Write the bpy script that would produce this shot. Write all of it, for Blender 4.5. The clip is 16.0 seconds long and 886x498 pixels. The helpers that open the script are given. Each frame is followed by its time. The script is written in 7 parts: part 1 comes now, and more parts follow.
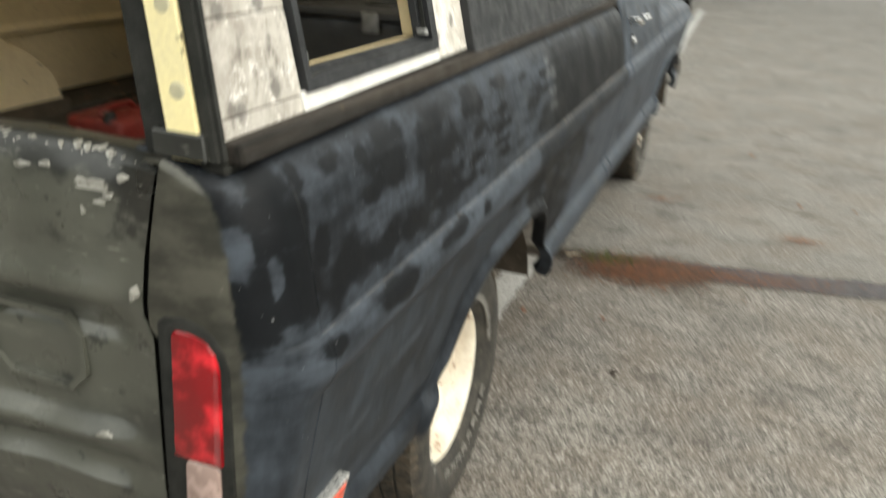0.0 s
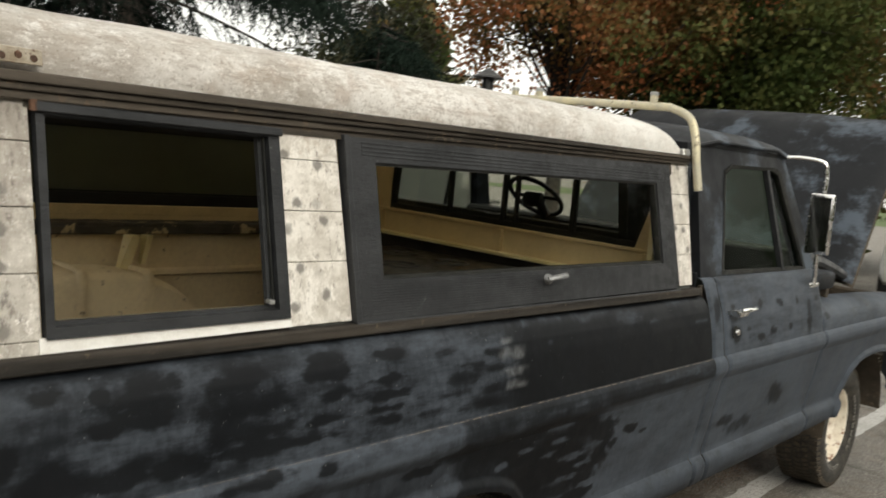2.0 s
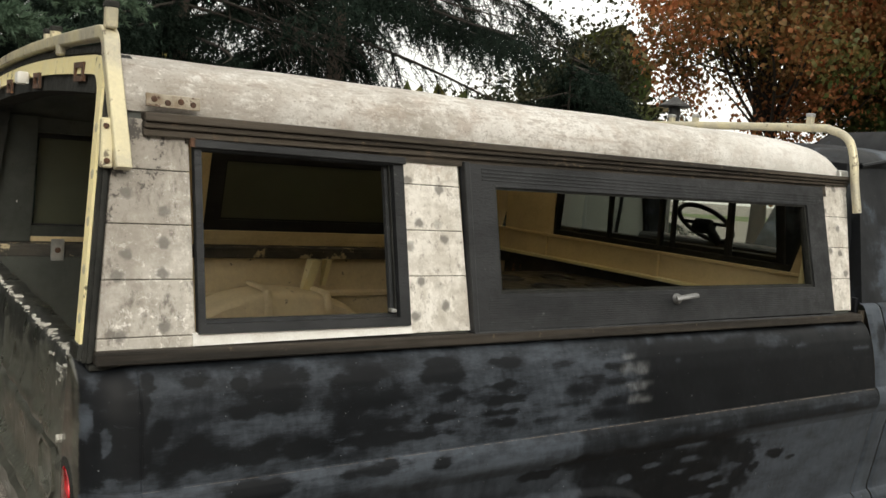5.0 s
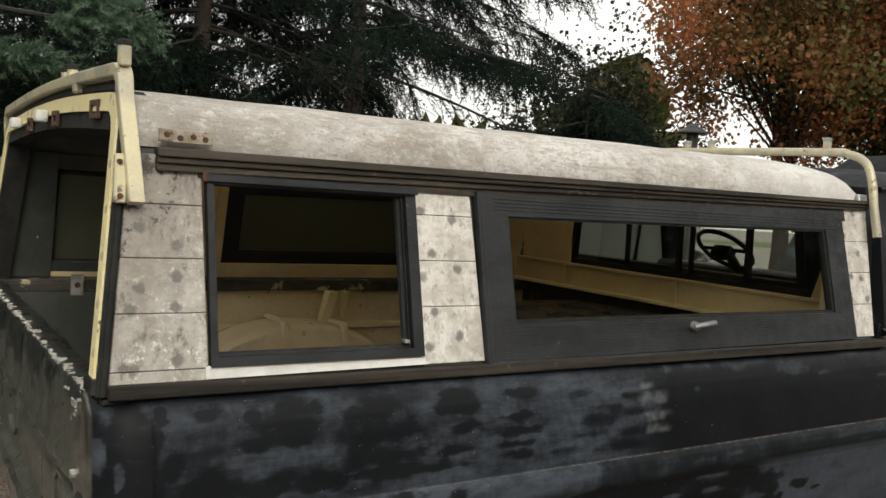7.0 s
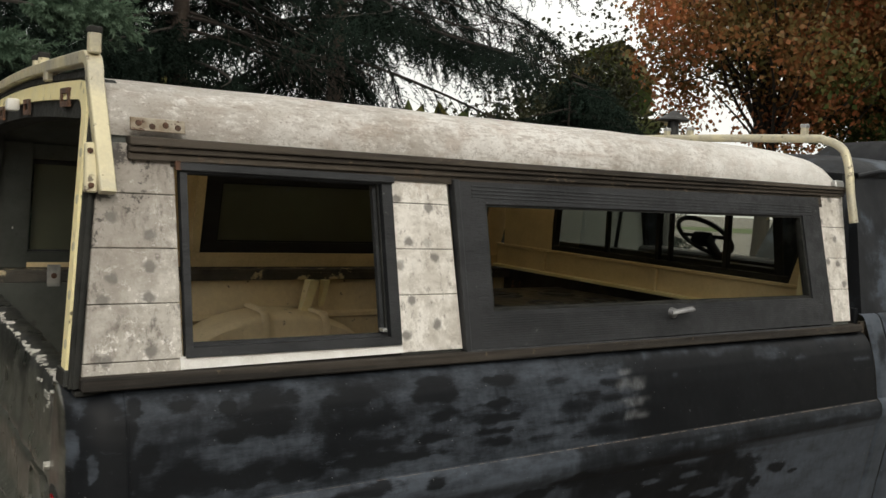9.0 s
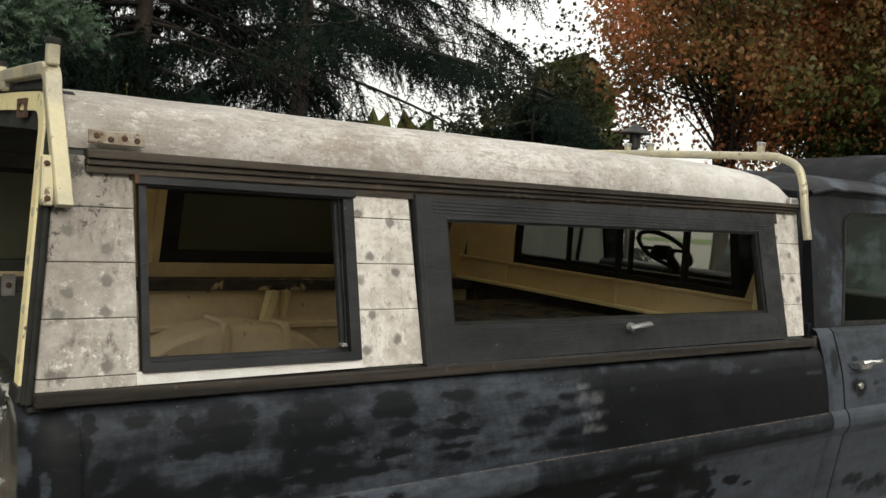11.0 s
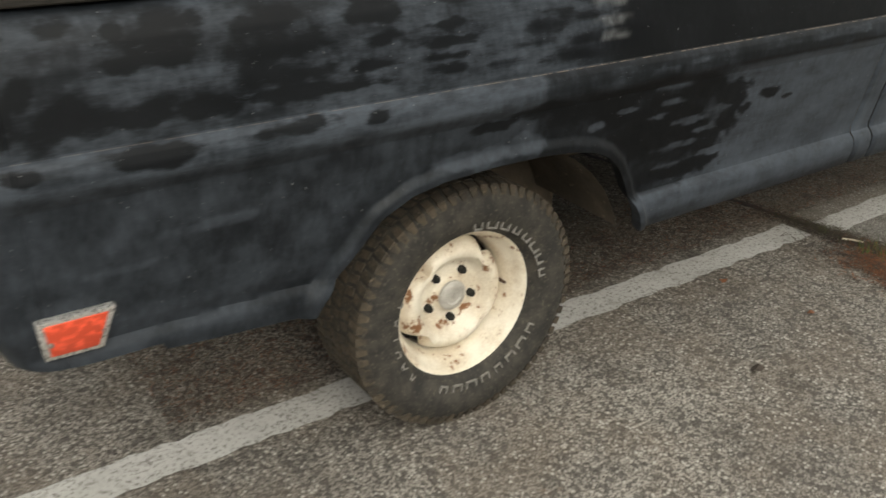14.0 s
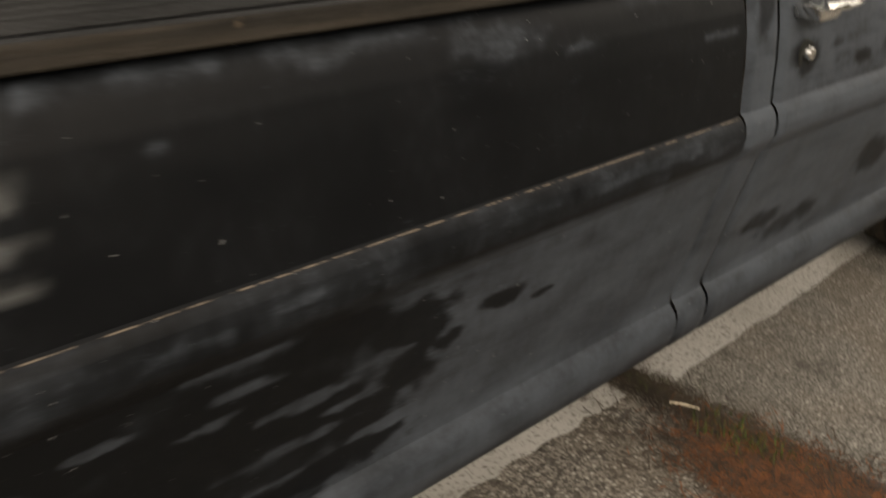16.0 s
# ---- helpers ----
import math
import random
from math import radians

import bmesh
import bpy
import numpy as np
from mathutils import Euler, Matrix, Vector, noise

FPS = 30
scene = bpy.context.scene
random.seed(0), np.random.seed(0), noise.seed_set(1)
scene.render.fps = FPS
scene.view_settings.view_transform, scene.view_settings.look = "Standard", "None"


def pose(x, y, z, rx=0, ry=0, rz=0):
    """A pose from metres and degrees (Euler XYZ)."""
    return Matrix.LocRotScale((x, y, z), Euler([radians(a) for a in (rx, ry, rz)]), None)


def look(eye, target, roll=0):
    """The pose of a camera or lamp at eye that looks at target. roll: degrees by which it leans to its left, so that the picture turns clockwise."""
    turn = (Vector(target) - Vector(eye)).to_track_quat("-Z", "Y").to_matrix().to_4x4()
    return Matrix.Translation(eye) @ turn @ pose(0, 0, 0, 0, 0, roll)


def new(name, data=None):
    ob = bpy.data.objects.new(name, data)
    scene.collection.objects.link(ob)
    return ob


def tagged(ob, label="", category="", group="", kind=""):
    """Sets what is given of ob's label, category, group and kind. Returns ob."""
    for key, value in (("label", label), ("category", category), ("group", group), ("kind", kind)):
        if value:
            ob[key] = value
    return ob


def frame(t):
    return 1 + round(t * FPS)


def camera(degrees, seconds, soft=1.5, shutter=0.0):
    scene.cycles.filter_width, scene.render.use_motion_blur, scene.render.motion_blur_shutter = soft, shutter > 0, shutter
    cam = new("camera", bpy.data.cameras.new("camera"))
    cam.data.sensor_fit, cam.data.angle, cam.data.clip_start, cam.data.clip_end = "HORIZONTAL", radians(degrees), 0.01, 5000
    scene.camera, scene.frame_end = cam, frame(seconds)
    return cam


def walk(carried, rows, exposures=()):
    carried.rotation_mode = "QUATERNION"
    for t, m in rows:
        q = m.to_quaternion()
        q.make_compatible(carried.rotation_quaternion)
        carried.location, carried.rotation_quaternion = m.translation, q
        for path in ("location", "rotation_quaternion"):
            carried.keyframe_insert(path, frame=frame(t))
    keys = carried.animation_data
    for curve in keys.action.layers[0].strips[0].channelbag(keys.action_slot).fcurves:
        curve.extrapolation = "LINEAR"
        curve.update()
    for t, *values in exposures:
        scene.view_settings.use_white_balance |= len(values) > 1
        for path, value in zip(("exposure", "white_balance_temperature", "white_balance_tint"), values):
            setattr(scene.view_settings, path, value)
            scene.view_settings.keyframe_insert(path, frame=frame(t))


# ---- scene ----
cam = camera(54.0, 16.0, 1.5, 0.4)
PATH = [
    (0, (-0.742, -0.433, 1.396), (1.027, 0.17, 0.686), 2.9),
    (0.5, (-0.642, -0.744, 1.45), (0.974, 0.375, 1.081), 2.4),
    (0.8, (-0.601, -0.911, 1.483), (0.883, 0.410, 1.254), 1.4),
    (1, (-0.56, -1.008, 1.501), (0.886, 0.363, 1.336), 2.1),
    (1.2, (-0.508, -1.055, 1.502), (0.947, 0.311, 1.381), 3.3),
    (1.5, (-0.423, -1.124, 1.504), (1.097, 0.17, 1.388), 6.3),
    (1.8, (-0.389, -1.164, 1.506), (1.157, 0.096, 1.353), 4.9),
    (2, (-0.373, -1.236, 1.507), (1.117, 0.084, 1.315), 5.0),
    (2.2, (-0.368, -1.302, 1.501), (1.076, 0.065, 1.289), 5.3),
    (2.5, (-0.343, -1.41, 1.495), (1.022, 0.028, 1.229), 6.8),
    (3, (-0.331, -1.458, 1.487), (0.994, 0.012, 1.193), 6.3),
    (3.5, (-0.339, -1.481, 1.498), (0.948, 0.028, 1.238), 5.6),
    (4, (-0.34, -1.494, 1.496), (0.904, 0.054, 1.261), 4.8),
    (4.5, (-0.338, -1.497, 1.499), (0.826, 0.118, 1.31), 4.5),
    (7, (-0.317, -1.506, 1.502), (0.775, 0.167, 1.416), 3.1),
    (7.5, (-0.322, -1.509, 1.498), (0.725, 0.193, 1.419), 3.3),
    (8, (-0.312, -1.509, 1.497), (0.755, 0.18, 1.402), 3.1),
    (8.5, (-0.304, -1.512, 1.499), (0.784, 0.163, 1.399), 2.8),
    (9, (-0.3, -1.51, 1.502), (0.823, 0.142, 1.391), 2.8),
    (11.5, (-0.299, -1.521, 1.52), (0.908, 0.071, 1.426), 3.0),
    (12, (-0.287, -1.516, 1.508), (0.931, 0.054, 1.284), 3.0),
    (12.2, (-0.300, -1.515, 1.469), (0.858, 0.085, 1.157), 2.5),
    (12.5, (-0.291, -1.507, 1.488), (0.787, 0.095, 0.966), 3.2),
    (13, (-0.297, -1.495, 1.465), (0.688, 0.107, 0.786), 2.5),
    (13.5, (-0.253, -1.485, 1.448), (0.751, 0.056, 0.662), 0.7),
    (14, (-0.066, -1.362, 1.392), (0.968, 0.109, 0.516), 1.2),
    (14.5, (0.191, -1.189, 1.405), (1.354, 0.191, 0.543), 2.9),
    (15, (0.566, -1.066, 1.409), (1.789, 0.309, 0.626), 2.1),
    (15.5, (0.884, -0.848, 1.379), (2.104, 0.569, 0.67), 5.7),
    (16, (1.212, -0.631, 1.362), (2.445, 0.626, 0.414), 4.6),
]
EXPOSURES = [(0, 0.76, 6750, 3), (0.25, 0.50, 6800, 3), (0.5, 0.20, 6900, 4), (1.0, 0.12, 6850, 5), (1.5, 0.13, 6950, 6), (3.5, 0.10, 6980, 6), (4.5, 0.12, 6980, 6), (7, -0.08, 6850, 7), (9, -0.16, 6850, 7), (11.5, -0.09, 6850, 6), (12, -0.06, 6900, 6), (13, 0.12, 6850, 4), (14, 0.30, 6950, 5), (15, 0.12, 7150, 8), (15.5, 0.14, 7900, 10), (16, 0.0, 8100, 11)]
walk(cam, [(t, look(eye, target, roll)) for t, eye, target, roll in PATH], EXPOSURES)

# ---- world and light ----
world = bpy.data.worlds.new("overcast_sky")
scene.world = world
world.use_nodes = True
wn, wl = world.node_tree.nodes, world.node_tree.links
sky = wn.new("ShaderNodeTexSky")
sky.sky_type, sky.sun_disc = "NISHITA", False
sky.sun_elevation, sky.sun_rotation = radians(34), radians(194)
sky.air_density, sky.dust_density, sky.ozone_density = 1.0, 5.0, 1.0
veil = wn.new("ShaderNodeHueSaturation")
veil.inputs["Saturation"].default_value = 0.22
wl.new(sky.outputs[0], veil.inputs["Color"])
cloud = wn.new("ShaderNodeMix")
cloud.data_type = "RGBA"
cloud.inputs[0].default_value = 0.7
cloud.inputs[7].default_value = (5.4, 5.4, 5.4, 1.0)
wl.new(veil.outputs[0], cloud.inputs[6])
wl.new(cloud.outputs[2], wn["Background"].inputs["Color"])
wn["Background"].inputs["Strength"].default_value = 0.25
sun_data = bpy.data.lights.new("sun", "SUN")
sun_data.energy, sun_data.angle, sun_data.color = 0.75, radians(30), (1.0, 0.94, 0.86)
sun = new("sun", sun_data)
sun.matrix_world = look((-1.5, -6, 4.2), (0, 0, 0))


# ---- materials ----
def node_mat(name):
    m = bpy.data.materials.new(name)
    m.use_nodes = True
    nt = m.node_tree
    return m, nt, nt.nodes["Principled BSDF"]


def noise_of(nt, scale, detail=4.0, rough=0.55, stretch=None, dims="3D"):
    geo = nt.nodes.new("ShaderNodeNewGeometry")
    src = geo.outputs["Position"]
    if stretch:
        mp = nt.nodes.new("ShaderNodeMapping")
        mp.inputs["Scale"].default_value = stretch
        nt.links.new(src, mp.inputs[0])
        src = mp.outputs[0]
    n = nt.nodes.new("ShaderNodeTexNoise")
    n.inputs["Scale"].default_value, n.inputs["Detail"].default_value, n.inputs["Roughness"].default_value = scale, detail, rough
    nt.links.new(src, n.inputs["Vector"])
    return n.outputs["Fac"]


def ramp(nt, src, lo, hi, a=0.0, b=1.0):
    r = nt.nodes.new("ShaderNodeMapRange")
    r.interpolation_type = "SMOOTHSTEP"
    for i, v in enumerate((lo, hi, a, b)):
        r.inputs[i + 1].default_value = v
    nt.links.new(src, r.inputs[0])
    return r.outputs[0]


def mix(nt, fac, a, b, mode="MIX"):
    n = nt.nodes.new("ShaderNodeMix")
    n.data_type, n.blend_type = "RGBA", mode
    for sock, v in ((n.inputs[0], fac), (n.inputs[6], a), (n.inputs[7], b)):
        if hasattr(v, "is_output"):
            nt.links.new(v, sock)
        elif isinstance(v, (int, float)):
            sock.default_value = v
        else:
            sock.default_value = (*v, 1.0)
    return n.outputs[2]


def maths(nt, op, a, b=0.0):
    n = nt.nodes.new("ShaderNodeMath")
    n.operation = op
    for sock, v in zip(n.inputs, (a, b)):
        if hasattr(v, "is_output"):
            nt.links.new(v, sock)
        else:
            sock.default_value = v
    return n.outputs[0]


def bump(nt, bs, src, strength, dist):
    b = nt.nodes.new("ShaderNodeBump")
    b.inputs["Strength"].default_value, b.inputs["Distance"].default_value = strength, dist
    nt.links.new(src, b.inputs["Height"])
    nt.links.new(b.outputs[0], bs.inputs["Normal"])


def worn(name, a, b, scale=6.0, spots=None, spot_scale=40.0, spot_cut=0.62, rough=0.6, metal=0.0, relief=0.15, stretch=None, spec=0.5):
    """Two tones by broad noise, fine spots of a third tone, uneven gloss and fine relief."""
    m, nt, bs = node_mat(name)
    broad = ramp(nt, noise_of(nt, scale, 5, 0.6, stretch), 0.35, 0.65)
    col = mix(nt, broad, a, b)
    fine = noise_of(nt, scale * 14, 4, 0.65, stretch)
    col = mix(nt, ramp(nt, fine, 0.3, 0.75, 0.0, 0.35), col, tuple(min(1.0, 1.25 * v + 0.01) for v in a))
    if spots:
        col = mix(nt, ramp(nt, noise_of(nt, spot_scale, 5, 0.65), spot_cut, spot_cut + 0.07), col, spots)
    nt.links.new(col, bs.inputs["Base Color"])
    nt.links.new(ramp(nt, noise_of(nt, scale * 3, 3), 0.3, 0.7, max(0.03, rough - 0.1), min(1.0, rough + 0.12)), bs.inputs["Roughness"])
    bs.inputs["Metallic"].default_value = metal
    bs.inputs["Specular IOR Level"].default_value = spec
    bump(nt, bs, fine, relief, 0.004)
    return m


def primer_material(name, dark, light, haze, rust, use_attr=True):
    """Black paint rubbed through to blue-grey primer; the colour attribute holds the patches, bare edges and haze."""
    m, nt, bs = node_mat(name)
    n1 = noise_of(nt, 9, 6, 0.6)
    n2 = noise_of(nt, 60, 4, 0.6, (1.0, 1.0, 0.45))
    if use_attr:
        at = nt.nodes.new("ShaderNodeAttribute")
        at.attribute_name = "paint"
        sep = nt.nodes.new("ShaderNodeSeparateColor")
        nt.links.new(at.outputs["Color"], sep.inputs[0])
        fac = maths(nt, "ADD", sep.outputs[0], maths(nt, "MULTIPLY", ramp(nt, n1, 0.3, 0.7, -0.14, 0.14), ramp(nt, sep.outputs[0], 0.0, 0.3, 0.3, 1.0)))
    else:
        fac = ramp(nt, noise_of(nt, 3.2, 6, 0.62), 0.47, 0.68)
    fac = maths(nt, "ADD", fac, ramp(nt, n2, 0.25, 0.75, -0.07, 0.07))
    streak = ramp(nt, noise_of(nt, 7, 6, 0.7, (1.0, 1.0, 4.0)), 0.28, 0.72, -0.22, 0.20)
    streak = maths(nt, "MULTIPLY", streak, ramp(nt, fac, 0.08, 0.4))
    if use_attr:
        streak = maths(nt, "MULTIPLY", streak, at.outputs["Alpha"])
    fac = maths(nt, "ADD", fac, streak)
    fac = ramp(nt, fac, 0.0, 1.0)
    if use_attr:
        coat = nt.nodes.new("ShaderNodeAttribute")
        coat.attribute_name = "top_coat"
        rag = maths(nt, "ADD", ramp(nt, noise_of(nt, 26, 6, 0.72, (0.55, 1.0, 2.0)), 0.2, 0.8, -0.30, 0.30), ramp(nt, noise_of(nt, 8, 3, 0.5), 0.25, 0.75, -0.14, 0.14))
        left = ramp(nt, maths(nt, "ADD", coat.outputs["Fac"], rag), 0.26, 0.80, 0.0, 0.95)
        left = maths(nt, "MULTIPLY", left, ramp(nt, coat.outputs["Fac"], 0.02, 0.2))
        fac = maths(nt, "MULTIPLY", fac, maths(nt, "SUBTRACT", 1.0, left))
    col = mix(nt, fac, dark, light)
    if use_attr:
        col = mix(nt, maths(nt, "MULTIPLY", sep.outputs[2], ramp(nt, n2, 0.3, 0.6, 0.4, 1.0)), col, haze)
        edge = maths(nt, "MULTIPLY", sep.outputs[1], ramp(nt, noise_of(nt, 45, 5, 0.7), 0.42, 0.56))
        col = mix(nt, edge, col, rust)
    col = mix(nt, ramp(nt, noise_of(nt, 130, 3, 0.5), 0.72, 0.77, 0.0, 0.6), col, haze)
    col = mix(nt, ramp(nt, noise_of(nt, 22, 8, 0.8, (0.6, 1.0, 2.2)), 0.60, 0.70, 0.0, 0.28), col, light)
    rough = ramp(nt, n1, 0.3, 0.7, 0.46, 0.62)
    bs.inputs["Specular IOR Level"].default_value = 0.19
    if use_attr:
        tail_coat = ramp(nt, maths(nt, "ADD", coat.outputs["Alpha"], ramp(nt, noise_of(nt, 40, 5, 0.7), 0.2, 0.8, -0.25, 0.25)), 0.3, 0.7)
        tail_col = mix(nt, ramp(nt, noise_of(nt, 14, 6, 0.65, (1, 0.5, 1.2)), 0.35, 0.65), (0.026, 0.026, 0.021), (0.080, 0.078, 0.062))
        tail_col = mix(nt, ramp(nt, noise_of(nt, 48, 6, 0.75), 0.66, 0.72, 0.0, 0.8), tail_col, (0.34, 0.32, 0.27))
        col = mix(nt, tail_coat, col, tail_col)
        rough = maths(nt, "SUBTRACT", rough, maths(nt, "MULTIPLY", tail_coat, 0.18))
        nt.links.new(maths(nt, "MULTIPLY", tail_coat, 0.8), bs.inputs["Coat Weight"])
        bs.inputs["Coat Roughness"].default_value = 0.10
    nt.links.new(col, bs.inputs["Base Color"])
    nt.links.new(rough, bs.inputs["Roughness"])
    bump(nt, bs, n2, 0.06, 0.003)
    return m


PRIMER = primer_material("rubbed_primer", (0.0030, 0.0037, 0.0050), (0.066, 0.078, 0.096), (0.24, 0.25, 0.255), (0.26, 0.21, 0.16))
PRIMER_CAB = primer_material("patchy_cab_primer", (0.009, 0.010, 0.012), (0.070, 0.086, 0.108), (0.2, 0.21, 0.21), (0.4, 0.3, 0.2), False)


def scuffed_material(name, dark, mid, pale):
    """Olive-grey paint over black, with long fine scratches, rubbed patches and pale chips."""
    m, nt, bs = node_mat(name)
    geo = nt.nodes.new("ShaderNodeNewGeometry")
    sep = nt.nodes.new("ShaderNodeSeparateXYZ")
    nt.links.new(geo.outputs["Position"], sep.inputs[0])
    edge = maths(nt, "ADD", sep.outputs[2], ramp(nt, noise_of(nt, 7, 5, 0.65), 0.2, 0.8, -0.10, 0.10))
    worn_off = maths(nt, "MULTIPLY", ramp(nt, edge, 1.05, 1.10, 1.0, 0.10), ramp(nt, noise_of(nt, 5, 6, 0.62, (1, 0.6, 1.3)), 0.30, 0.52, 0.30, 1.0))
    col = mix(nt, worn_off, dark, mid)
    col = mix(nt, ramp(nt, noise_of(nt, 26, 6, 0.7, (1, 0.35, 1.6)), 0.58, 0.74, 0.0, 0.5), col, pale)
    col = mix(nt, ramp(nt, noise_of(nt, 16, 5, 0.7), 0.60, 0.66, 0.0, 0.75), col, dark)
    col = mix(nt, ramp(nt, noise_of(nt, 70, 5, 0.7, (1, 0.15, 2.0)), 0.64, 0.70, 0.0, 0.8), col, (0.38, 0.37, 0.32))
    nt.links.new(col, bs.inputs["Base Color"])
    nt.links.new(ramp(nt, noise_of(nt, 12, 4), 0.3, 0.7, 0.24, 0.46), bs.inputs["Roughness"])
    bs.inputs["Coat Weight"].default_value, bs.inputs["Coat Roughness"].default_value = 0.4, 0.15
    bump(nt, bs, noise_of(nt, 40, 5, 0.7), 0.25, 0.004)
    return m


OLIVE = scuffed_material("chipped_olive_grey_paint", (0.014, 0.0145, 0.013), (0.080, 0.081, 0.066), (0.17, 0.165, 0.14))
CREAM = worn("cream_enamel", (0.80, 0.69, 0.37), (0.86, 0.79, 0.52), 9, (0.36, 0.24, 0.10), 30, 0.68, 0.45, 0, 0.1)
CREAM_BARE = worn("rubbed_cream_tube", (0.60, 0.54, 0.36), (0.40, 0.37, 0.30), 11, (0.17, 0.14, 0.10), 34, 0.60, 0.4, 0.25, 0.15)
CREAMWORN = worn("chipped_cream_flange", (0.82, 0.71, 0.38), (0.74, 0.65, 0.38), 9, (0.10, 0.08, 0.045), 20, 0.61, 0.45, 0, 0.2)
BEIGE = worn("beige_bed_paint", (0.82, 0.69, 0.47), (0.70, 0.58, 0.39), 4, (0.13, 0.07, 0.035), 26, 0.655, 0.55, 0, 0.12)
LINER = worn("cream_liner_board", (0.74, 0.60, 0.35), (0.62, 0.49, 0.28), 6, (0.3, 0.2, 0.1), 30, 0.72, 0.6, 0, 0.1)
DARKWOOD = worn("weathered_dark_wood", (0.026, 0.022, 0.018), (0.086, 0.071, 0.056), 7, (0.105, 0.08, 0.058), 34, 0.60, 0.85, 0, 0.6, (0.25, 6.0, 6.0), 0.25)
BASEWOOD = worn("blackened_base_board", (0.018, 0.016, 0.014), (0.055, 0.046, 0.037), 7, (0.09, 0.07, 0.05), 34, 0.62, 0.85, 0, 0.6, (0.25, 6.0, 6.0), 0.2)
BLACKFRAME = worn("faded_black_frame", (0.0155, 0.0165, 0.0180), (0.031, 0.0322, 0.0345), 10, (0.12, 0.12, 0.115), 55, 0.66, 0.5, 0, 0.45, (0.5, 1, 1.5), 0.28)
CHIPRAIL = worn("chipped_dark_rail", (0.022, 0.021, 0.019), (0.07, 0.062, 0.05), 9, (0.52, 0.44, 0.28), 11, 0.56, 0.6, 0, 0.4)
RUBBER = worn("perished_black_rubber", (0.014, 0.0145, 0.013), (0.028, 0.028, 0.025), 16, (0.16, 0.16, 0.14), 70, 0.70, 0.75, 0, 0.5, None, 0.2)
CHROME = worn("dull_chrome", (0.92, 0.91, 0.89), (0.82, 0.80, 0.77), 20, (0.4, 0.3, 0.2), 60, 0.76, 0.18, 1.0, 0.05)
RUST = worn("rusty_steel", (0.12, 0.06, 0.035), (0.055, 0.036, 0.027), 25, (0.4, 0.2, 0.1), 60, 0.6, 0.8, 0.2, 0.5)
RUSTPLATE = worn("rust_streaked_plate", (0.20, 0.15, 0.10), (0.40, 0.36, 0.29), 24, (0.09, 0.045, 0.03), 45, 0.56, 0.7, 0.2, 0.4)
DARKPLASTIC = worn("dark_plastic", (0.018, 0.018, 0.018), (0.03, 0.03, 0.028), 8, (0.09, 0.085, 0.07), 40, 0.7, 0.4, 0, 0.1)
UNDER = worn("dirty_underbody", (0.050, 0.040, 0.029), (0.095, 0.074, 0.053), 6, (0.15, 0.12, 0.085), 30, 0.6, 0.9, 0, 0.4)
FLOORMAT = worn("dark_bed_floor", (0.022, 0.020, 0.017), (0.045, 0.038, 0.030), 5, (0.18, 0.09, 0.05), 20, 0.6, 0.8, 0, 0.4)
WHITEBODY = worn("white_car_paint", (0.72, 0.72, 0.71), (0.66, 0.66, 0.65), 3, None, 40, 0.6, 0.25, 0, 0.03)
TAN = worn("tan_door_card", (0.50, 0.40, 0.24), (0.42, 0.32, 0.18), 6, None, 40, 0.6, 0.6, 0, 0.1)
VINYL = worn("grey_vinyl_seat", (0.06, 0.058, 0.05), (0.09, 0.088, 0.08), 6, None, 40, 0.6, 0.5, 0, 0.2)
ZINC = worn("dull_zinc", (0.30, 0.30, 0.30), (0.20, 0.20, 0.20), 40, (0.10, 0.09, 0.08), 60, 0.6, 0.45, 0.85, 0.3)
BRASS = worn("dull_brass", (0.62, 0.44, 0.16), (0.40, 0.27, 0.10), 30, None, 60, 0.6, 0.35, 0.9, 0.1)
MARK = worn("grey_filler_mark", (0.42, 0.39, 0.27), (0.50, 0.46, 0.31), 60, None, 60, 0.6, 0.7, 0, 0.1)
BEZEL = worn("scuffed_bright_bezel", (0.62, 0.61, 0.59), (0.48, 0.47, 0.45), 40, None, 50, 0.62, 0.3, 0.6, 0.1)
STEEL = worn("bare_metal_cap", (0.35, 0.35, 0.34), (0.5, 0.5, 0.48), 30, (0.12, 0.1, 0.08), 60, 0.62, 0.4, 0.8, 0.2)


def translucent(nt, bs, tint, share):
    """Lets part of the light through a thin sheet."""
    tr, mx = nt.nodes.new("ShaderNodeBsdfTranslucent"), nt.nodes.new("ShaderNodeMixShader")
    tr.inputs["Color"].default_value = (*tint, 1)
    mx.inputs[0].default_value = share
    nt.links.new(bs.outputs[0], mx.inputs[1])
    nt.links.new(tr.outputs[0], mx.inputs[2])
    nt.links.new(mx.outputs[0], nt.nodes["Material Output"].inputs[0])


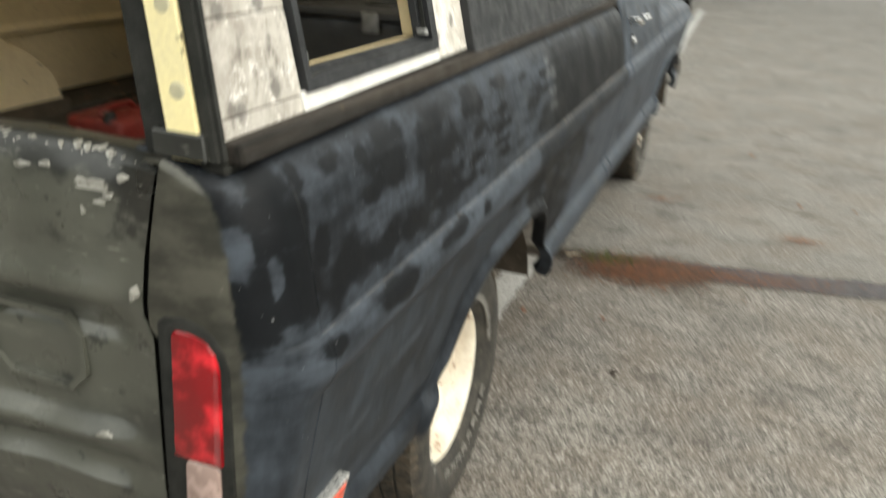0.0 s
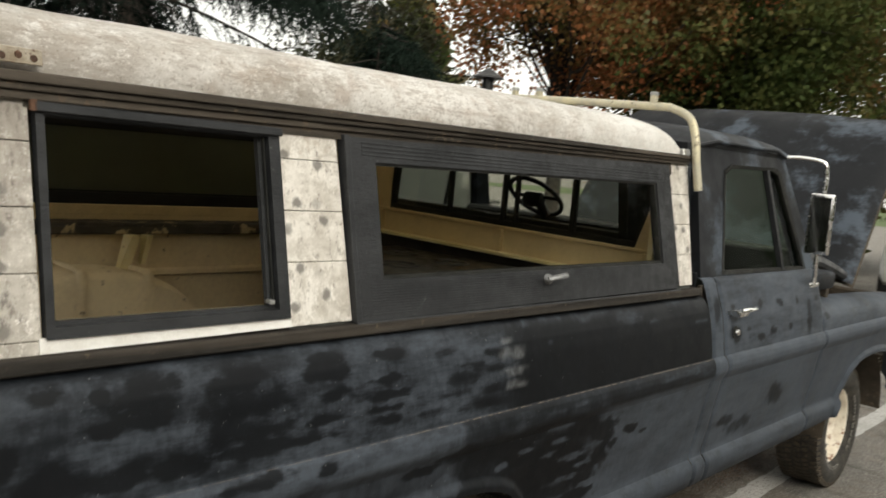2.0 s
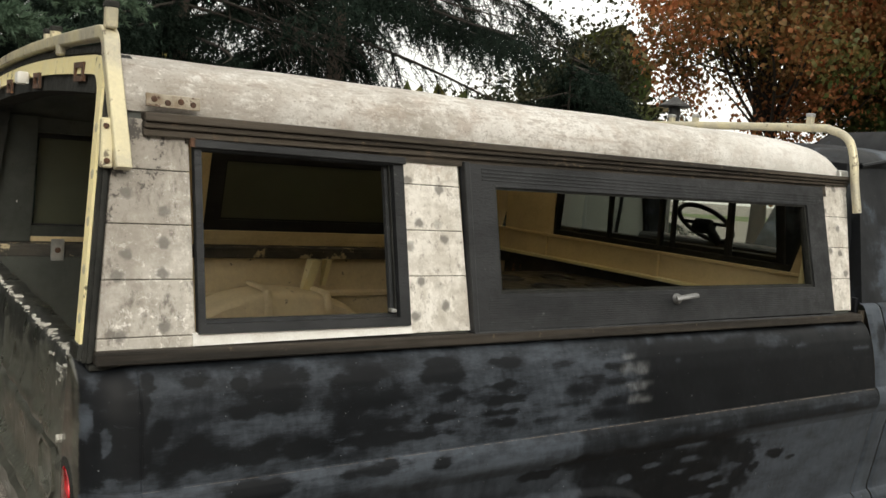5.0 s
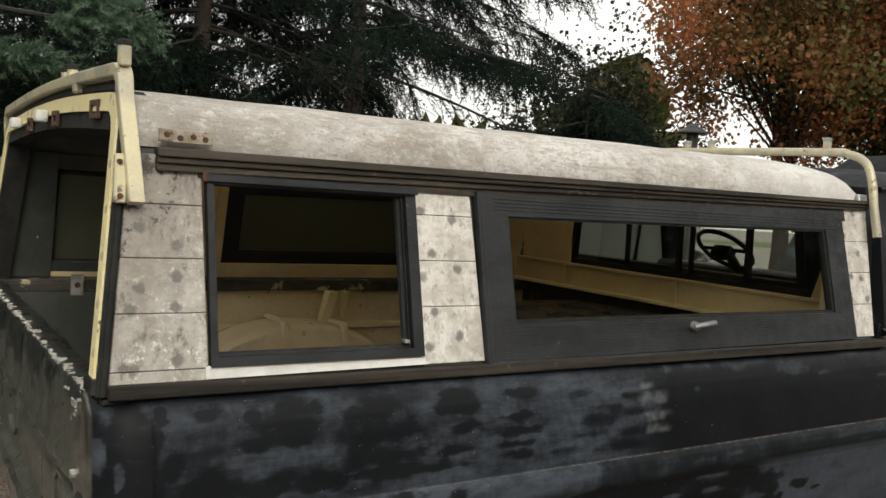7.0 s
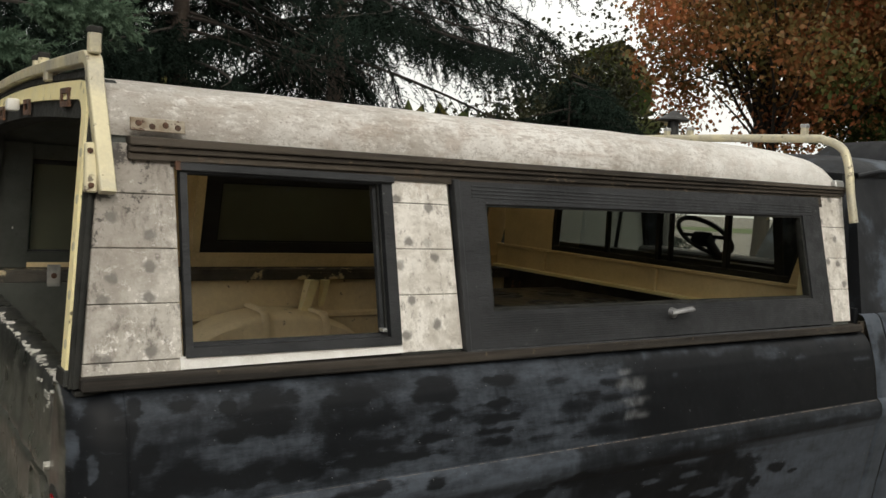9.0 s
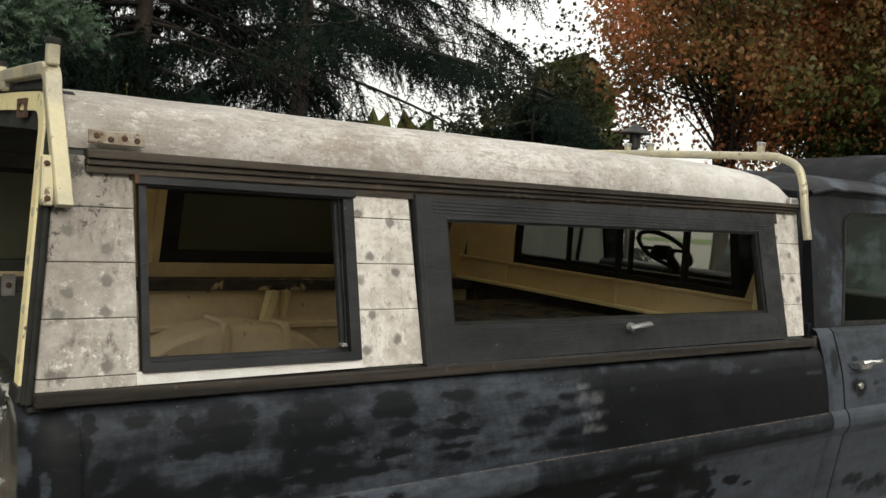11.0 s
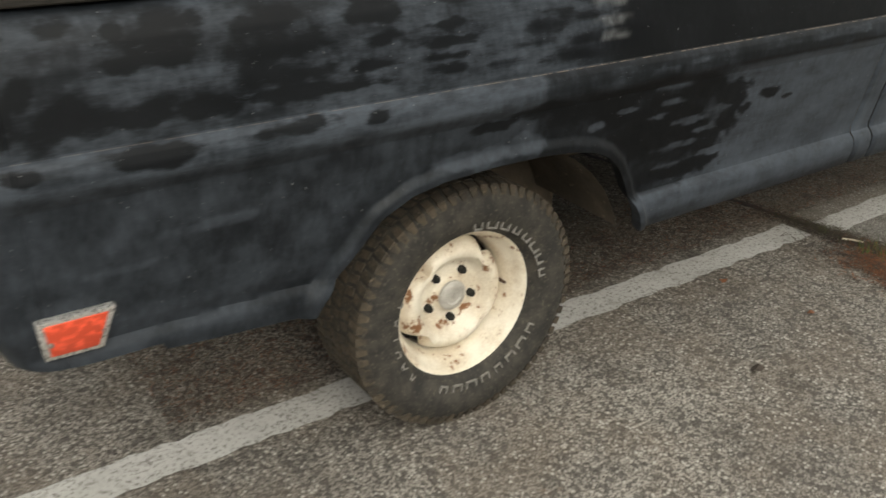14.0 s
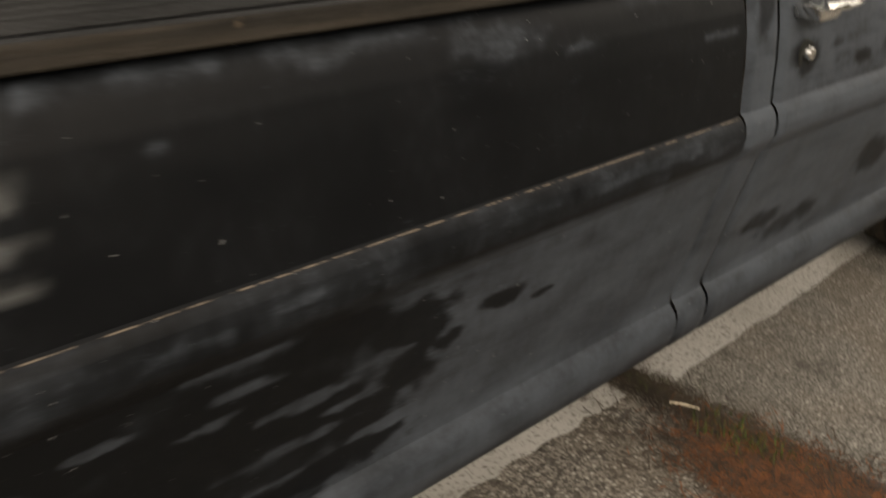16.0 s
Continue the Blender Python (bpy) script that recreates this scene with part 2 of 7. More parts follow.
def siding_material(name, a, b, dirt):
    """Weathered white sheet with grey round filler marks over the old screw holes."""
    m, nt, bs = node_mat(name)
    broad = ramp(nt, noise_of(nt, 11, 6, 0.65), 0.35, 0.68)
    col = mix(nt, broad, a, b)
    col = mix(nt, ramp(nt, noise_of(nt, 30, 7, 0.75, (1, 1, 1.6)), 0.42, 0.72, 0.0, 0.7), col, dirt)
    col = mix(nt, ramp(nt, noise_of(nt, 5, 5, 0.65), 0.52, 0.72, 0.0, 0.6), col, (0.34, 0.30, 0.25))
    col = mix(nt, ramp(nt, noise_of(nt, 18, 8, 0.85, (1, 1, 0.7)), 0.49, 0.64, 0.0, 0.75), col, (0.87, 0.84, 0.79))
    col = mix(nt, ramp(nt, noise_of(nt, 55, 6, 0.8, (1, 1, 0.55)), 0.55, 0.66, 0.0, 0.75), col, (0.21, 0.18, 0.15))
    col = mix(nt, ramp(nt, noise_of(nt, 7, 6, 0.75), 0.60, 0.68, 0.0, 0.5), col, (0.36, 0.27, 0.19))
    geo = nt.nodes.new("ShaderNodeNewGeometry")
    sx = nt.nodes.new("ShaderNodeSeparateXYZ")
    nt.links.new(geo.outputs["Position"], sx.inputs[0])
    corner = maths(nt, "ADD", maths(nt, "ADD", maths(nt, "MULTIPLY", sx.outputs[0], -1.3), sx.outputs[2]), ramp(nt, noise_of(nt, 28, 7, 0.8), 0.2, 0.8, -0.22, 0.22))
    near_tail = maths(nt, "ADD", sx.outputs[0], ramp(nt, noise_of(nt, 22, 7, 0.8, (1, 1, 0.6)), 0.2, 0.8, -0.14, 0.14))
    col = mix(nt, ramp(nt, near_tail, 0.16, 0.34, 0.55, 0.0), col, (0.27, 0.245, 0.21))
    blotch = maths(nt, "MULTIPLY", ramp(nt, near_tail, 0.20, 0.36, 1.0, 0.12), ramp(nt, noise_of(nt, 20, 8, 0.8, (1, 1, 0.5)), 0.52, 0.62, 0.0, 0.8))
    col = mix(nt, blotch, col, (0.10, 0.09, 0.08))
    flake = maths(nt, "MULTIPLY", ramp(nt, near_tail, 0.20, 0.40, 1.0, 0.3), ramp(nt, noise_of(nt, 38, 8, 0.85), 0.56, 0.61, 0.0, 0.85))
    col = mix(nt, flake, col, (0.84, 0.81, 0.77))
    col = mix(nt, ramp(nt, corner, 1.0, 1.32, 0.0, 0.6), col, (0.25, 0.22, 0.19))
    col = mix(nt, ramp(nt, corner, 1.35, 1.43, 0.0, 0.9), col, (0.05, 0.045, 0.042))
    cx = nt.nodes.new("ShaderNodeCombineXYZ")
    nt.links.new(maths(nt, "ADD", maths(nt, "MULTIPLY", sx.outputs[0], 12.5), 0.4), cx.inputs[0])
    nt.links.new(maths(nt, "ADD", maths(nt, "MULTIPLY", sx.outputs[2], 14.0), 0.35), cx.inputs[1])
    v = nt.nodes.new("ShaderNodeTexVoronoi")
    v.voronoi_dimensions = "2D"
    v.inputs["Scale"].default_value, v.inputs["Randomness"].default_value = 1.0, 0.55
    nt.links.new(cx.outputs[0], v.inputs["Vector"])
    dist = maths(nt, "ADD", v.outputs["Distance"], ramp(nt, noise_of(nt, 70, 4), 0.2, 0.8, -0.05, 0.05))
    keep = nt.nodes.new("ShaderNodeSeparateColor")
    nt.links.new(v.outputs["Color"], keep.inputs[0])
    col = mix(nt, maths(nt, "MULTIPLY", ramp(nt, dist, 0.09, 0.20, 0.85, 0.0), ramp(nt, keep.outputs[0], 0.12, 0.3, 0.2, 1.0)), col, (0.155, 0.145, 0.13))
    nt.links.new(col, bs.inputs["Base Color"])
    bs.inputs["Roughness"].default_value = 0.72
    bump(nt, bs, noise_of(nt, 90, 5, 0.7), 0.35, 0.003)
    return m


SIDING = siding_material("weathered_white_siding", (0.52, 0.485, 0.43), (0.79, 0.755, 0.70), (0.36, 0.32, 0.27))


def roof_material(name):
    """White roof skin gone brown-grey in soft blotches, with pale scrubbed areas and fine dark specks; sky sheen
    whitens its front.
    """
    m, nt, bs = node_mat(name)
    col = mix(nt, ramp(nt, noise_of(nt, 4.0, 7, 0.7, (0.7, 1, 1)), 0.40, 0.60), (0.47, 0.435, 0.39), (0.80, 0.775, 0.74))
    col = mix(nt, ramp(nt, noise_of(nt, 15, 7, 0.75), 0.48, 0.60, 0.0, 0.6), col, (0.43, 0.34, 0.28))
    col = mix(nt, ramp(nt, noise_of(nt, 9, 8, 0.85), 0.46, 0.64, 0.0, 0.75), col, (0.88, 0.86, 0.83))
    col = mix(nt, ramp(nt, noise_of(nt, 30, 7, 0.8, (0.28, 1.6, 1.6)), 0.50, 0.64, 0.0, 0.7), col, (0.33, 0.27, 0.22))
    col = mix(nt, ramp(nt, noise_of(nt, 75, 5, 0.7), 0.58, 0.68, 0.0, 0.7), col, (0.20, 0.16, 0.13))
    col = mix(nt, ramp(nt, noise_of(nt, 3.0, 6, 0.7), 0.60, 0.70, 0.0, 0.45), col, (0.40, 0.33, 0.26))
    geo = nt.nodes.new("ShaderNodeNewGeometry")
    sep = nt.nodes.new("ShaderNodeSeparateXYZ")
    nt.links.new(geo.outputs["Position"], sep.inputs[0])
    stain = maths(nt, "ADD", sep.outputs[0], ramp(nt, noise_of(nt, 6, 7, 0.75), 0.2, 0.8, -0.5, 0.5))
    col = mix(nt, ramp(nt, stain, 0.15, 1.1, 0.62, 0.0), col, (0.33, 0.295, 0.255))
    col = mix(nt, ramp(nt, noise_of(nt, 150, 4, 0.7), 0.56, 0.66, 0.0, 0.55), col, (0.16, 0.13, 0.10))
    col = mix(nt, ramp(nt, noise_of(nt, 26, 8, 0.85, (0.8, 1.2, 1.2)), 0.56, 0.62, 0.0, 0.6), col, (0.90, 0.89, 0.87))
    col = mix(nt, ramp(nt, noise_of(nt, 42, 8, 0.85, (0.5, 1.2, 1.2)), 0.50, 0.60, 0.0, 0.6), col, (0.25, 0.205, 0.165))
    col = mix(nt, ramp(nt, noise_of(nt, 58, 8, 0.85, (0.7, 1, 1)), 0.52, 0.62, 0.0, 0.6), col, (0.90, 0.87, 0.83))
    # front end whitened in the colour for the bright sky it reflects
    col = mix(nt, ramp(nt, stain, 1.3, 2.4, 0.0, 0.5), col, (0.92, 0.91, 0.88))
    nt.links.new(col, bs.inputs["Base Color"])
    nt.links.new(ramp(nt, noise_of(nt, 10, 4), 0.3, 0.7, 0.42, 0.75), bs.inputs["Roughness"])
    bump(nt, bs, noise_of(nt, 60, 6, 0.7), 0.3, 0.004)
    # see-through share is made up, to brighten the canopy's inside
    translucent(nt, bs, (0.90, 0.83, 0.69), 0.17)
    return m


ROOFSKIN = roof_material("weathered_white_roof_skin")
CEILING = worn("light_passing_roof_lining", (0.50, 0.45, 0.33), (0.42, 0.37, 0.27), 5, None, 30, 0.6, 0.7, 0, 0.1)
# lining passes light too, added only to brighten the bed below
translucent(CEILING.node_tree, CEILING.node_tree.nodes["Principled BSDF"], (0.94, 0.86, 0.68), 0.72)
CHIP = worn("bare_chipped_metal", (0.46, 0.45, 0.41), (0.28, 0.27, 0.24), 60, (0.15, 0.14, 0.12), 90, 0.6, 0.4, 0.3, 0.2)
GREYLINER = worn("grey_green_lining", (0.042, 0.047, 0.041), (0.068, 0.074, 0.065), 6, (0.035, 0.035, 0.03), 30, 0.62, 0.7, 0, 0.2)
WHITELEDGE = worn("bright_white_ledge", (0.74, 0.73, 0.70), (0.62, 0.60, 0.56), 20, (0.3, 0.27, 0.23), 60, 0.7, 0.6, 0, 0.1)


def glass_material(name, tint, gloss=0.08, ior=1.4):
    m = bpy.data.materials.new(name)
    m.use_nodes = True
    nt = m.node_tree
    nt.nodes.clear()
    out = nt.nodes.new("ShaderNodeOutputMaterial")
    tr, gl, mx = nt.nodes.new("ShaderNodeBsdfTransparent"), nt.nodes.new("ShaderNodeBsdfGlossy"), nt.nodes.new("ShaderNodeMixShader")
    fr = nt.nodes.new("ShaderNodeFresnel")
    fr.inputs["IOR"].default_value = ior
    tr.inputs["Color"].default_value = (*tint, 1)
    gl.inputs["Roughness"].default_value = gloss
    nt.links.new(fr.outputs[0], mx.inputs[0])
    nt.links.new(tr.outputs[0], mx.inputs[1])
    nt.links.new(gl.outputs[0], mx.inputs[2])
    nt.links.new(mx.outputs[0], out.inputs[0])
    return m


def film_material(name, film, cover):
    """Old pane under a dull film of dirt: part see-through, part matt."""
    m = bpy.data.materials.new(name)
    m.use_nodes = True
    nt = m.node_tree
    bs = nt.nodes["Principled BSDF"]
    nt.links.new(mix(nt, noise_of(nt, 9, 5), film, tuple(1.5 * v for v in film)), bs.inputs["Base Color"])
    bs.inputs["Roughness"].default_value = 0.3
    tr, mx = nt.nodes.new("ShaderNodeBsdfTransparent"), nt.nodes.new("ShaderNodeMixShader")
    mx.inputs[0].default_value = cover
    nt.links.new(tr.outputs[0], mx.inputs[1])
    nt.links.new(bs.outputs[0], mx.inputs[2])
    nt.links.new(mx.outputs[0], nt.nodes["Material Output"].inputs[0])
    return m


GLASS = glass_material("dusty_clear_glass", (0.74, 0.77, 0.70), 0.05, 1.3)
CLEAN = glass_material("clean_window_glass", (0.93, 0.93, 0.92), 0.03, 1.12)
DIRTYPANE = film_material("dusty_dark_pane", (0.085, 0.09, 0.062), 0.92)


def dusted(name, cover):
    """See-through glass under a pale film of dust that lets light through."""
    m = film_material(name, (0.50, 0.52, 0.46), cover)
    nt = m.node_tree
    pane = nt.nodes["Material Output"].inputs[0].links[0].from_node
    translucent(nt, nt.nodes["Principled BSDF"], (0.80, 0.83, 0.76), 0.7)
    dust = nt.nodes["Material Output"].inputs[0].links[0].from_node
    nt.links.new(dust.outputs[0], pane.inputs[2])
    nt.links.new(pane.outputs[0], nt.nodes["Material Output"].inputs[0])
    return m


DUSTYGLASS = dusted("dust_coated_glass", 0.07)
FOGGED = dusted("fogged_side_glass", 0.42)
CABGLASS = glass_material("tinted_cab_glass", (0.50, 0.58, 0.46), 0.04, 1.045)
SMOKED = glass_material("smoked_glass", (0.22, 0.22, 0.20), 0.10)


def lens_material(name, col, rough=0.15, spot_gain=1.5, grain=60):
    m, nt, bs = node_mat(name)
    nt.links.new(mix(nt, ramp(nt, noise_of(nt, grain, 3), 0.45, 0.68), col, tuple(min(1.0, v * spot_gain + 0.012) for v in col)), bs.inputs["Base Color"])
    bs.inputs["Roughness"].default_value = rough
    bs.inputs["Coat Weight"].default_value = 0.6
    bump(nt, bs, noise_of(nt, 160, 1, 0.3), 0.15, 0.002)
    return m


# coarse brighter red spots: highlights inside the lens put into its colour
REDLENS = lens_material("red_tail_lens", (0.22, 0.002, 0.006), 0.1, 3.2, 22)
MARKER = lens_material("faded_red_marker_lens", (0.62, 0.07, 0.03), 0.3)
CLEARLENS = lens_material("reversing_lens", (0.34, 0.24, 0.21), 0.2)


def tyre_material():
    m, nt, bs = node_mat("dusty_tyre_rubber")
    col = mix(nt, ramp(nt, noise_of(nt, 18, 5, 0.6), 0.35, 0.7), (0.022, 0.021, 0.019), (0.06, 0.054, 0.045))
    col = mix(nt, ramp(nt, noise_of(nt, 120, 4), 0.55, 0.72, 0, 0.6), col, (0.13, 0.11, 0.085))
    nt.links.new(col, bs.inputs["Base Color"])
    bs.inputs["Roughness"].default_value = 0.85
    bump(nt, bs, noise_of(nt, 200, 3), 0.3, 0.002)
    return m


TYRE = tyre_material()
TREAD = worn("muddy_tread", (0.040, 0.034, 0.027), (0.095, 0.075, 0.052), 30, (0.15, 0.12, 0.085), 80, 0.6, 0.95, 0, 0.5)
LETTER = worn("greyed_white_rubber", (0.24, 0.23, 0.21), (0.13, 0.125, 0.115), 60, None, 40, 0.6, 0.8, 0, 0.1)
HUBGREY = worn("scuffed_grey_hub", (0.52, 0.50, 0.46), (0.36, 0.34, 0.31), 40, (0.18, 0.12, 0.08), 60, 0.6, 0.5, 0.2, 0.2)
RIM = worn("cream_wheel_enamel", (0.80, 0.74, 0.63), (0.60, 0.51, 0.39), 12, (0.24, 0.11, 0.05), 24, 0.58, 0.45, 0, 0.15)


def asphalt_material():
    m, nt, bs = node_mat("worn_asphalt")
    geo = nt.nodes.new("ShaderNodeNewGeometry")
    sep = nt.nodes.new("ShaderNodeSeparateXYZ")
    nt.links.new(geo.outputs["Position"], sep.inputs[0])
    broad = ramp(nt, noise_of(nt, 1.1, 6, 0.6), 0.35, 0.68)
    fine = noise_of(nt, 55, 5, 0.7)
    coarse_bed = mix(nt, broad, (0.27, 0.245, 0.215), (0.40, 0.366, 0.32))
    smooth_bed = mix(nt, broad, (0.25, 0.236, 0.21), (0.33, 0.312, 0.28))
    edge = maths(nt, "ADD", sep.outputs[0], ramp(nt, noise_of(nt, 3, 3), 0.2, 0.8, -0.06, 0.06))
    zone = ramp(nt, edge, 2.9, 3.0)
    col = mix(nt, zone, coarse_bed, smooth_bed)
    stone = nt.nodes.new("ShaderNodeTexVoronoi")
    stone.inputs["Scale"].default_value = 88
    nt.links.new(geo.outputs["Position"], stone.inputs["Vector"])
    pick = nt.nodes.new("ShaderNodeSeparateColor")
    nt.links.new(stone.outputs["Color"], pick.inputs[0])
    light = maths(nt, "MULTIPLY", ramp(nt, pick.outputs[0], 0.70, 0.82), ramp(nt, stone.outputs["Distance"], 0.28, 0.5, 1.0, 0.0))
    light = maths(nt, "MULTIPLY", light, ramp(nt, zone, 0, 1, 0.85, 0.6))
    darkp = maths(nt, "MULTIPLY", ramp(nt, pick.outputs[1], 0.6, 0.7), ramp(nt, zone, 0, 1, 0.75, 0.3))
    col = mix(nt, darkp, col, (0.062, 0.055, 0.048))
    col = mix(nt, ramp(nt, noise_of(nt, 130, 3, 0.6), 0.44, 0.58, 0.0, 0.8), col, (0.058, 0.051, 0.044))
    col = mix(nt, ramp(nt, noise_of(nt, 3.1, 5, 0.6), 0.42, 0.62, 0.0, 0.35), col, (0.155, 0.12, 0.088))
    col = mix(nt, light, col, (0.50, 0.47, 0.42))
    col = mix(nt, ramp(nt, noise_of(nt, 0.55, 7, 0.7), 0.56, 0.72, 0, 0.5), col, (0.055, 0.048, 0.04))
    col = mix(nt, ramp(nt, noise_of(nt, 5.5, 7, 0.72, (1, 0.6, 1)), 0.50, 0.68, 0, 0.6), col, (0.06, 0.052, 0.044))
    col = mix(nt, ramp(nt, noise_of(nt, 2.6, 5, 0.7), 0.66, 0.72, 0, 0.45), col, (0.16, 0.085, 0.05))
    nt.links.new(col, bs.inputs["Base Color"])
    bs.inputs["Roughness"].default_value = 0.88
    h = maths(nt, "ADD", maths(nt, "MULTIPLY", stone.outputs["Distance"], -0.6), fine)
    bump(nt, bs, h, 1.0, 0.008)
    return m


ASPHALT = asphalt_material()


def line_material():
    m, nt, bs = node_mat("worn_line_paint")
    col = mix(nt, ramp(nt, noise_of(nt, 3, 4), 0.35, 0.7), (0.52, 0.51, 0.49), (0.41, 0.40, 0.375))
    col = mix(nt, ramp(nt, noise_of(nt, 85, 6, 0.78), 0.52, 0.60, 0.0, 0.85), col, (0.13, 0.115, 0.098))
    col = mix(nt, ramp(nt, noise_of(nt, 14, 6, 0.7), 0.56, 0.70, 0.0, 0.6), col, (0.22, 0.20, 0.175))
    nt.links.new(col, bs.inputs["Base Color"])
    bs.inputs["Roughness"].default_value = 0.8
    bump(nt, bs, noise_of(nt, 60, 5), 0.5, 0.004)
    return m


LINEPAINT = line_material()
TAR = worn("cracked_tar_joint", (0.045, 0.041, 0.043), (0.085, 0.078, 0.08), 9, (0.12, 0.105, 0.07), 60, 0.6, 0.9, 0, 0.8)
LEAFRUST = worn("rusty_fallen_needles", (0.25, 0.092, 0.036), (0.12, 0.056, 0.030), 30, (0.12, 0.06, 0.03), 60, 0.6, 0.9, 0, 0.3)
MOSS = worn("moss_green", (0.07, 0.09, 0.02), (0.05, 0.06, 0.015), 30, None, 60, 0.6, 0.9, 0, 0.3)
STICKWOOD = worn("pale_stick", (0.6, 0.52, 0.4), (0.5, 0.42, 0.3), 30, None, 60, 0.6, 0.8, 0, 0.2)
BARK = worn("spruce_bark", (0.032, 0.024, 0.018), (0.058, 0.040, 0.030), 12, (0.06, 0.045, 0.035), 30, 0.6, 0.9, 0, 1.0, (1, 1, 0.25))
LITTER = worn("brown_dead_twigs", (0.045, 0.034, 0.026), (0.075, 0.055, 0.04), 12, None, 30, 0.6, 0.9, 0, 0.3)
TWIG = worn("dark_twig", (0.022, 0.018, 0.014), (0.036, 0.028, 0.022), 12, None, 30, 0.6, 0.9, 0, 0.3)


def leaf_material(name, tones, scale, rough=0.6, trans=0.25, spec=0.3):
    """Leaf colour from tones by broad noise over the crown and a chance for each leaf."""
    m, nt, bs = node_mat(name)
    geo = nt.nodes.new("ShaderNodeNewGeometry")
    r = nt.nodes.new("ShaderNodeValToRGB")
    fac = maths(nt, "ADD", ramp(nt, noise_of(nt, scale, 3, 0.5), 0.25, 0.75, 0.0, 0.75), maths(nt, "MULTIPLY", geo.outputs["Random Per Island"], 0.3))
    nt.links.new(fac, r.inputs[0])
    els = r.color_ramp.elements
    els[0].color, els[1].color = (*tones[0], 1), (*tones[-1], 1)
    for i, c in enumerate(tones[1:-1]):
        els.new((i + 1) / (len(tones) - 1)).color = (*c, 1)
    nt.links.new(r.outputs[0], bs.inputs["Base Color"])
    bs.inputs["Roughness"].default_value = rough
    bs.inputs["Specular IOR Level"].default_value = spec
    tr = nt.nodes.new("ShaderNodeBsdfTranslucent")
    nt.links.new(r.outputs[0], tr.inputs["Color"])
    mx = nt.nodes.new("ShaderNodeMixShader")
    mx.inputs[0].default_value = trans
    out = nt.nodes["Material Output"]
    nt.links.new(bs.outputs[0], mx.inputs[1])
    nt.links.new(tr.outputs[0], mx.inputs[2])
    nt.links.new(mx.outputs[0], out.inputs[0])
    return m


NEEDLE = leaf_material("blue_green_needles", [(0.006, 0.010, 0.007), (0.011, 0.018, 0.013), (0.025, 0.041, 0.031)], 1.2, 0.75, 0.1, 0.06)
# lighter copy of the needles: light on the near boughs put into the colour
NEEDLE_LIT = leaf_material("lit_blue_spruce_needles", [(0.05, 0.085, 0.055), (0.09, 0.14, 0.092), (0.15, 0.215, 0.15)], 3.0, 0.7, 0.15, 0.15)
AUTUMN = leaf_material("autumn_leaves", [(0.05, 0.080, 0.028), (0.12, 0.12, 0.040), (0.23, 0.13, 0.046), (0.41, 0.15, 0.062), (0.50, 0.18, 0.078)], 0.45, 0.5, 0.45)
OLIVELEAF = leaf_material("olive_leaves", [(0.028, 0.050, 0.014), (0.052, 0.075, 0.020), (0.080, 0.086, 0.024), (0.16, 0.085, 0.03)], 0.5, 0.6, 0.25, 0.15)
DARKLEAF = leaf_material("dark_hedge_leaves", [(0.018, 0.028, 0.012), (0.035, 0.042, 0.018), (0.07, 0.06, 0.03)], 0.8, 0.6, 0.2)
GRASS = leaf_material("verge_grass", [(0.06, 0.10, 0.02), (0.10, 0.14, 0.03)], 2.0, 0.7, 0.2)


# ---- mesh helpers ----
LEAN = 0.02  # the truck stands a little higher on its far side


def lean(v):
    return (v[0], v[1], v[2] + LEAN * max(0.0, v[1] - 0.1))


def thing(name, at, label, category, group="", kind=""):
    ob = new(name)
    ob.location, ob.empty_display_size = at, 0.1
    return tagged(ob, label, category, group, kind)


def make_mesh(name, verts, faces, material, smooth=0.0):
    me = bpy.data.meshes.new(name)
    me.from_pydata([tuple(v) for v in verts], [], [tuple(f) for f in faces])
    if smooth:
        me.shade_smooth()
        me.set_sharp_from_angle(angle=radians(smooth))
    me.materials.append(material)
    return me


def part(name, geo, material, parent=None, label="", smooth=0.0, tilt=True, kind=""):
    """One mesh object under a thing or a part, with its origin at its middle. geo: vertices and faces in the place's metres."""
    verts, faces = geo
    if tilt:
        verts = [lean(v) for v in verts]
    arr = np.array(verts, float)
    mid = (arr.min(0) + arr.max(0)) / 2
    ob = new(name, make_mesh(name, arr - mid, faces, material, smooth))
    base = Vector((0, 0, 0))
    p = parent
    while p is not None:
        base, p = base + p.location, p.parent
    ob.location = Vector(mid) - base
    ob.parent = parent
    return tagged(ob, label, kind=kind)


def join(*geos):
    verts, faces = [], []
    for v, f in geos:
        n = len(verts)
        verts += [tuple(p) for p in v]
        faces += [tuple(i + n for i in face) for face in f]
    return verts, faces


BOX_FACES = [(0, 3, 2, 1), (4, 5, 6, 7), (0, 1, 5, 4), (1, 2, 6, 5), (2, 3, 7, 6), (3, 0, 4, 7)]


def hexa(c):
    """A block from eight corners: four below, four above, both counter-clockwise from above."""
    return [tuple(p) for p in c], BOX_FACES


def bevelled(geo, width, segments=1):
    bm = bmesh.new()
    vs = [bm.verts.new(v) for v in geo[0]]
    for f in geo[1]:
        bm.faces.new([vs[i] for i in f])
    bmesh.ops.recalc_face_normals(bm, faces=bm.faces)
    bmesh.ops.bevel(bm, geom=list(bm.edges), offset=width, segments=segments, affect="EDGES", profile=0.5)
    bm.verts.index_update()
    out = [tuple(v.co) for v in bm.verts], [tuple(v.index for v in f.verts) for f in bm.faces]
    bm.free()
    return out


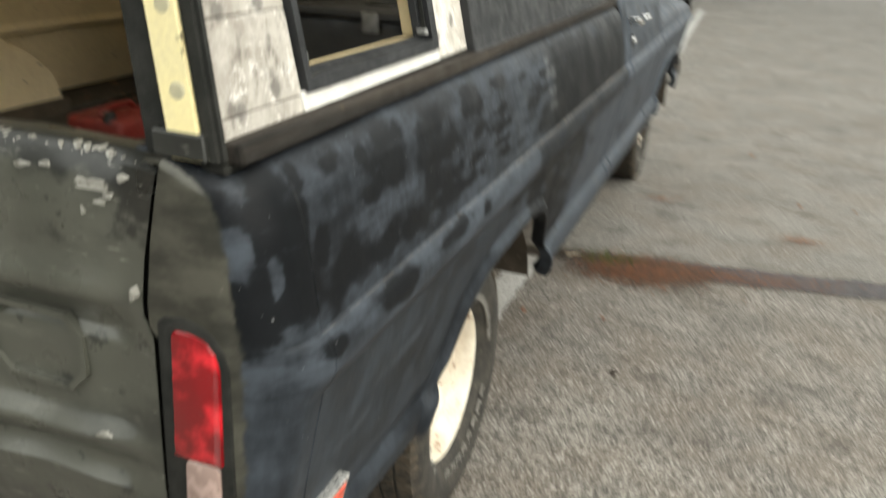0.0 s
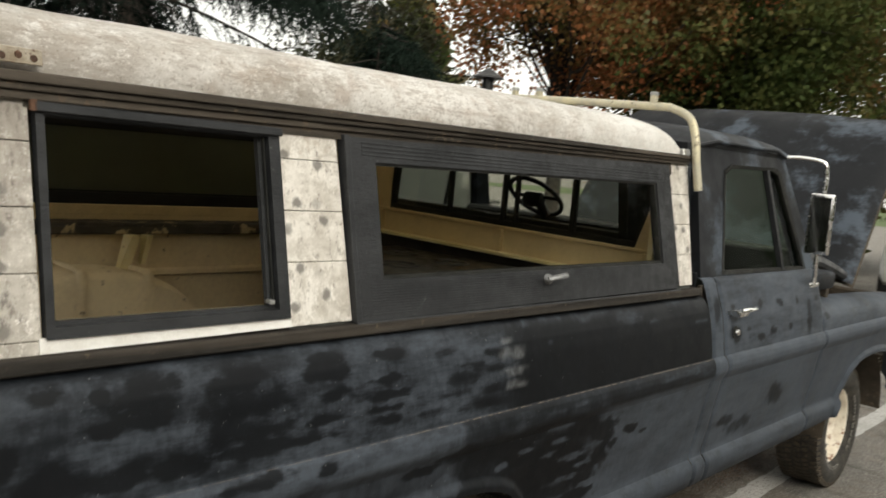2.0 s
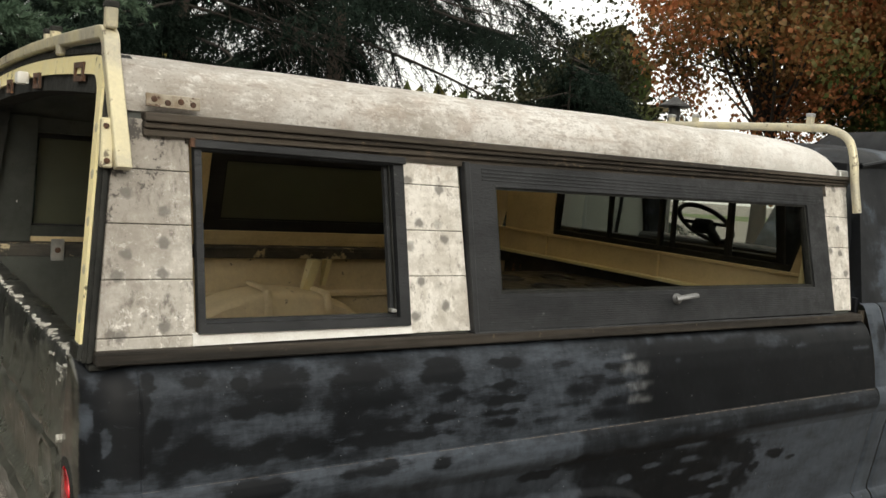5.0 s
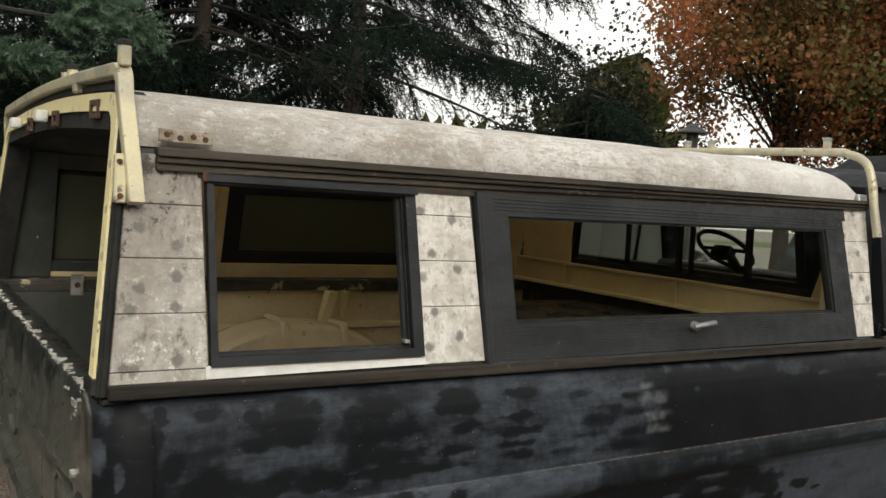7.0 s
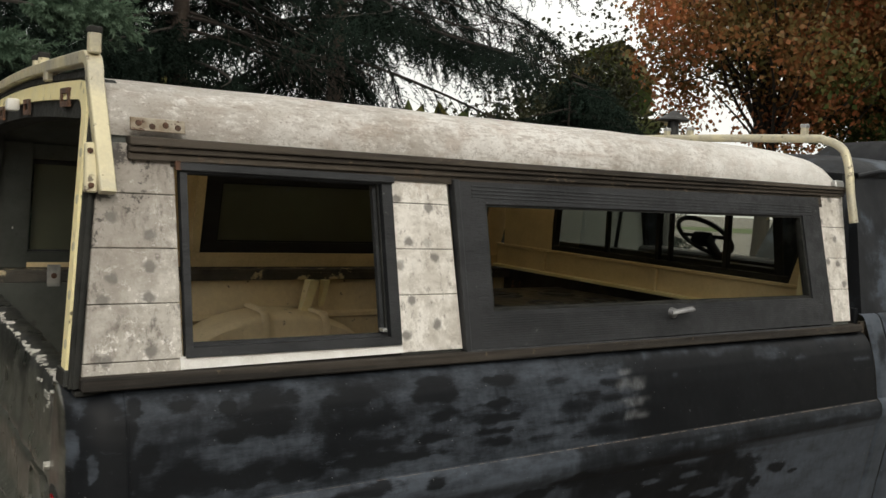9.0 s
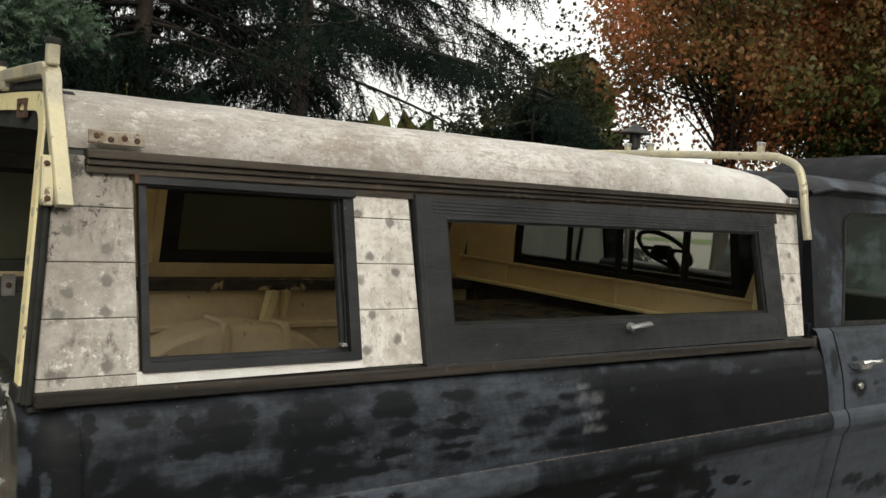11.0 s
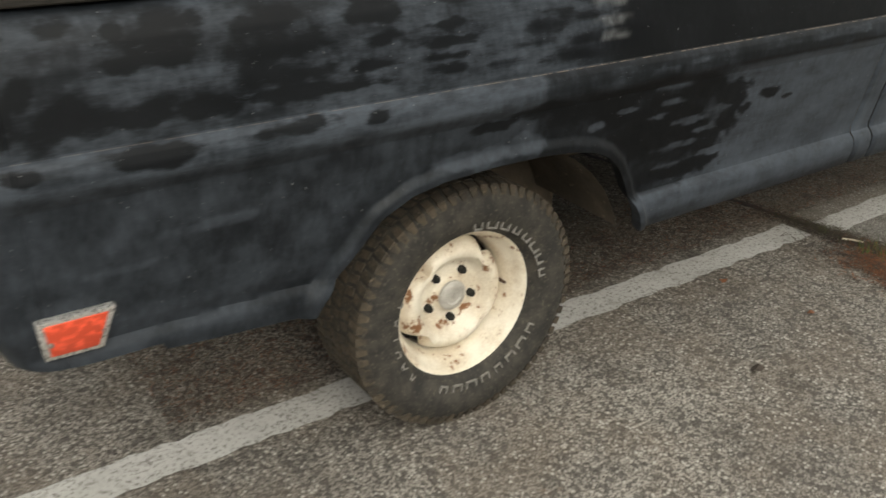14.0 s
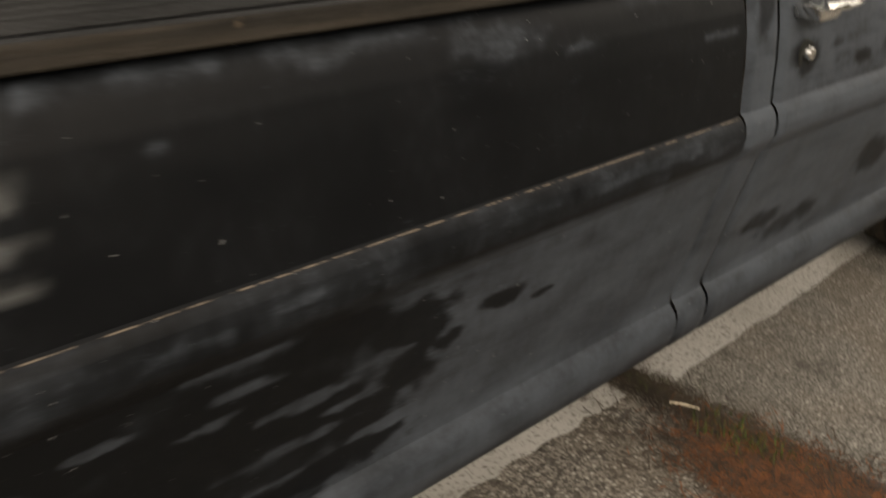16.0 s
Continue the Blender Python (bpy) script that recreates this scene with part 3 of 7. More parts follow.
def block(lo, hi, edge=0.0, segments=1):
    (a, b, c), (d, e, f) = lo, hi
    g = hexa([(a, b, c), (d, b, c), (d, e, c), (a, e, c), (a, b, f), (d, b, f), (d, e, f), (a, e, f)])
    return bevelled(g, edge, segments) if edge else g


def surface(rows, closed=False):
    """A skin over rows of points, all of one length; closed: each row is a ring."""
    n = len(rows[0])
    verts = [p for row in rows for p in row]
    faces = [(i * n + j, i * n + (j + 1) % n, (i + 1) * n + (j + 1) % n, (i + 1) * n + j) for i in range(len(rows) - 1) for j in range(n if closed else n - 1)]
    return verts, faces


def tube(path, radius, sides=10, squash=1.0, caps=True):
    """A pipe along a path. squash: depth against width of its section."""
    pts = [Vector(p) for p in path]
    rings, up = [], None
    for i, p in enumerate(pts):
        d = (pts[min(i + 1, len(pts) - 1)] - pts[max(i - 1, 0)]).normalized()
        if up is None:
            up = d.orthogonal().normalized()
        up = (up - d * up.dot(d)).normalized()
        side = d.cross(up)
        r = float(radius[i] if isinstance(radius, (list, tuple)) else radius)
        rings.append([tuple(p + r * (math.cos(a) * up + squash * math.sin(a) * side)) for a in (2 * math.pi * k / sides for k in range(sides))])
    v, f = surface(rings, True)
    if caps:
        f = f + [tuple(reversed(range(sides))), tuple(range(len(v) - sides, len(v)))]
    return v, f


def curve_through(points, steps=6):
    """A smooth path through points."""
    p = [Vector(q) for q in points]
    p = [2 * p[0] - p[1], *p, 2 * p[-1] - p[-2]]
    out = []
    for i in range(1, len(p) - 2):
        for k in range(steps):
            t = k / steps
            a, b, c, d = p[i - 1 : i + 3]
            out.append(0.5 * (2 * b + (c - a) * t + (2 * a - 5 * b + 4 * c - d) * t * t + (3 * b - a - 3 * c + d) * t**3))
    return [*out, p[-2]]


def lathe(profile, centre, sides=48, axis="y"):
    """Turns (radius, along) round an axis through the centre."""
    rows = []
    for k in range(sides):
        a = 2 * math.pi * k / sides
        ring = []
        for r, s in profile:
            q = {"y": (r * math.cos(a), s, r * math.sin(a)), "z": (r * math.cos(a), r * math.sin(a), s), "x": (s, r * math.cos(a), r * math.sin(a))}[axis]
            ring.append(tuple(c + d for c, d in zip(centre, q)))
        rows.append(ring)
    return surface([*rows, rows[0]])


def frame_of(outer, inner, push):
    """A mitred frame between two loops of points, given depth along push."""
    n, w = len(outer), Vector(push)
    loops = [outer, inner, [tuple(Vector(p) + w) for p in inner], [tuple(Vector(p) + w) for p in outer]]
    verts = [tuple(p) for loop in loops for p in loop]
    faces = []
    for a, b in ((0, 1), (1, 2), (2, 3), (3, 0)):
        faces += [(a * n + i, a * n + (i + 1) % n, b * n + (i + 1) % n, b * n + i) for i in range(n)]
    return verts, faces


def smooth01(a, b, x):
    t = np.clip((x - a) / (b - a), 0, 1)
    return t * t * (3 - 2 * t)


def mirrored(geo, about=1.05):
    v, f = geo
    return [(x, 2 * about - y, z) for x, y, z in v], [tuple(reversed(q)) for q in f]


# ---- truck body ----
PROFILE_Z = [0.440, 0.452, 0.470, 0.500, 0.526, 0.542, 0.556, 0.572, 0.74, 0.82, 0.842, 0.860, 0.876, 0.895, 0.912, 0.922, 0.927, 0.96, 1.00, 1.05, 1.085, 1.11, 1.126, 1.137, 1.142]
PROFILE_Y = [0.062, 0.044, 0.033, 0.026, 0.026, 0.033, 0.049, 0.049, 0.019, 0.005, 0.001, -0.010, -0.017, -0.017, -0.012, -0.005, 0.003, 0.008, 0.014, 0.023, 0.033, 0.045, 0.057, 0.073, 0.095]


CAB_Z = PROFILE_Z[:18] + [1.00, 1.05, 1.10, 1.15, 1.178, 1.188, 1.194]
CAB_Y = PROFILE_Y[:18] + [0.013, 0.023, 0.038, 0.055, 0.066, 0.074, 0.09]
FENDER_Z = PROFILE_Z[:17] + [0.95, 0.98, 1.005, 1.025, 1.038, 1.044]
FENDER_Y = PROFILE_Y[:17] + [0.006, 0.014, 0.030, 0.055, 0.09, 0.16]


def prof(z, kind="bed"):
    zs, ys = {"bed": (PROFILE_Z, PROFILE_Y), "cab": (CAB_Z, CAB_Y), "fender": (FENDER_Z, FENDER_Y)}[kind]
    return float(np.interp(z, zs, ys))


def tail(z):
    """The plainer side line at the very tail, behind the crease's end."""
    return float(np.interp(z, [0.50, 0.60, 0.75, 0.92, 1.06, 1.12, 1.142], [0.055, 0.035, 0.014, 0.012, 0.030, 0.052, 0.095]))


ARCH_DX = [-0.44, -0.425, -0.385, -0.35, -0.285, -0.215, -0.14, 0.0, 0.12, 0.22, 0.29, 0.34, 0.385, 0.43, 0.465, 0.488, 0.498]
ARCH_Z = [0.0, 0.045, 0.10, 0.145, 0.225, 0.262, 0.278, 0.287, 0.285, 0.276, 0.260, 0.238, 0.200, 0.135, 0.07, 0.02, 0.0]


def arch_floor(x, centre, low):
    """The lower edge of the body side along the truck, with the wheel opening; behind it the edge climbs to the tail."""
    dx = x - centre
    if centre < 2 and dx < 0.2:
        low = float(np.interp(x, [0.0, 0.25, 0.60, 0.75], [0.524, 0.512, 0.484, 0.452]))
    return max(low, 0.452 + float(np.interp(dx, ARCH_DX, ARCH_Z))) if -0.44 < dx < 0.498 else low


def arch_lip(x, z, centre):
    """How far the skin swells out into the rolled lip round the wheel opening."""
    px = np.array(ARCH_DX) + centre
    pz = np.array(ARCH_Z) + 0.452
    t = np.clip(((x - px[:-1]) * np.diff(px) + (z - pz[:-1]) * np.diff(pz)) / (np.diff(px) ** 2 + np.diff(pz) ** 2), 0, 1)
    d = float(np.min(np.hypot(x - px[:-1] - t * np.diff(px), z - pz[:-1] - t * np.diff(pz))))
    return 0.016 * float(smooth01(0.040, 0.012, d))


def patches(x, z, groups, soft=False):
    """Sum of soft-edged rubbed ovals: x, z, half length, half height; their outlines wander."""
    out = np.zeros_like(x)
    for cx, cz, rx, rz in groups:
        wob = 0.20 * np.sin(29 * x + 41 * z + 9 * cx) + 0.15 * np.sin(83 * x - 67 * z + 5 * cz) + 0.08 * np.sin(171 * x + 139 * z)
        d = np.sqrt(((x - cx) / rx) ** 2 + ((z - cz) / rz) ** 2) + wob
        out = np.maximum(out, np.clip(1.55 - 0.97 * d, 0, 1) if soft else 1 - smooth01(0.62, 1.28, d))
    return out


DARK_REAR = [
    (0.055, 1.06, 0.045, 0.060), (0.014, 1.02, 0.016, 0.075), (0.022, 0.95, 0.030, 0.040), (0.045, 0.985, 0.050, 0.040), (0.095, 1.00, 0.03, 0.05), (0.0, 1.07, 0.03, 0.05),
    (0.003, 1.108, 0.017, 0.028), (0.059, 1.094, 0.024, 0.043), (0.021, 0.992, 0.058, 0.046), (0.093, 1.058, 0.020, 0.045), (0.173, 0.972, 0.075, 0.036),
    (0.311, 0.968, 0.070, 0.023), (0.192, 1.107, 0.032, 0.016), (0.288, 1.097, 0.016, 0.012), (0.116, 1.114, 0.014, 0.015), (0.426, 0.966, 0.070, 0.018),
    (0.365, 1.104, 0.048, 0.016), (0.350, 1.079, 0.062, 0.016), (0.372, 1.052, 0.052, 0.014), (0.28, 1.045, 0.03, 0.014), (0.13, 1.02, 0.02, 0.03),
]
DARK_MIDDLE = [
    (0.538, 1.086, 0.066, 0.026), (0.563, 1.043, 0.084, 0.027), (0.515, 1.008, 0.058, 0.023), (0.607, 0.997, 0.055, 0.020), (0.55, 0.965, 0.10, 0.016),
    (0.746, 1.107, 0.050, 0.011), (0.739, 1.080, 0.060, 0.015), (0.762, 1.037, 0.046, 0.014), (0.746, 0.992, 0.052, 0.010), (0.661, 0.962, 0.10, 0.010),
    (0.930, 1.098, 0.050, 0.011), (0.912, 1.048, 0.054, 0.011), (0.920, 1.018, 0.062, 0.014), (0.911, 0.990, 0.053, 0.008), (0.914, 0.967, 0.048, 0.009),
]
DARK_FAINT = [
    (1.149, 1.021, 0.070, 0.013), (1.120, 0.990, 0.053, 0.008), (1.196, 1.046, 0.052, 0.008), (1.203, 0.954, 0.085, 0.010), (1.271, 1.068, 0.041, 0.010),
    (1.275, 1.030, 0.042, 0.009), (1.270, 0.985, 0.045, 0.010), (1.10, 1.085, 0.04, 0.006), (1.05, 0.962, 0.05, 0.007),
]
DARK_BAND = [(0.564, 0.908, 0.075, 0.015), (0.727, 0.903, 0.038, 0.013), (0.319, 0.904, 0.088, 0.018), (0.10, 0.905, 0.03, 0.012)]
DARK_LOWER = [
    (1.653, 0.812, 0.145, 0.030), (1.795, 0.800, 0.068, 0.034), (1.537, 0.776, 0.096, 0.050), (1.505, 0.698, 0.080, 0.064), (1.72, 0.668, 0.105, 0.048),
    (1.70, 0.598, 0.115, 0.032), (1.300, 0.825, 0.120, 0.030), (1.139, 0.845, 0.085, 0.018), (1.003, 0.828, 0.062, 0.012), (1.60, 0.73, 0.14, 0.05),
    (1.83, 0.76, 0.05, 0.03), (1.80, 0.70, 0.05, 0.04), (1.97, 0.765, 0.035, 0.014), (2.05, 0.742, 0.03, 0.008), (1.87, 0.735, 0.03, 0.018), (1.46, 0.85, 0.10, 0.014), (1.38, 0.79, 0.07, 0.03),
]
LIGHT_SPOTS = [
    (0.012, 1.045, 0.011, 0.033), (0.042, 1.017, 0.006, 0.024), (0.144, 1.111, 0.018, 0.009), (1.566, 0.798, 0.053, 0.008), (1.664, 0.735, 0.076, 0.011),
    (1.634, 0.668, 0.076, 0.012), (1.332, 0.776, 0.034, 0.014), (1.572, 0.840, 0.073, 0.009),
    (1.534, 0.765, 0.055, 0.008), (1.418, 0.800, 0.045, 0.007), (1.76, 0.75, 0.045, 0.008), (1.73, 0.70, 0.05, 0.007), (1.80, 0.625, 0.06, 0.010), (1.62, 0.615, 0.05, 0.008),
]
LIGHT_LOW = [(0.903, 0.765, 0.050, 0.020), (1.023, 0.767, 0.125, 0.026), (1.11, 0.775, 0.05, 0.030), (0.40, 0.752, 0.10, 0.016), (0.25, 0.70, 0.10, 0.012), (0.03, 0.885, 0.05, 0.022)]
LIGHT_UPPER = [
    (1.486, 1.121, 0.110, 0.009), (1.947, 1.105, 0.079, 0.022), (1.689, 1.112, 0.031, 0.007), (1.508, 1.071, 0.017, 0.006), (2.390, 1.060, 0.045, 0.010), (1.72, 1.125, 0.15, 0.005),
    (1.959, 0.903, 0.062, 0.011), (2.232, 0.905, 0.132, 0.012), (1.518, 0.893, 0.055, 0.008), (2.10, 0.898, 0.06, 0.006), (1.61, 0.898, 0.04, 0.006), (2.28, 1.123, 0.10, 0.006), (2.08, 1.08, 0.04, 0.008),
]
FINGERS = [(1.352, 1.062, 0.050, 0.013), (1.372, 1.054, 0.030, 0.010), (1.354, 1.018, 0.052, 0.009), (1.346, 0.982, 0.038, 0.009), (1.33, 1.088, 0.03, 0.005)]


def bed_paint(x, z, kind="bed"):
    wander = 0.5 * np.sin(9 * x + 4 * z) + 0.5 * np.sin(17 * z - 6 * x + 1.0)
    if kind == "bed":
        upper = (0.35 + 0.15 * smooth01(0.5, 1.1, x)) * (1 - smooth01(1.28, 1.43, x + 0.03 * wander)) + 0.03
        upper = upper - 0.16 * smooth01(1.0, 1.25, x) * (x < 1.43)
        band = 0.54 + 0.10 * smooth01(0.4, 0.8, x) - 0.44 * smooth01(1.13, 1.17, x + 0.02 * wander)
        lower = 0.37 + 0.10 * (1 - smooth01(0.15, 0.5, x)) - 0.24 * smooth01(1.14, 1.17, x + 0.02 * wander) + 0.48 * smooth01(1.60, 1.82, x - 0.35 * (z - 0.7) + 0.05 * wander)
        sill = 0.62
    else:
        upper = 0.70 + 0.14 * wander
        band = 0.84 + 0 * x
        lower = 0.72 + 0.1 * wander
        sill = 0.62
    light = np.where(z > 0.925, upper, np.where(z > 0.866, band, lower))
    light = np.where((z < 0.553) & (x > 1.2), sill * (1 - 0.35 * smooth01(0.50, 0.47, z)), light)
    if kind == "bed":
        light = light * (1 - 0.45 * patches(x, z, DARK_FAINT))
        light = np.maximum(light, 0.52 * patches(x, z, LIGHT_SPOTS))
        light = np.maximum(light, 0.58 * patches(x, z, LIGHT_LOW))
        light = np.maximum(light, np.where(x > 1.42, 0.36, 0.66) * patches(x, z, LIGHT_UPPER))
        haze = patches(x, z, FINGERS) * 0.30
    else:
        specks = [(2.66 + 0.11 * i + 0.03 * math.sin(7 * i), 1.03 + 0.07 * math.sin(3.1 * i + 1), 0.022 + 0.012 * math.sin(5 * i), 0.014) for i in range(10)]
        smears = [(2.85, 0.62, 0.10, 0.03), (3.15, 0.70, 0.08, 0.05), (3.42, 1.0, 0.03, 0.07), (2.66, 0.99, 0.05, 0.03), (2.70, 0.66, 0.10, 0.02), (2.53, 1.08, 0.03, 0.05), (2.78, 1.00, 0.03, 0.01), (2.90, 0.965, 0.04, 0.012)]
        light = light * (1 - 0.8 * patches(x, z, specks)) * (1 - 0.7 * patches(x, z, smears))
        haze = 0 * x
    bare = (np.abs(z - 0.9245) < 0.0003) * (0.25 + 0.6 * smooth01(0.4, 1.6, x)) * (x < 2.47) * (x > 0.10)
    return np.stack([light, bare, haze, np.where(z > 0.868, 1.0, np.where(x > 1.3, 0.55, 0.2))], -1)


def dark_mask(x, z):
    """How surely the black top coat is still there: the rubbed edge lies where this passes a half."""
    m = patches(x, z, DARK_REAR + DARK_MIDDLE + DARK_BAND + DARK_LOWER, True)
    m = np.maximum(m, 0.62 * patches(x, z, DARK_FAINT, True))
    m = m * (1 - patches(x, z, LIGHT_SPOTS))
    round_tail = x - 0.055 * np.clip((0.74 - z) / 0.22, 0, 1) ** 2
    olive = 1 - smooth01(0.0015, 0.011, round_tail)
    return np.stack([m, m, m, olive], -1)


def paint(ob, fn, layer="paint"):
    me = ob.data
    co = np.empty(len(me.vertices) * 3)
    me.vertices.foreach_get("co", co)
    base = np.array(ob.location)
    p = ob.parent
    while p is not None:
        base, p = base + np.array(p.location), p.parent
    co = co.reshape(-1, 3) + base
    at = me.color_attributes.new(layer, "FLOAT_COLOR", "POINT")
    at.data.foreach_set("color", fn(co[:, 0], co[:, 2]).ravel())


TOP_Z = {k: sorted({*zs[10:], 0.9237, 0.9245, 0.9253, *np.arange(0.83, top, 0.010).round(4).tolist()}) for k, zs, top in (("bed", PROFILE_Z, 1.10), ("cab", CAB_Z, 1.17), ("fender", FENDER_Z, 1.0))}
LOW_STEPS = np.linspace(0, 1, 44)


def tail_tuck(z):
    """How far the tail draws in towards its lower edge."""
    return 0.055 * float(np.clip((0.74 - z) / 0.22, 0, 1)) ** 2


def gate_edge(z):
    """Where the tailgate ends against the corner post: the joint leans out downwards and steps at the lamp."""
    return float(np.interp(z, [0.54, 0.928, 0.934, 0.97, 1.05, 1.10, 1.142], [0.170, 0.170, 0.182, 0.182, 0.170, 0.158, 0.146]))


def body_side(x0, x1, centre, low, rear_corner=False, kind="bed", edge=0.0):
    """An outer body skin from x0 to x1 with rolled lower lip; rear_corner turns it round the truck's tail."""
    xs = sorted({*np.arange(x0, x1, 0.008 if kind == "bed" else 0.012).round(4).tolist(), x1, *[round(centre + d, 4) for d in (-0.438, -0.43, -0.42, 0.47, 0.478, 0.486, 0.492, 0.497)]})
    cols = [(x, 0.0) for x in xs if x0 <= x <= x1]
    if rear_corner:
        r = 0.070
        cols = [(x, d) for x, d in cols if x > x0 + r]
        arc = [(x0 + r * (1 - math.sin(a)), r * (1 - math.cos(a))) for a in (math.pi / 2 * k / 14 for k in range(15))]
        cols = arc[::-1] + sorted(cols + [(0.0975, 0.0), (0.0995, 0.0016), (0.1015, 0.0016), (0.1035, 0.0)])
    tz = TOP_Z[kind]
    rows = []
    for x, d in cols:
        zb = arch_floor(x, centre, low)
        if rear_corner and x < 0.3:
            zb = max(zb, 0.524 + 0.02 * (1 - x / 0.3) ** 4)
        zs = [zb + (0.82 - zb) * float(t) for t in LOW_STEPS][:-1] + tz
        cut = edge * (max(0.0, 1 - (x - x0) / 0.012) ** 2 + max(0.0, 1 - (x1 - x) / 0.012) ** 2)
        ys = [prof(z, kind) + d + cut - (arch_lip(x, z, centre) if abs(x - centre) < 0.56 and z < 0.80 else 0.0) for z in zs]
        if x < 1.2:
            ys = [y + 0.022 * float(smooth01(0.60, 0.50, z)) for y, z in zip(ys, zs)]
        if rear_corner:
            w = float(smooth01(0.02, 0.098, x))
            ys = [w * y + (1 - w) * (tail(z) + d) for y, z in zip(ys, zs)]
        if rear_corner:
            xr = [x + tail_tuck(z) * max(0.0, 1 - x / 0.25) for z in zs]
        else:
            xr = [x] * len(zs)
        if kind == "fender":
            zs = [z - 0.05 * max(0.0, (z - 0.90) / 0.14) * ((x - 3.6) / 1.55) ** 2 for z in zs]
        roll = [(xr[0], ys[0] + 0.035, zb + 0.012), (xr[0], ys[0] + 0.016, zb + 0.001), (xr[0], ys[0] + 0.005, zb)]
        rows.append(roll + list(zip(xr, ys, zs)))
    if rear_corner:
        face = [(x, y, z) for x, y, z in rows[0]]
        for f, back in ((0.25, 0.0), (0.6, 0.0), (0.93, 0.0), (0.975, 0.004), (1.0, 0.012), (1.0, 0.05)):
            rows.insert(0, [(x + back, y + f * (gate_edge(z) - 0.0045 - y), z) for x, y, z in face])
    return surface(rows)


truck = thing("pickup_truck", (2.5, 1.05, 0), "old pickup truck in patchy black and grey primer, hood raised", "pickup truck")
bed_near = part("bed_side", body_side(0.0, 2.464, 1.037, 0.452, True), PRIMER, truck, "bed side rubbed to blue-grey primer, olive round the tail corner", 35)
paint(bed_near, lambda x, z: bed_paint(x, z))
paint(bed_near, dark_mask, "top_coat")


part("bed_side", mirrored(body_side(0.0, 2.464, 1.037, 0.452, True)), PRIMER_CAB, truck, "", 35)

# bed rails, inner walls, floor and wheel housings
for far in (False, True):
    m = mirrored if far else (lambda g: g)
    part("bed_rail", m(join(block((0.03, 0.085, 1.128), (2.44, 0.20, 1.143), 0.004), block((0.03, 0.185, 1.098), (2.44, 0.203, 1.132), 0.004))), CHIPRAIL if far else PRIMER_CAB, truck, "chipped top rail of the bed" if far else "")
    if far:
        part("rear_inner_panel", m(block((0.03, 0.204, 0.70), (0.40, 0.212, 1.10), 0.002)), GREYLINER, truck, "grey rear inner panel")
    inner = surface([[(x, y, z) for y, z in ((0.165, 1.128), (0.162, 1.04), (0.158, 0.955), (0.172, 0.945), (0.172, 0.93), (0.150, 0.92), (0.146, 0.74), (0.14, 0.70))] for x in np.linspace(0.03, 2.44, 25)])
    part("bed_inner_wall", m(inner), BEIGE, truck, "beige painted inner wall of the bed", 30)
    housing = []
    for k in range(25):
        a = math.pi * k / 24
        x, z = 1.14 - 0.42 * math.cos(a), 0.70 + 0.285 * math.sin(a) ** 0.75
        housing.append([(x, 0.18, z), (x, 0.33, z), (x, 0.36, z - 0.008), (x, 0.378, z - 0.03 * math.sin(a)), (x, 0.385, 0.70)])
    part("wheel_housing", m(surface(housing)), BEIGE, truck, "rounded beige wheel housing in the bed", 40)
    for hx in (1.06, 1.325):
        rib = [[(x, y + (0.014 if 0 < j < 4 else -0.002), z + (0.020 if j < 3 else 0)) for j, (x, y, z) in enumerate(housing_row)] for housing_row in [[(hx + s, 0.18, 0.0), (hx + s, 0.33, 0.0), (hx + s, 0.36, -0.008), (hx + s, 0.378, -0.03), (hx + s, 0.385, -0.2)] for s in (-0.018, -0.012, 0.012, 0.018)]]
        zt = 0.70 + 0.285 * math.sin(math.acos((1.14 - hx) / 0.42)) ** 0.75
        part("housing_rib", m(surface([[(x, y, z + zt + (0.0 if i in (1, 2) else -0.012)) for x, y, z in row] for i, row in enumerate(rib)])), BEIGE, truck, "", 40)
    part("brace", m(join(hexa([(1.275, 0.205, 0.955), (1.315, 0.205, 0.955), (1.315, 0.235, 0.955), (1.275, 0.235, 0.955), (1.305, 0.205, 1.10), (1.345, 0.205, 1.10), (1.345, 0.265, 1.10), (1.305, 0.265, 1.10)]), hexa([(1.372, 0.205, 0.985), (1.390, 0.205, 0.985), (1.390, 0.225, 0.985), (1.372, 0.225, 0.985), (1.378, 0.205, 1.10), (1.402, 0.205, 1.10), (1.402, 0.255, 1.10), (1.378, 0.255, 1.10)]))), CREAM, truck, "cream folded brace under the rail")
bed_floor = part("bed_floor", block((0.02, 0.16, 0.66), (2.44, 1.94, 0.70)), FLOORMAT, truck, "dirty ribbed bed floor")
for y in np.arange(0.25, 1.85, 0.16):
    part("floor_rib", block((0.02, y, 0.70), (2.44, y + 0.06, 0.712), 0.004), FLOORMAT, bed_floor)
part("bed_front_wall", block((2.425, 0.08, 0.62), (2.45, 2.02, 1.142), 0.004), FLOORMAT, truck)
part("chassis_frame", join(*[block((0.30, y, 0.46), (5.1, y + 0.07, 0.60), 0.006) for y in (0.52, 1.41)], *[block((x, 0.5, 0.50), (x + 0.08, 1.5, 0.58), 0.006) for x in (0.45, 1.6, 2.6, 3.6)]), UNDER, truck)
part("rear_axle", join(tube([(1.037, 0.30, 0.35), (1.037, 1.80, 0.35)], 0.045, 12), lathe([(0.0, -0.13), (0.09, -0.12), (0.15, -0.03), (0.15, 0.03), (0.09, 0.12), (0.0, 0.13)], (1.037, 1.05, 0.35), 16, "x")), UNDER, truck, "", 40, tilt=False)
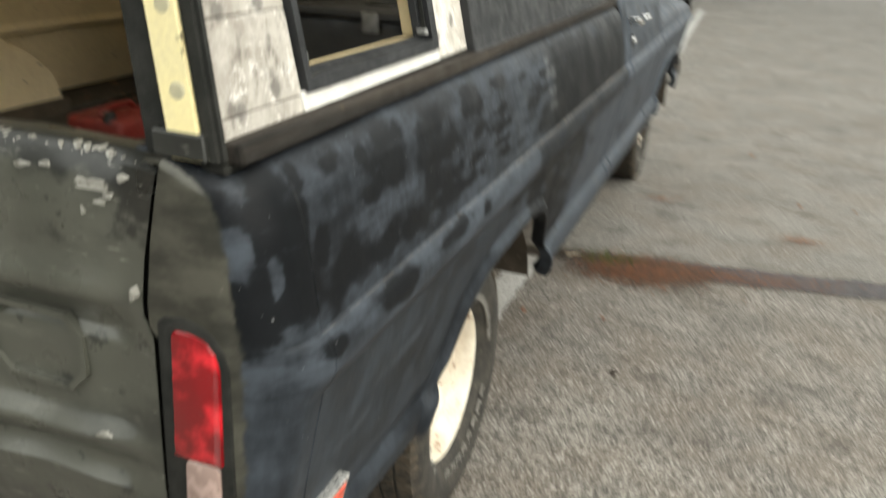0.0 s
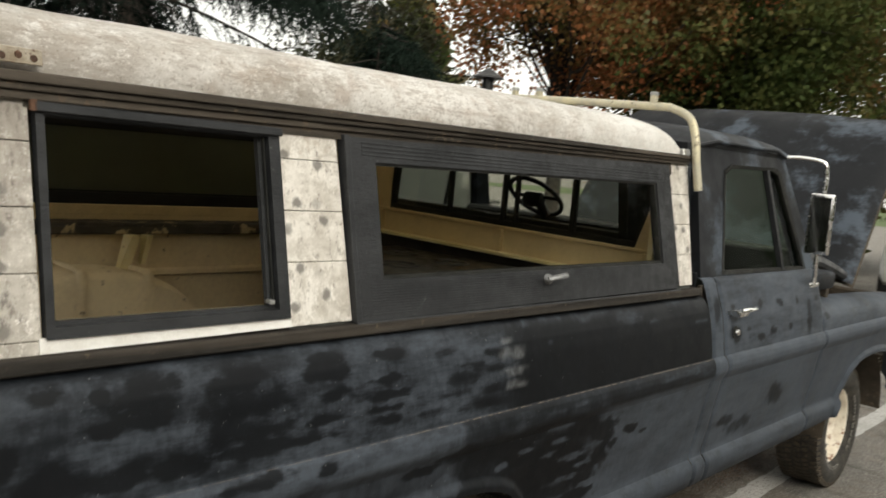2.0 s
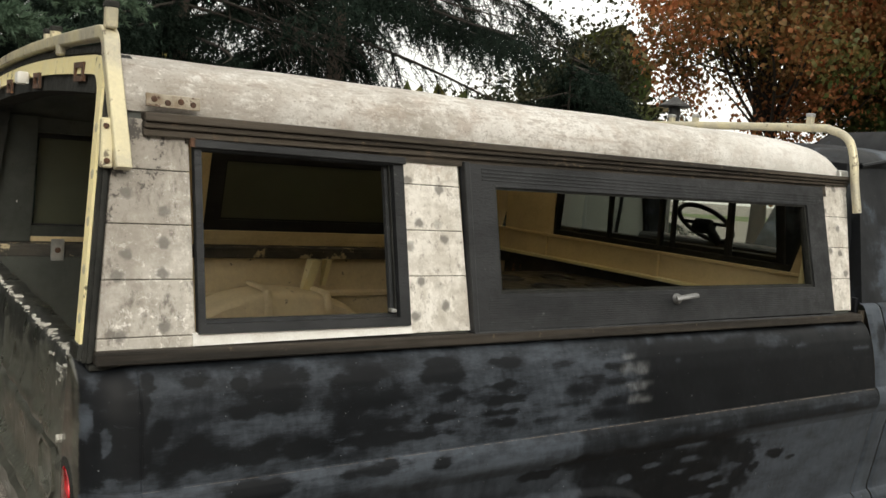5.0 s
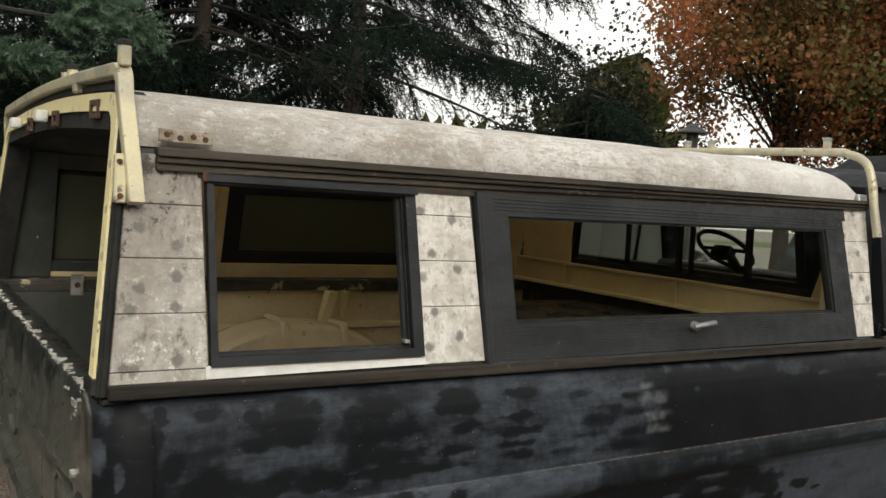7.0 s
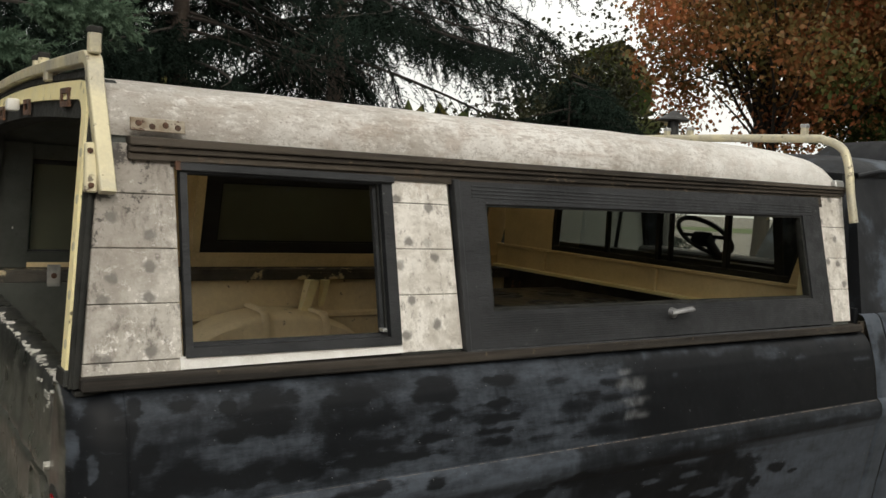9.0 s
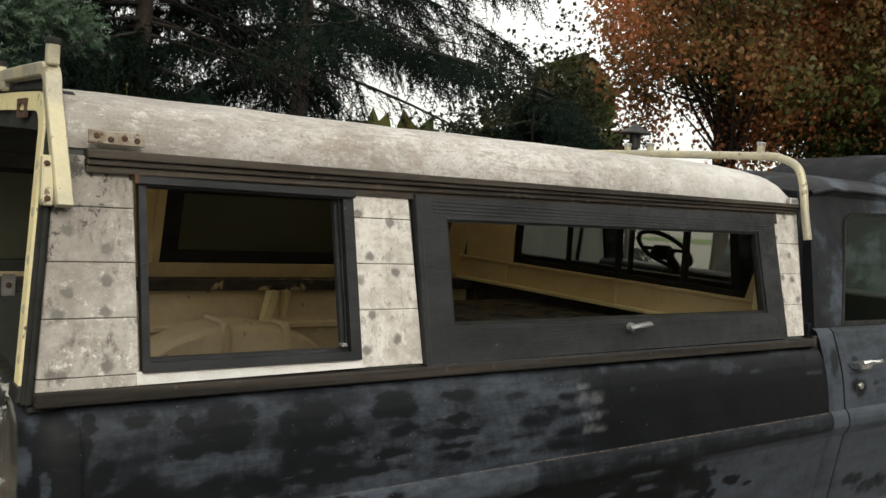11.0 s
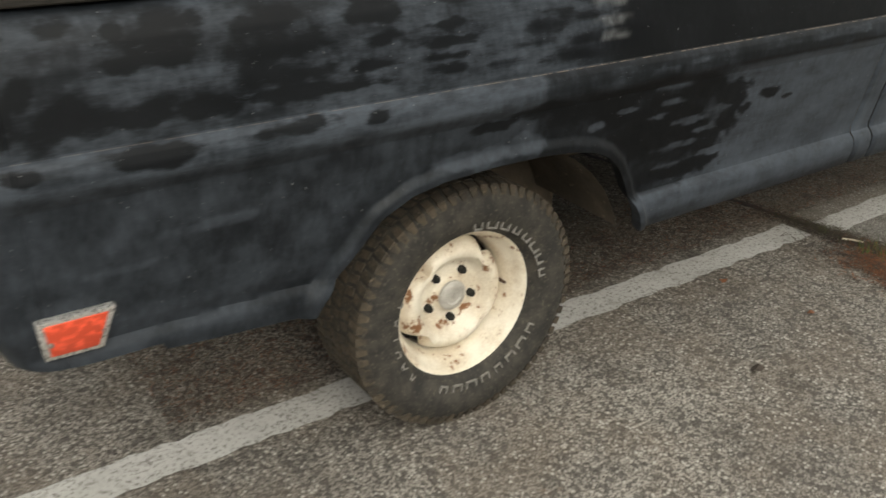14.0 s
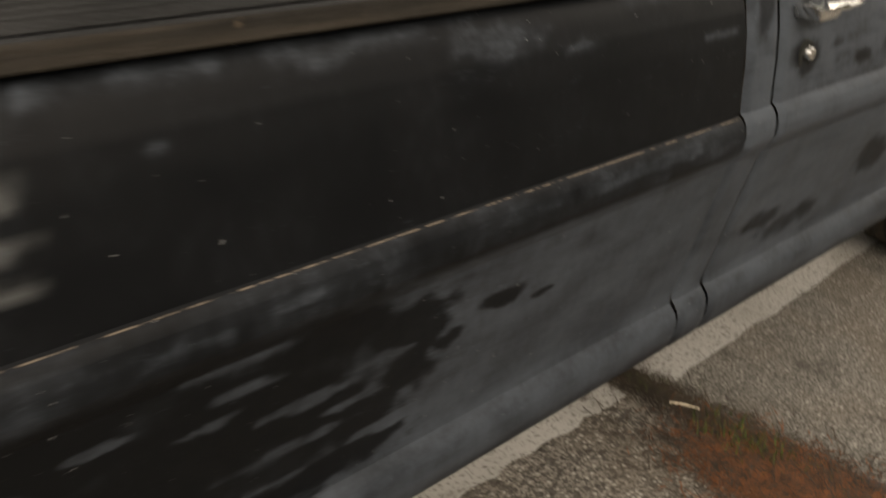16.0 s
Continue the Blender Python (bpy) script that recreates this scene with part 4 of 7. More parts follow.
part("front_axle", tube([(4.42, 0.30, 0.34), (4.42, 1.0, 0.30), (4.42, 1.80, 0.34)], 0.045, 10), UNDER, truck, "", 40, tilt=False)
for x0, cx in ((0.58, 1.037),):
    for far in (False, True):
        liner = [[(cx - 0.47 * math.cos(a), y, 0.36 + 0.40 * math.sin(a)) for y in (0.07, 0.40)] for a in (0.26 + (math.pi - 0.52) * k / 16 for k in range(17))]
        part("wheel_arch_liner", (mirrored if far else (lambda g: g))(surface(liner)), UNDER, truck, "", 40)
        part("inner_arch_plate", (mirrored if far else (lambda g: g))(block((0.56, 0.395, 0.37), (1.56, 0.41, 0.75))), UNDER, truck)
# black strip added behind the tailgate joint in place of the shade in it
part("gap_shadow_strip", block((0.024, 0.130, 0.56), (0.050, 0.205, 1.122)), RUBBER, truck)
# tailgate
GATE_Y0, GATE_Y1 = 0.150, 1.950
gate_rows = []
for z, x in ((0.54, 0.03), (0.545, 0.006), (0.60, 0.0), (0.70, 0.0), (0.715, 0.012), (0.73, 0.016), (0.742, 0.010), (0.756, -0.003), (0.768, -0.007), (0.776, -0.004), (0.786, 0.008), (0.80, 0.013), (0.86, 0.013), (0.895, 0.010), (0.905, 0.012), (0.914, 0.020), (0.925, 0.019), (0.950, 0.001), (0.958, -0.006), (0.968, -0.008), (0.980, -0.004), (1.00, 0.001), (1.02, 0.003), (1.10, 0.004), (1.128, 0.010), (1.138, 0.022), (1.142, 0.035), (1.140, 0.06), (1.10, 0.065)):
    gate_rows.append([(0.003 + (x - 0.003) * (1.0 if x > 0.02 else float(smooth01(0.010, 0.06, min(y, 2.1 - y) - gate_edge(z)))) + tail_tuck(z) + 0.002 * math.sin(40 * y), y, z + 0.0025 * math.sin(17 * y + 30 * z)) for y in np.linspace(gate_edge(z), 2.1 - gate_edge(z), 90)])
tailgate = part("tailgate", surface(gate_rows), OLIVE, truck, "closed tailgate in scuffed olive-grey paint", 40)
part("tailgate_inner_skin", block((0.064, GATE_Y0, 0.66), (0.072, GATE_Y1, 1.10)), BEIGE, tailgate)
for y in (0.30, 1.05):
    ring = [(0.004, y + a, z) for a, z in ((0.0, 0.82), (0.10, 0.82), (0.125, 0.845), (0.125, 0.90), (0.10, 0.925), (0.0, 0.925), (-0.025, 0.90), (-0.025, 0.845))]
    part("pressed_ring", frame_of(ring, [(0.004, y + 0.05 + (b - y - 0.05) * 0.9, 0.872 + (z - 0.872) * 0.86) for _, b, z in ring], (0.012, 0, 0)), OLIVE, tailgate, "", 30)
chips = []
rng = random.Random(3)
for _ in range(420):
    y, z = rng.uniform(0.16, 1.7), 1.139 - abs(rng.gauss(0, 0.022))
    s = rng.choice((0.0006, 0.0007, 0.0008, 0.001, 0.0012, 0.0016, 0.002, 0.0032))
    chips.append(hexa([(0.010, y, z - s), (0.03, y, z - s), (0.03, y + s * 0.8, z - s * 0.6), (0.010, y + s * 0.8, z - s * 0.6), (0.012, y + s * 0.7, z + s), (0.03, y + s * 0.7, z + s), (0.03, y + s * 1.9, z + s * 1.2), (0.012, y + s * 1.9, z + s * 1.2)]))
part("rear_crossmember", block((0.05, 0.30, 0.52), (0.11, 1.80, 0.62), 0.01), UNDER, truck)
part("hanging_tag", bevelled(hexa([(-0.012, 1.166, 0.36), (-0.006, 1.166, 0.36), (-0.006, 1.180, 0.36), (-0.012, 1.180, 0.36), (-0.010, 1.125, 0.548), (0.009, 1.125, 0.548), (0.009, 1.185, 0.548), (-0.010, 1.185, 0.548)]), 0.0015), WHITELEDGE, truck, "white tapered tag hanging below the tailgate", tilt=False)
flake_rng = random.Random(12)
for fy, fz, fl, fh in ((0.236, 1.098, 0.020, 0.0060), (0.252, 1.102, 0.008, 0.003), (0.216, 1.089, 0.006, 0.003), (0.253, 1.066, 0.004, 0.005), (0.228, 1.080, 0.008, 0.003), (0.187, 0.978, 0.003, 0.007), (0.248, 0.7765, 0.011, 0.003), (0.196, 1.112, 0.006, 0.004), (0.300, 1.113, 0.007, 0.003), (0.335, 1.107, 0.010, 0.003)):
    flake = []
    for k in range(40):
        a = 2 * math.pi * k / 40
        ragged = 1 + 0.22 * math.sin(3 * a + 90 * fy) + 0.10 * math.sin(7 * a + 50 * fz) + flake_rng.uniform(-0.07, 0.07)
        flake.append((0.0022 if fz > 1.0 else -0.008, fy + fl * ragged * math.cos(a), fz + fh * ragged * math.sin(a) - 0.12 * fl * math.cos(a)))
    part("pale_flake", ([*flake, *[(x + 0.012, y, z) for x, y, z in flake]], [tuple(range(40)), *[(k, (k + 1) % 40, 40 + (k + 1) % 40, 40 + k) for k in range(40)]]), CHIP, tailgate)
part("chipped_edge", join(*chips), CHIP, tailgate, "bare chipped paint along the tailgate top", kind="stuff")


def lens_slab(outline, x0, x1):
    """A slab across the truck's tail from a y, z outline, its corners rounded."""
    ring = [(y, z) for y, z in outline]
    n = len(ring)
    v = [(x0, y, z) for y, z in ring] + [(x1, y, z) for y, z in ring]
    return bevelled((v, [tuple(range(n))[::-1], tuple(range(n, 2 * n)), *[(k, (k + 1) % n, n + (k + 1) % n, n + k) for k in range(n)]]), 0.003, 2)


def tail_lamp(m):
    shell = [(0.066, 0.70), (0.162, 0.70), (0.160, 0.950), (0.150, 0.958), (0.125, 0.962), (0.100, 0.956), (0.084, 0.944), (0.073, 0.928), (0.067, 0.905)]
    lamp = part("tail_lamp", m(lens_slab(shell, -0.0025, 0.03)), RUBBER, truck, "tall red tail lamp with clear reversing lens", 40)
    red = [(0.078, 0.776), (0.146, 0.776), (0.140, 0.940), (0.134, 0.946), (0.112, 0.945), (0.094, 0.938), (0.083, 0.925), (0.077, 0.905)]
    part("red_lens", m(lens_slab(red, -0.0055, 0.0)), REDLENS, lamp, "red lens", 40)
    clear = [(0.083, 0.710), (0.133, 0.710), (0.131, 0.770), (0.127, 0.774), (0.088, 0.774), (0.083, 0.769)]
    part("reversing_lens", m(lens_slab(clear, -0.0055, 0.0)), CLEARLENS, lamp, "pale reversing lens", 40)
    return lamp


tail_lamp(lambda g: g)

# side marker
mk = [(0.092, 0.640), (0.220, 0.640), (0.192, 0.560), (0.098, 0.562)]


def marker_block(shrink, out, inn):
    cx, cz = 0.150, 0.601
    ring = [(cx + (x - cx) * shrink, cz + (z - cz) * shrink) for x, z in mk]
    lo = [(x, prof(z) + inn, z) for x, z in reversed(ring)]
    hi = [(x, prof(z) + out, z) for x, z in reversed(ring)]
    return hexa(lo + hi)


marker = part("side_marker_lamp", bevelled(marker_block(1.03, -0.018, 0.004), 0.003, 2), BEZEL, truck, "side marker with dull metal bezel", 40)
part("lens", bevelled(marker_block(0.84, -0.021, -0.012), 0.003, 2), MARKER, marker, "faded orange-red lens", 40)
for sx in (0.108, 0.196):
    part("screw", lathe([(0.0, -0.030), (0.0035, -0.0295), (0.004, -0.024)], (sx, prof(0.600), 0.598), 10), STEEL, marker)


# ---- wheels ----
def make_wheel(cx, cz, turn):
    """A road wheel whose outer face looks towards -y, at the near side."""
    c = (cx, 0.0, cz)
    wheel = part("wheel", lathe([(0.158, 0.246), (0.162, 0.236), (0.165, 0.216), (0.169, 0.190), (0.174, 0.184), (0.182, 0.168), (0.186, 0.156), (0.193, 0.147), (0.1990, 0.142), (0.2002, 0.147), (0.193, 0.154), (0.190, 0.20), (0.190, 0.34)], c, 64), RIM, truck, "cream steel wheel with rust stains and dusty tyre", 40, tilt=False)
    rot = Matrix.Rotation(turn, 4, "Y")
    place = lambda g: ([tuple(rot @ Vector(v) + Vector(c)) for v in g[0]], g[1])  # noqa: E731
    tyre = part("tyre", lathe([(0.19, 0.155), (0.1999, 0.138), (0.2114, 0.126), (0.2345, 0.112), (0.2634, 0.107), (0.2882, 0.111), (0.3072, 0.12), (0.317, 0.13), (0.3212, 0.145), (0.322, 0.225), (0.3212, 0.305), (0.317, 0.32), (0.3072, 0.33), (0.2634, 0.343), (0.2098, 0.33), (0.19, 0.3)], c, 72), TYRE, wheel, "dusty all-terrain tyre", 40, tilt=False)
    lugs = []
    for k in range(66):
        for row, (ya, yb) in enumerate(((0.122, 0.158), (0.166, 0.198), (0.206, 0.244), (0.252, 0.284), (0.292, 0.328))):
            a = 2 * math.pi * (k + 0.5 * (row % 2)) / 66
            w = 0.36 * 2 * math.pi / 66
            quad = []
            for rr, inset in ((0.312 if row in (0, 4) else 0.318, 0.0), (0.325, 0.08)):
                for aa, yy in ((a - w + inset * w, ya), (a + w - inset * w, ya), (a + w - inset * w, yb), (a - w + inset * w, yb)):
                    sl = 0.02 * (yy - ya) / (yb - ya) * (1 if row % 2 else -1)
                    quad.append((rr * math.cos(aa + sl), yy, rr * math.sin(aa + sl)))
            lugs.append(hexa(quad))
        a = 2 * math.pi * k / 66
        sh = []
        for rr, aw, yy in ((0.300, 0.42, 0.1165), (0.318, 0.66, 0.1235)):
            for s, dy in ((-1, 0.006), (1, 0.006), (1, -0.003), (-1, -0.003)):
                aa = a + s * aw * math.pi / 66
                sh.append((rr * math.cos(aa), yy + dy, rr * math.sin(aa)))
        lugs.append(hexa(sh))
    part("tread", place(join(*lugs)), TREAD, tyre, "muddy tread blocks", 0, tilt=False, kind="stuff")
    # raised marks on the sidewall: plain bars for the maker's words
    def letter_bars(start, count, step, r0, r1):
        for i in range(count):
            a0 = start - i * step
            ring = lambda rr, aa, yy: (rr * math.cos(aa), yy, rr * math.sin(aa))  # noqa: E731
            w = step * (0.30, 0.38, 0.34, 0.26)[i % 4]
            yo = 0.1130
            outer = [ring(r0, a0 - w, yo), ring(r0, a0 + w, yo), ring(r1, a0 + w, yo), ring(r1, a0 - w, yo)]
            k = 0.72
            rm = (r0 + r1) / 2
            inner = [ring(rm + (r0 - rm) * k, a0 - w * k, yo), ring(rm + (r0 - rm) * k, a0 + w * k, yo), ring(rm + (r1 - rm) * k, a0 + w * k, yo), ring(rm + (r1 - rm) * k, a0 - w * k, yo)]
            part("sidewall_bar", place(frame_of(outer, inner, (0, 0.006, 0))), LETTER, tyre, "", 0, tilt=False)

    letter_bars(radians(106), 8, radians(11), 0.213, 0.238)
    letter_bars(radians(-13), 8, radians(11.5), 0.213, 0.238)
    for i, ch in enumerate("RADIAL"):
        cu = bpy.data.curves.new("letter", "FONT")
        cu.body, cu.size, cu.extrude, cu.align_x = ch, 0.034, 0.0008, "CENTER"
        tmp = bpy.data.objects.new("letter", cu)
        me = bpy.data.meshes.new_from_object(tmp)
        a = radians(236) - i * radians(11.5)
        to = Matrix.Rotation(turn, 4, "Y") @ Matrix.Translation((0.214 * math.cos(a), 0.1165, 0.214 * math.sin(a))) @ Matrix.Rotation(-(a - math.pi / 2), 4, "Y") @ Matrix.Rotation(radians(90), 4, "X")
        g = [tuple(to @ v.co + Vector(c)) for v in me.vertices], [tuple(p.vertices) for p in me.polygons]
        bpy.data.objects.remove(tmp)
        bpy.data.meshes.remove(me)
        part("raised_letter", g, LETTER, tyre, "", 0, tilt=False)
    # pressed centre disc with four slots at its rim
    rows = []
    sides = 96
    disc = [(0.040, 0.205), (0.046, 0.217), (0.054, 0.221), (0.084, 0.222), (0.092, 0.216), (0.100, 0.202), (0.108, 0.188), (0.118, 0.181), (0.130, 0.182), (0.142, 0.193), (0.150, 0.210), (0.156, 0.228)]
    for k in range(sides):
        a = 2 * math.pi * k / sides
        lobe = max(0.0, math.cos(4 * (a - 1.1))) ** 6
        rows.append([((r - (0.030 * lobe if r > 0.135 else (0.010 * lobe if r > 0.115 else 0))) * math.cos(a), s, (r - (0.030 * lobe if r > 0.135 else (0.010 * lobe if r > 0.115 else 0))) * math.sin(a)) for r, s in disc])
    part("wheel_disc", place(surface([*rows, rows[0]])), RIM, wheel, "pressed wheel disc with rust round the slots", 40, tilt=False)
    part("barrel", lathe([(0.15, 0.232), (0.152, 0.277), (0.15, 0.377)], c, 48), UNDER, wheel, "", 40, tilt=False)
    part("backing_drum", lathe([(0.0, 0.277), (0.15, 0.277)], c, 32), UNDER, wheel, "", 0, tilt=False)
    part("hub_cap", lathe([(0.0, 0.193), (0.006, 0.193), (0.008, 0.197), (0.02, 0.197), (0.023, 0.194), (0.034, 0.195), (0.04, 0.2), (0.042, 0.221)], c, 32), HUBGREY, wheel, "dull pale grey hub centre", 40, tilt=False)
    for k in range(5):
        a = 2 * math.pi * k / 5 + 0.06
        nx, nz = 0.069 * math.cos(a), 0.069 * math.sin(a)
        part("wheel_nut", place(lathe([(0.0, 0.203), (0.0082, 0.203), (0.0103, 0.207), (0.0111, 0.225)], (nx, 0, nz), 6)), RUBBER, wheel, "", 30, tilt=False)
    part("valve_stem", place(tube([(0.160, 0.235, 0.045), (0.166, 0.195, 0.043)], [0.008, 0.006], 8)), RUST, wheel, "", 40, tilt=False)
    return wheel


make_wheel(1.065, 0.322, radians(18))
make_wheel(4.42, 0.322, radians(70))
for wx in (1.065, 4.42):
    part("wheel", lathe([(0.0, 1.90), (0.19, 1.91), (0.20, 1.97), (0.265, 1.993), (0.315, 1.97), (0.324, 1.94), (0.324, 1.78), (0.265, 1.757), (0.0, 1.78)], (wx, 0, 0.322), 48), TYRE, truck, "far wheel with dusty tyre", 40, tilt=False)

# ---- cab ----
corner = part("cab_corner", body_side(2.478, 2.572, 9.0, 0.452, False, "cab", 0.006), PRIMER, truck, "", 35)
door = part("door", body_side(2.580, 3.585, 9.0, 0.452, False, "cab", 0.006), PRIMER, truck, "closed cab door with primer smudges", 35)
fender = part("front_fender", body_side(3.593, 5.16, 4.42, 0.47, False, "fender", 0.006), PRIMER, truck, "front fender in grey primer", 35)
for ob in (corner, door, fender):
    paint(ob, lambda x, z: bed_paint(x, z, "cab"))
    paint(ob, lambda x, z: np.zeros((len(x), 4)), "top_coat")
part("door", mirrored(body_side(2.478, 3.585, 9.0, 0.452, False, "cab")), PRIMER_CAB, truck, "", 35)
part("front_fender", mirrored(body_side(3.593, 5.16, 4.42, 0.47, False, "fender")), PRIMER_CAB, truck, "", 35)
part("sill", block((2.47, 0.07, 0.43), (3.98, 0.13, 0.50), 0.008), PRIMER_CAB, truck)
# flat dark sheet added behind the door gaps to stand for their shade
part("door_gap_shadow_panel", block((2.46, 0.075, 0.47), (3.62, 0.085, 1.17)), UNDER, truck, "dark backing panel standing in for shade in the door gaps")

for far in (False, True):
    m = mirrored if far else (lambda g: g)
    outer = [(2.485, 0.088, 1.19), (3.63, 0.088, 1.185), (3.40, 0.195, 1.655), (3.30, 0.205, 1.675), (2.70, 0.205, 1.668), (2.575, 0.200, 1.645)]
    inner = [(2.672, 0.092, 1.205), (3.50, 0.092, 1.198), (3.335, 0.185, 1.590), (3.28, 0.188, 1.605), (2.86, 0.188, 1.595), (2.805, 0.186, 1.570)]
    side_frame = part("window_surround", m(frame_of(outer, inner, (0, 0.05, 0))), PRIMER_CAB, truck, "cab window surround in dark primer", 30)
    n2 = [(x + (x - 3.06) * 0.035, y - 0.004, z + (z - 1.4) * 0.035) for x, y, z in inner]
    part("window_seal", m(frame_of(n2, [(3.06 + (x - 3.06) * 0.97, y, 1.4 + (z - 1.4) * 0.965) for x, y, z in inner], (0, 0.02, 0))), RUBBER, side_frame, "black window seal")
    part("vent_divider", m(hexa([(3.235, 0.085, 1.20), (3.26, 0.085, 1.20), (3.26, 0.11, 1.20), (3.235, 0.11, 1.20), (3.195, 0.182, 1.60), (3.215, 0.182, 1.60), (3.215, 0.205, 1.60), (3.195, 0.205, 1.60)])), BLACKFRAME, side_frame)
    part("window_glass", m(([(2.66, 0.103, 1.19), (3.51, 0.103, 1.19), (3.335, 0.20, 1.60), (2.80, 0.20, 1.59)], [(0, 1, 2, 3)])), FOGGED if far else CABGLASS, side_frame, "dusty side window glass")
    part("drip_rail", m(tube([(2.575, 0.193, 1.655), (2.70, 0.186, 1.678), (3.28, 0.186, 1.684), (3.40, 0.19, 1.662)], 0.008, 8)), PRIMER_CAB, truck, "", 40)
roof_rows = []
half = [(0.200, 1.655), (0.194, 1.672), (0.205, 1.690), (0.235, 1.712), (0.30, 1.730), (0.45, 1.742), (0.70, 1.750), (1.05, 1.753)]
full = half + [(2.1 - y, z) for y, z in half[-2::-1]]
for x in (2.500, 2.512, 2.535, 2.58, 2.66, 2.80, 2.95, 3.10, 3.25, 3.36, 3.41, 3.432, 3.436):
    drop = 0.16 * max(0.0, 2.60 - x) ** 1.0 * 4 + 0.10 * max(0.0, 2.8 - x) + 0.5 * max(0.0, x - 3.30) ** 1.5
    roof_rows.append([(x, 1.05 + (y - 1.05) * (1 - 0.25 * max(0, 2.58 - x)), 1.655 + (z - 1.655) * max(0.0, 1 - drop / 0.1 * 0.9)) for y, z in full])
part("cab_roof", surface(roof_rows), PRIMER_CAB, truck, "rounded cab roof in scuffed grey primer", 40)
for far in (False, True):
    part("cab_corner_panel", (mirrored if far else (lambda g: g))(block((2.467, 0.100, 0.50), (2.484, 0.42, 1.21), 0.002)), PRIMER_CAB, truck)
part("door_card", block((2.66, 1.93, 0.72), (3.52, 1.95, 1.19), 0.006), TAN, truck, "tan inner door card")
part("headliner", block((2.53, 0.22, 1.64), (3.40, 1.88, 1.655)), VINYL, truck)
back_frame = part("cab_back_wall", join(frame_of([(2.498, 0.09, 0.55), (2.498, 2.01, 0.55), (2.498, 1.90, 1.66), (2.498, 0.20, 1.66)], [(2.498, 0.40, 1.24), (2.498, 1.70, 1.24), (2.498, 1.66, 1.57), (2.498, 0.44, 1.57)], (0.03, 0, 0))), PRIMER_CAB, truck)
part("rear_window_seal", frame_of([(2.492, 0.39, 1.23), (2.492, 1.71, 1.23), (2.492, 1.67, 1.58), (2.492, 0.43, 1.58)], [(2.492, 0.43, 1.265), (2.492, 1.67, 1.265), (2.492, 1.635, 1.55), (2.492, 0.465, 1.55)], (0.02, 0, 0)), RUBBER, back_frame)
part("rear_window_glass", ([(2.505, 0.40, 1.24), (2.505, 1.70, 1.24), (2.505, 1.66, 1.57), (2.505, 0.44, 1.57)], [(0, 1, 2, 3)]), GLASS, back_frame, "cab rear window glass")
part("windshield", ([(3.64, 0.12, 1.17), (3.64, 1.98, 1.17), (3.41, 1.89, 1.65), (3.41, 0.21, 1.65)], [(0, 1, 2, 3)]), DUSTYGLASS, truck, "dusty windshield")
part("cowl", block((3.60, 0.10, 1.08), (3.98, 2.0, 1.165), 0.02, 2), PRIMER_CAB, truck, "", 30)
part("firewall", block((3.92, 0.12, 0.45), (3.96, 1.98, 1.10)), UNDER, truck)
part("cab_floor", block((2.5, 0.12, 0.52), (3.95, 1.98, 0.56)), UNDER, truck)
part("bench_seat", join(block((2.62, 0.25, 0.72), (3.12, 1.85, 0.90), 0.04, 3), hexa([(2.60, 0.25, 0.86), (2.74, 0.25, 0.86), (2.74, 1.85, 0.86), (2.60, 1.85, 0.86), (2.54, 0.25, 1.30), (2.62, 0.25, 1.30), (2.62, 1.85, 1.30), (2.54, 1.85, 1.30)])), VINYL, truck, "worn grey vinyl bench seat", 40)
part("dashboard", bevelled(hexa([(3.38, 0.14, 0.98), (3.66, 0.14, 0.98), (3.66, 1.96, 0.98), (3.38, 1.96, 0.98), (3.36, 0.16, 1.27), (3.56, 0.16, 1.27), (3.56, 1.94, 1.27), (3.36, 1.94, 1.27)]), 0.03, 3), DARKPLASTIC, truck, "", 30)
sw = part("steering_wheel", tube([Vector((3.27, 1.39, 1.362)) + Matrix.Rotation(radians(-52), 3, "Y") @ Vector((0, 0.145 * math.cos(a), 0.145 * math.sin(a))) for a in (2 * math.pi * k / 40 for k in range(41))], 0.012, 8), DARKPLASTIC, truck, "dark steering wheel", 40)
hub_m = Matrix.Translation((3.27, 1.39, 1.362)) @ Matrix.Rotation(radians(-52), 4, "Y")
part("horn_pad", ([tuple(hub_m @ Vector(v)) for v in block((-0.05, -0.055, -0.03), (0.01, 0.055, 0.03), 0.010, 2)[0]], block((-0.05, -0.055, -0.03), (0.01, 0.055, 0.03), 0.010, 2)[1]), DARKPLASTIC, sw, "dark horn pad", 30)
part("spoke", ([tuple(hub_m @ Vector(v)) for v in block((-0.006, -0.14, -0.012), (0.006, 0.14, 0.012), 0.004)[0]], block((-0.006, -0.14, -0.012), (0.006, 0.14, 0.012), 0.004)[1]), DARKPLASTIC, sw)
part("steering_column", tube([(3.28, 1.39, 1.355), (3.60, 1.39, 1.06)], 0.025, 10), DARKPLASTIC, truck, "", 40)

# door furniture
handle = part("door_handle", tube(curve_through([(2.615, -0.022, 1.088), (2.64, -0.034, 1.091), (2.69, -0.036, 1.092), (2.735, -0.024, 1.090)], 5), [0.009] * 8 + [0.007] * 8, 10, 0.7), CHROME, door, "chrome pull handle", 40)
part("handle_base", bevelled(hexa([(2.615, -0.02, 1.062), (2.672, -0.02, 1.062), (2.672, 0.03, 1.062), (2.615, 0.03, 1.062), (2.610, -0.024, 1.084), (2.690, -0.024, 1.084), (2.690, 0.03, 1.084), (2.610, 0.03, 1.084)]), 0.005, 2), CHROME, handle, "", 40)
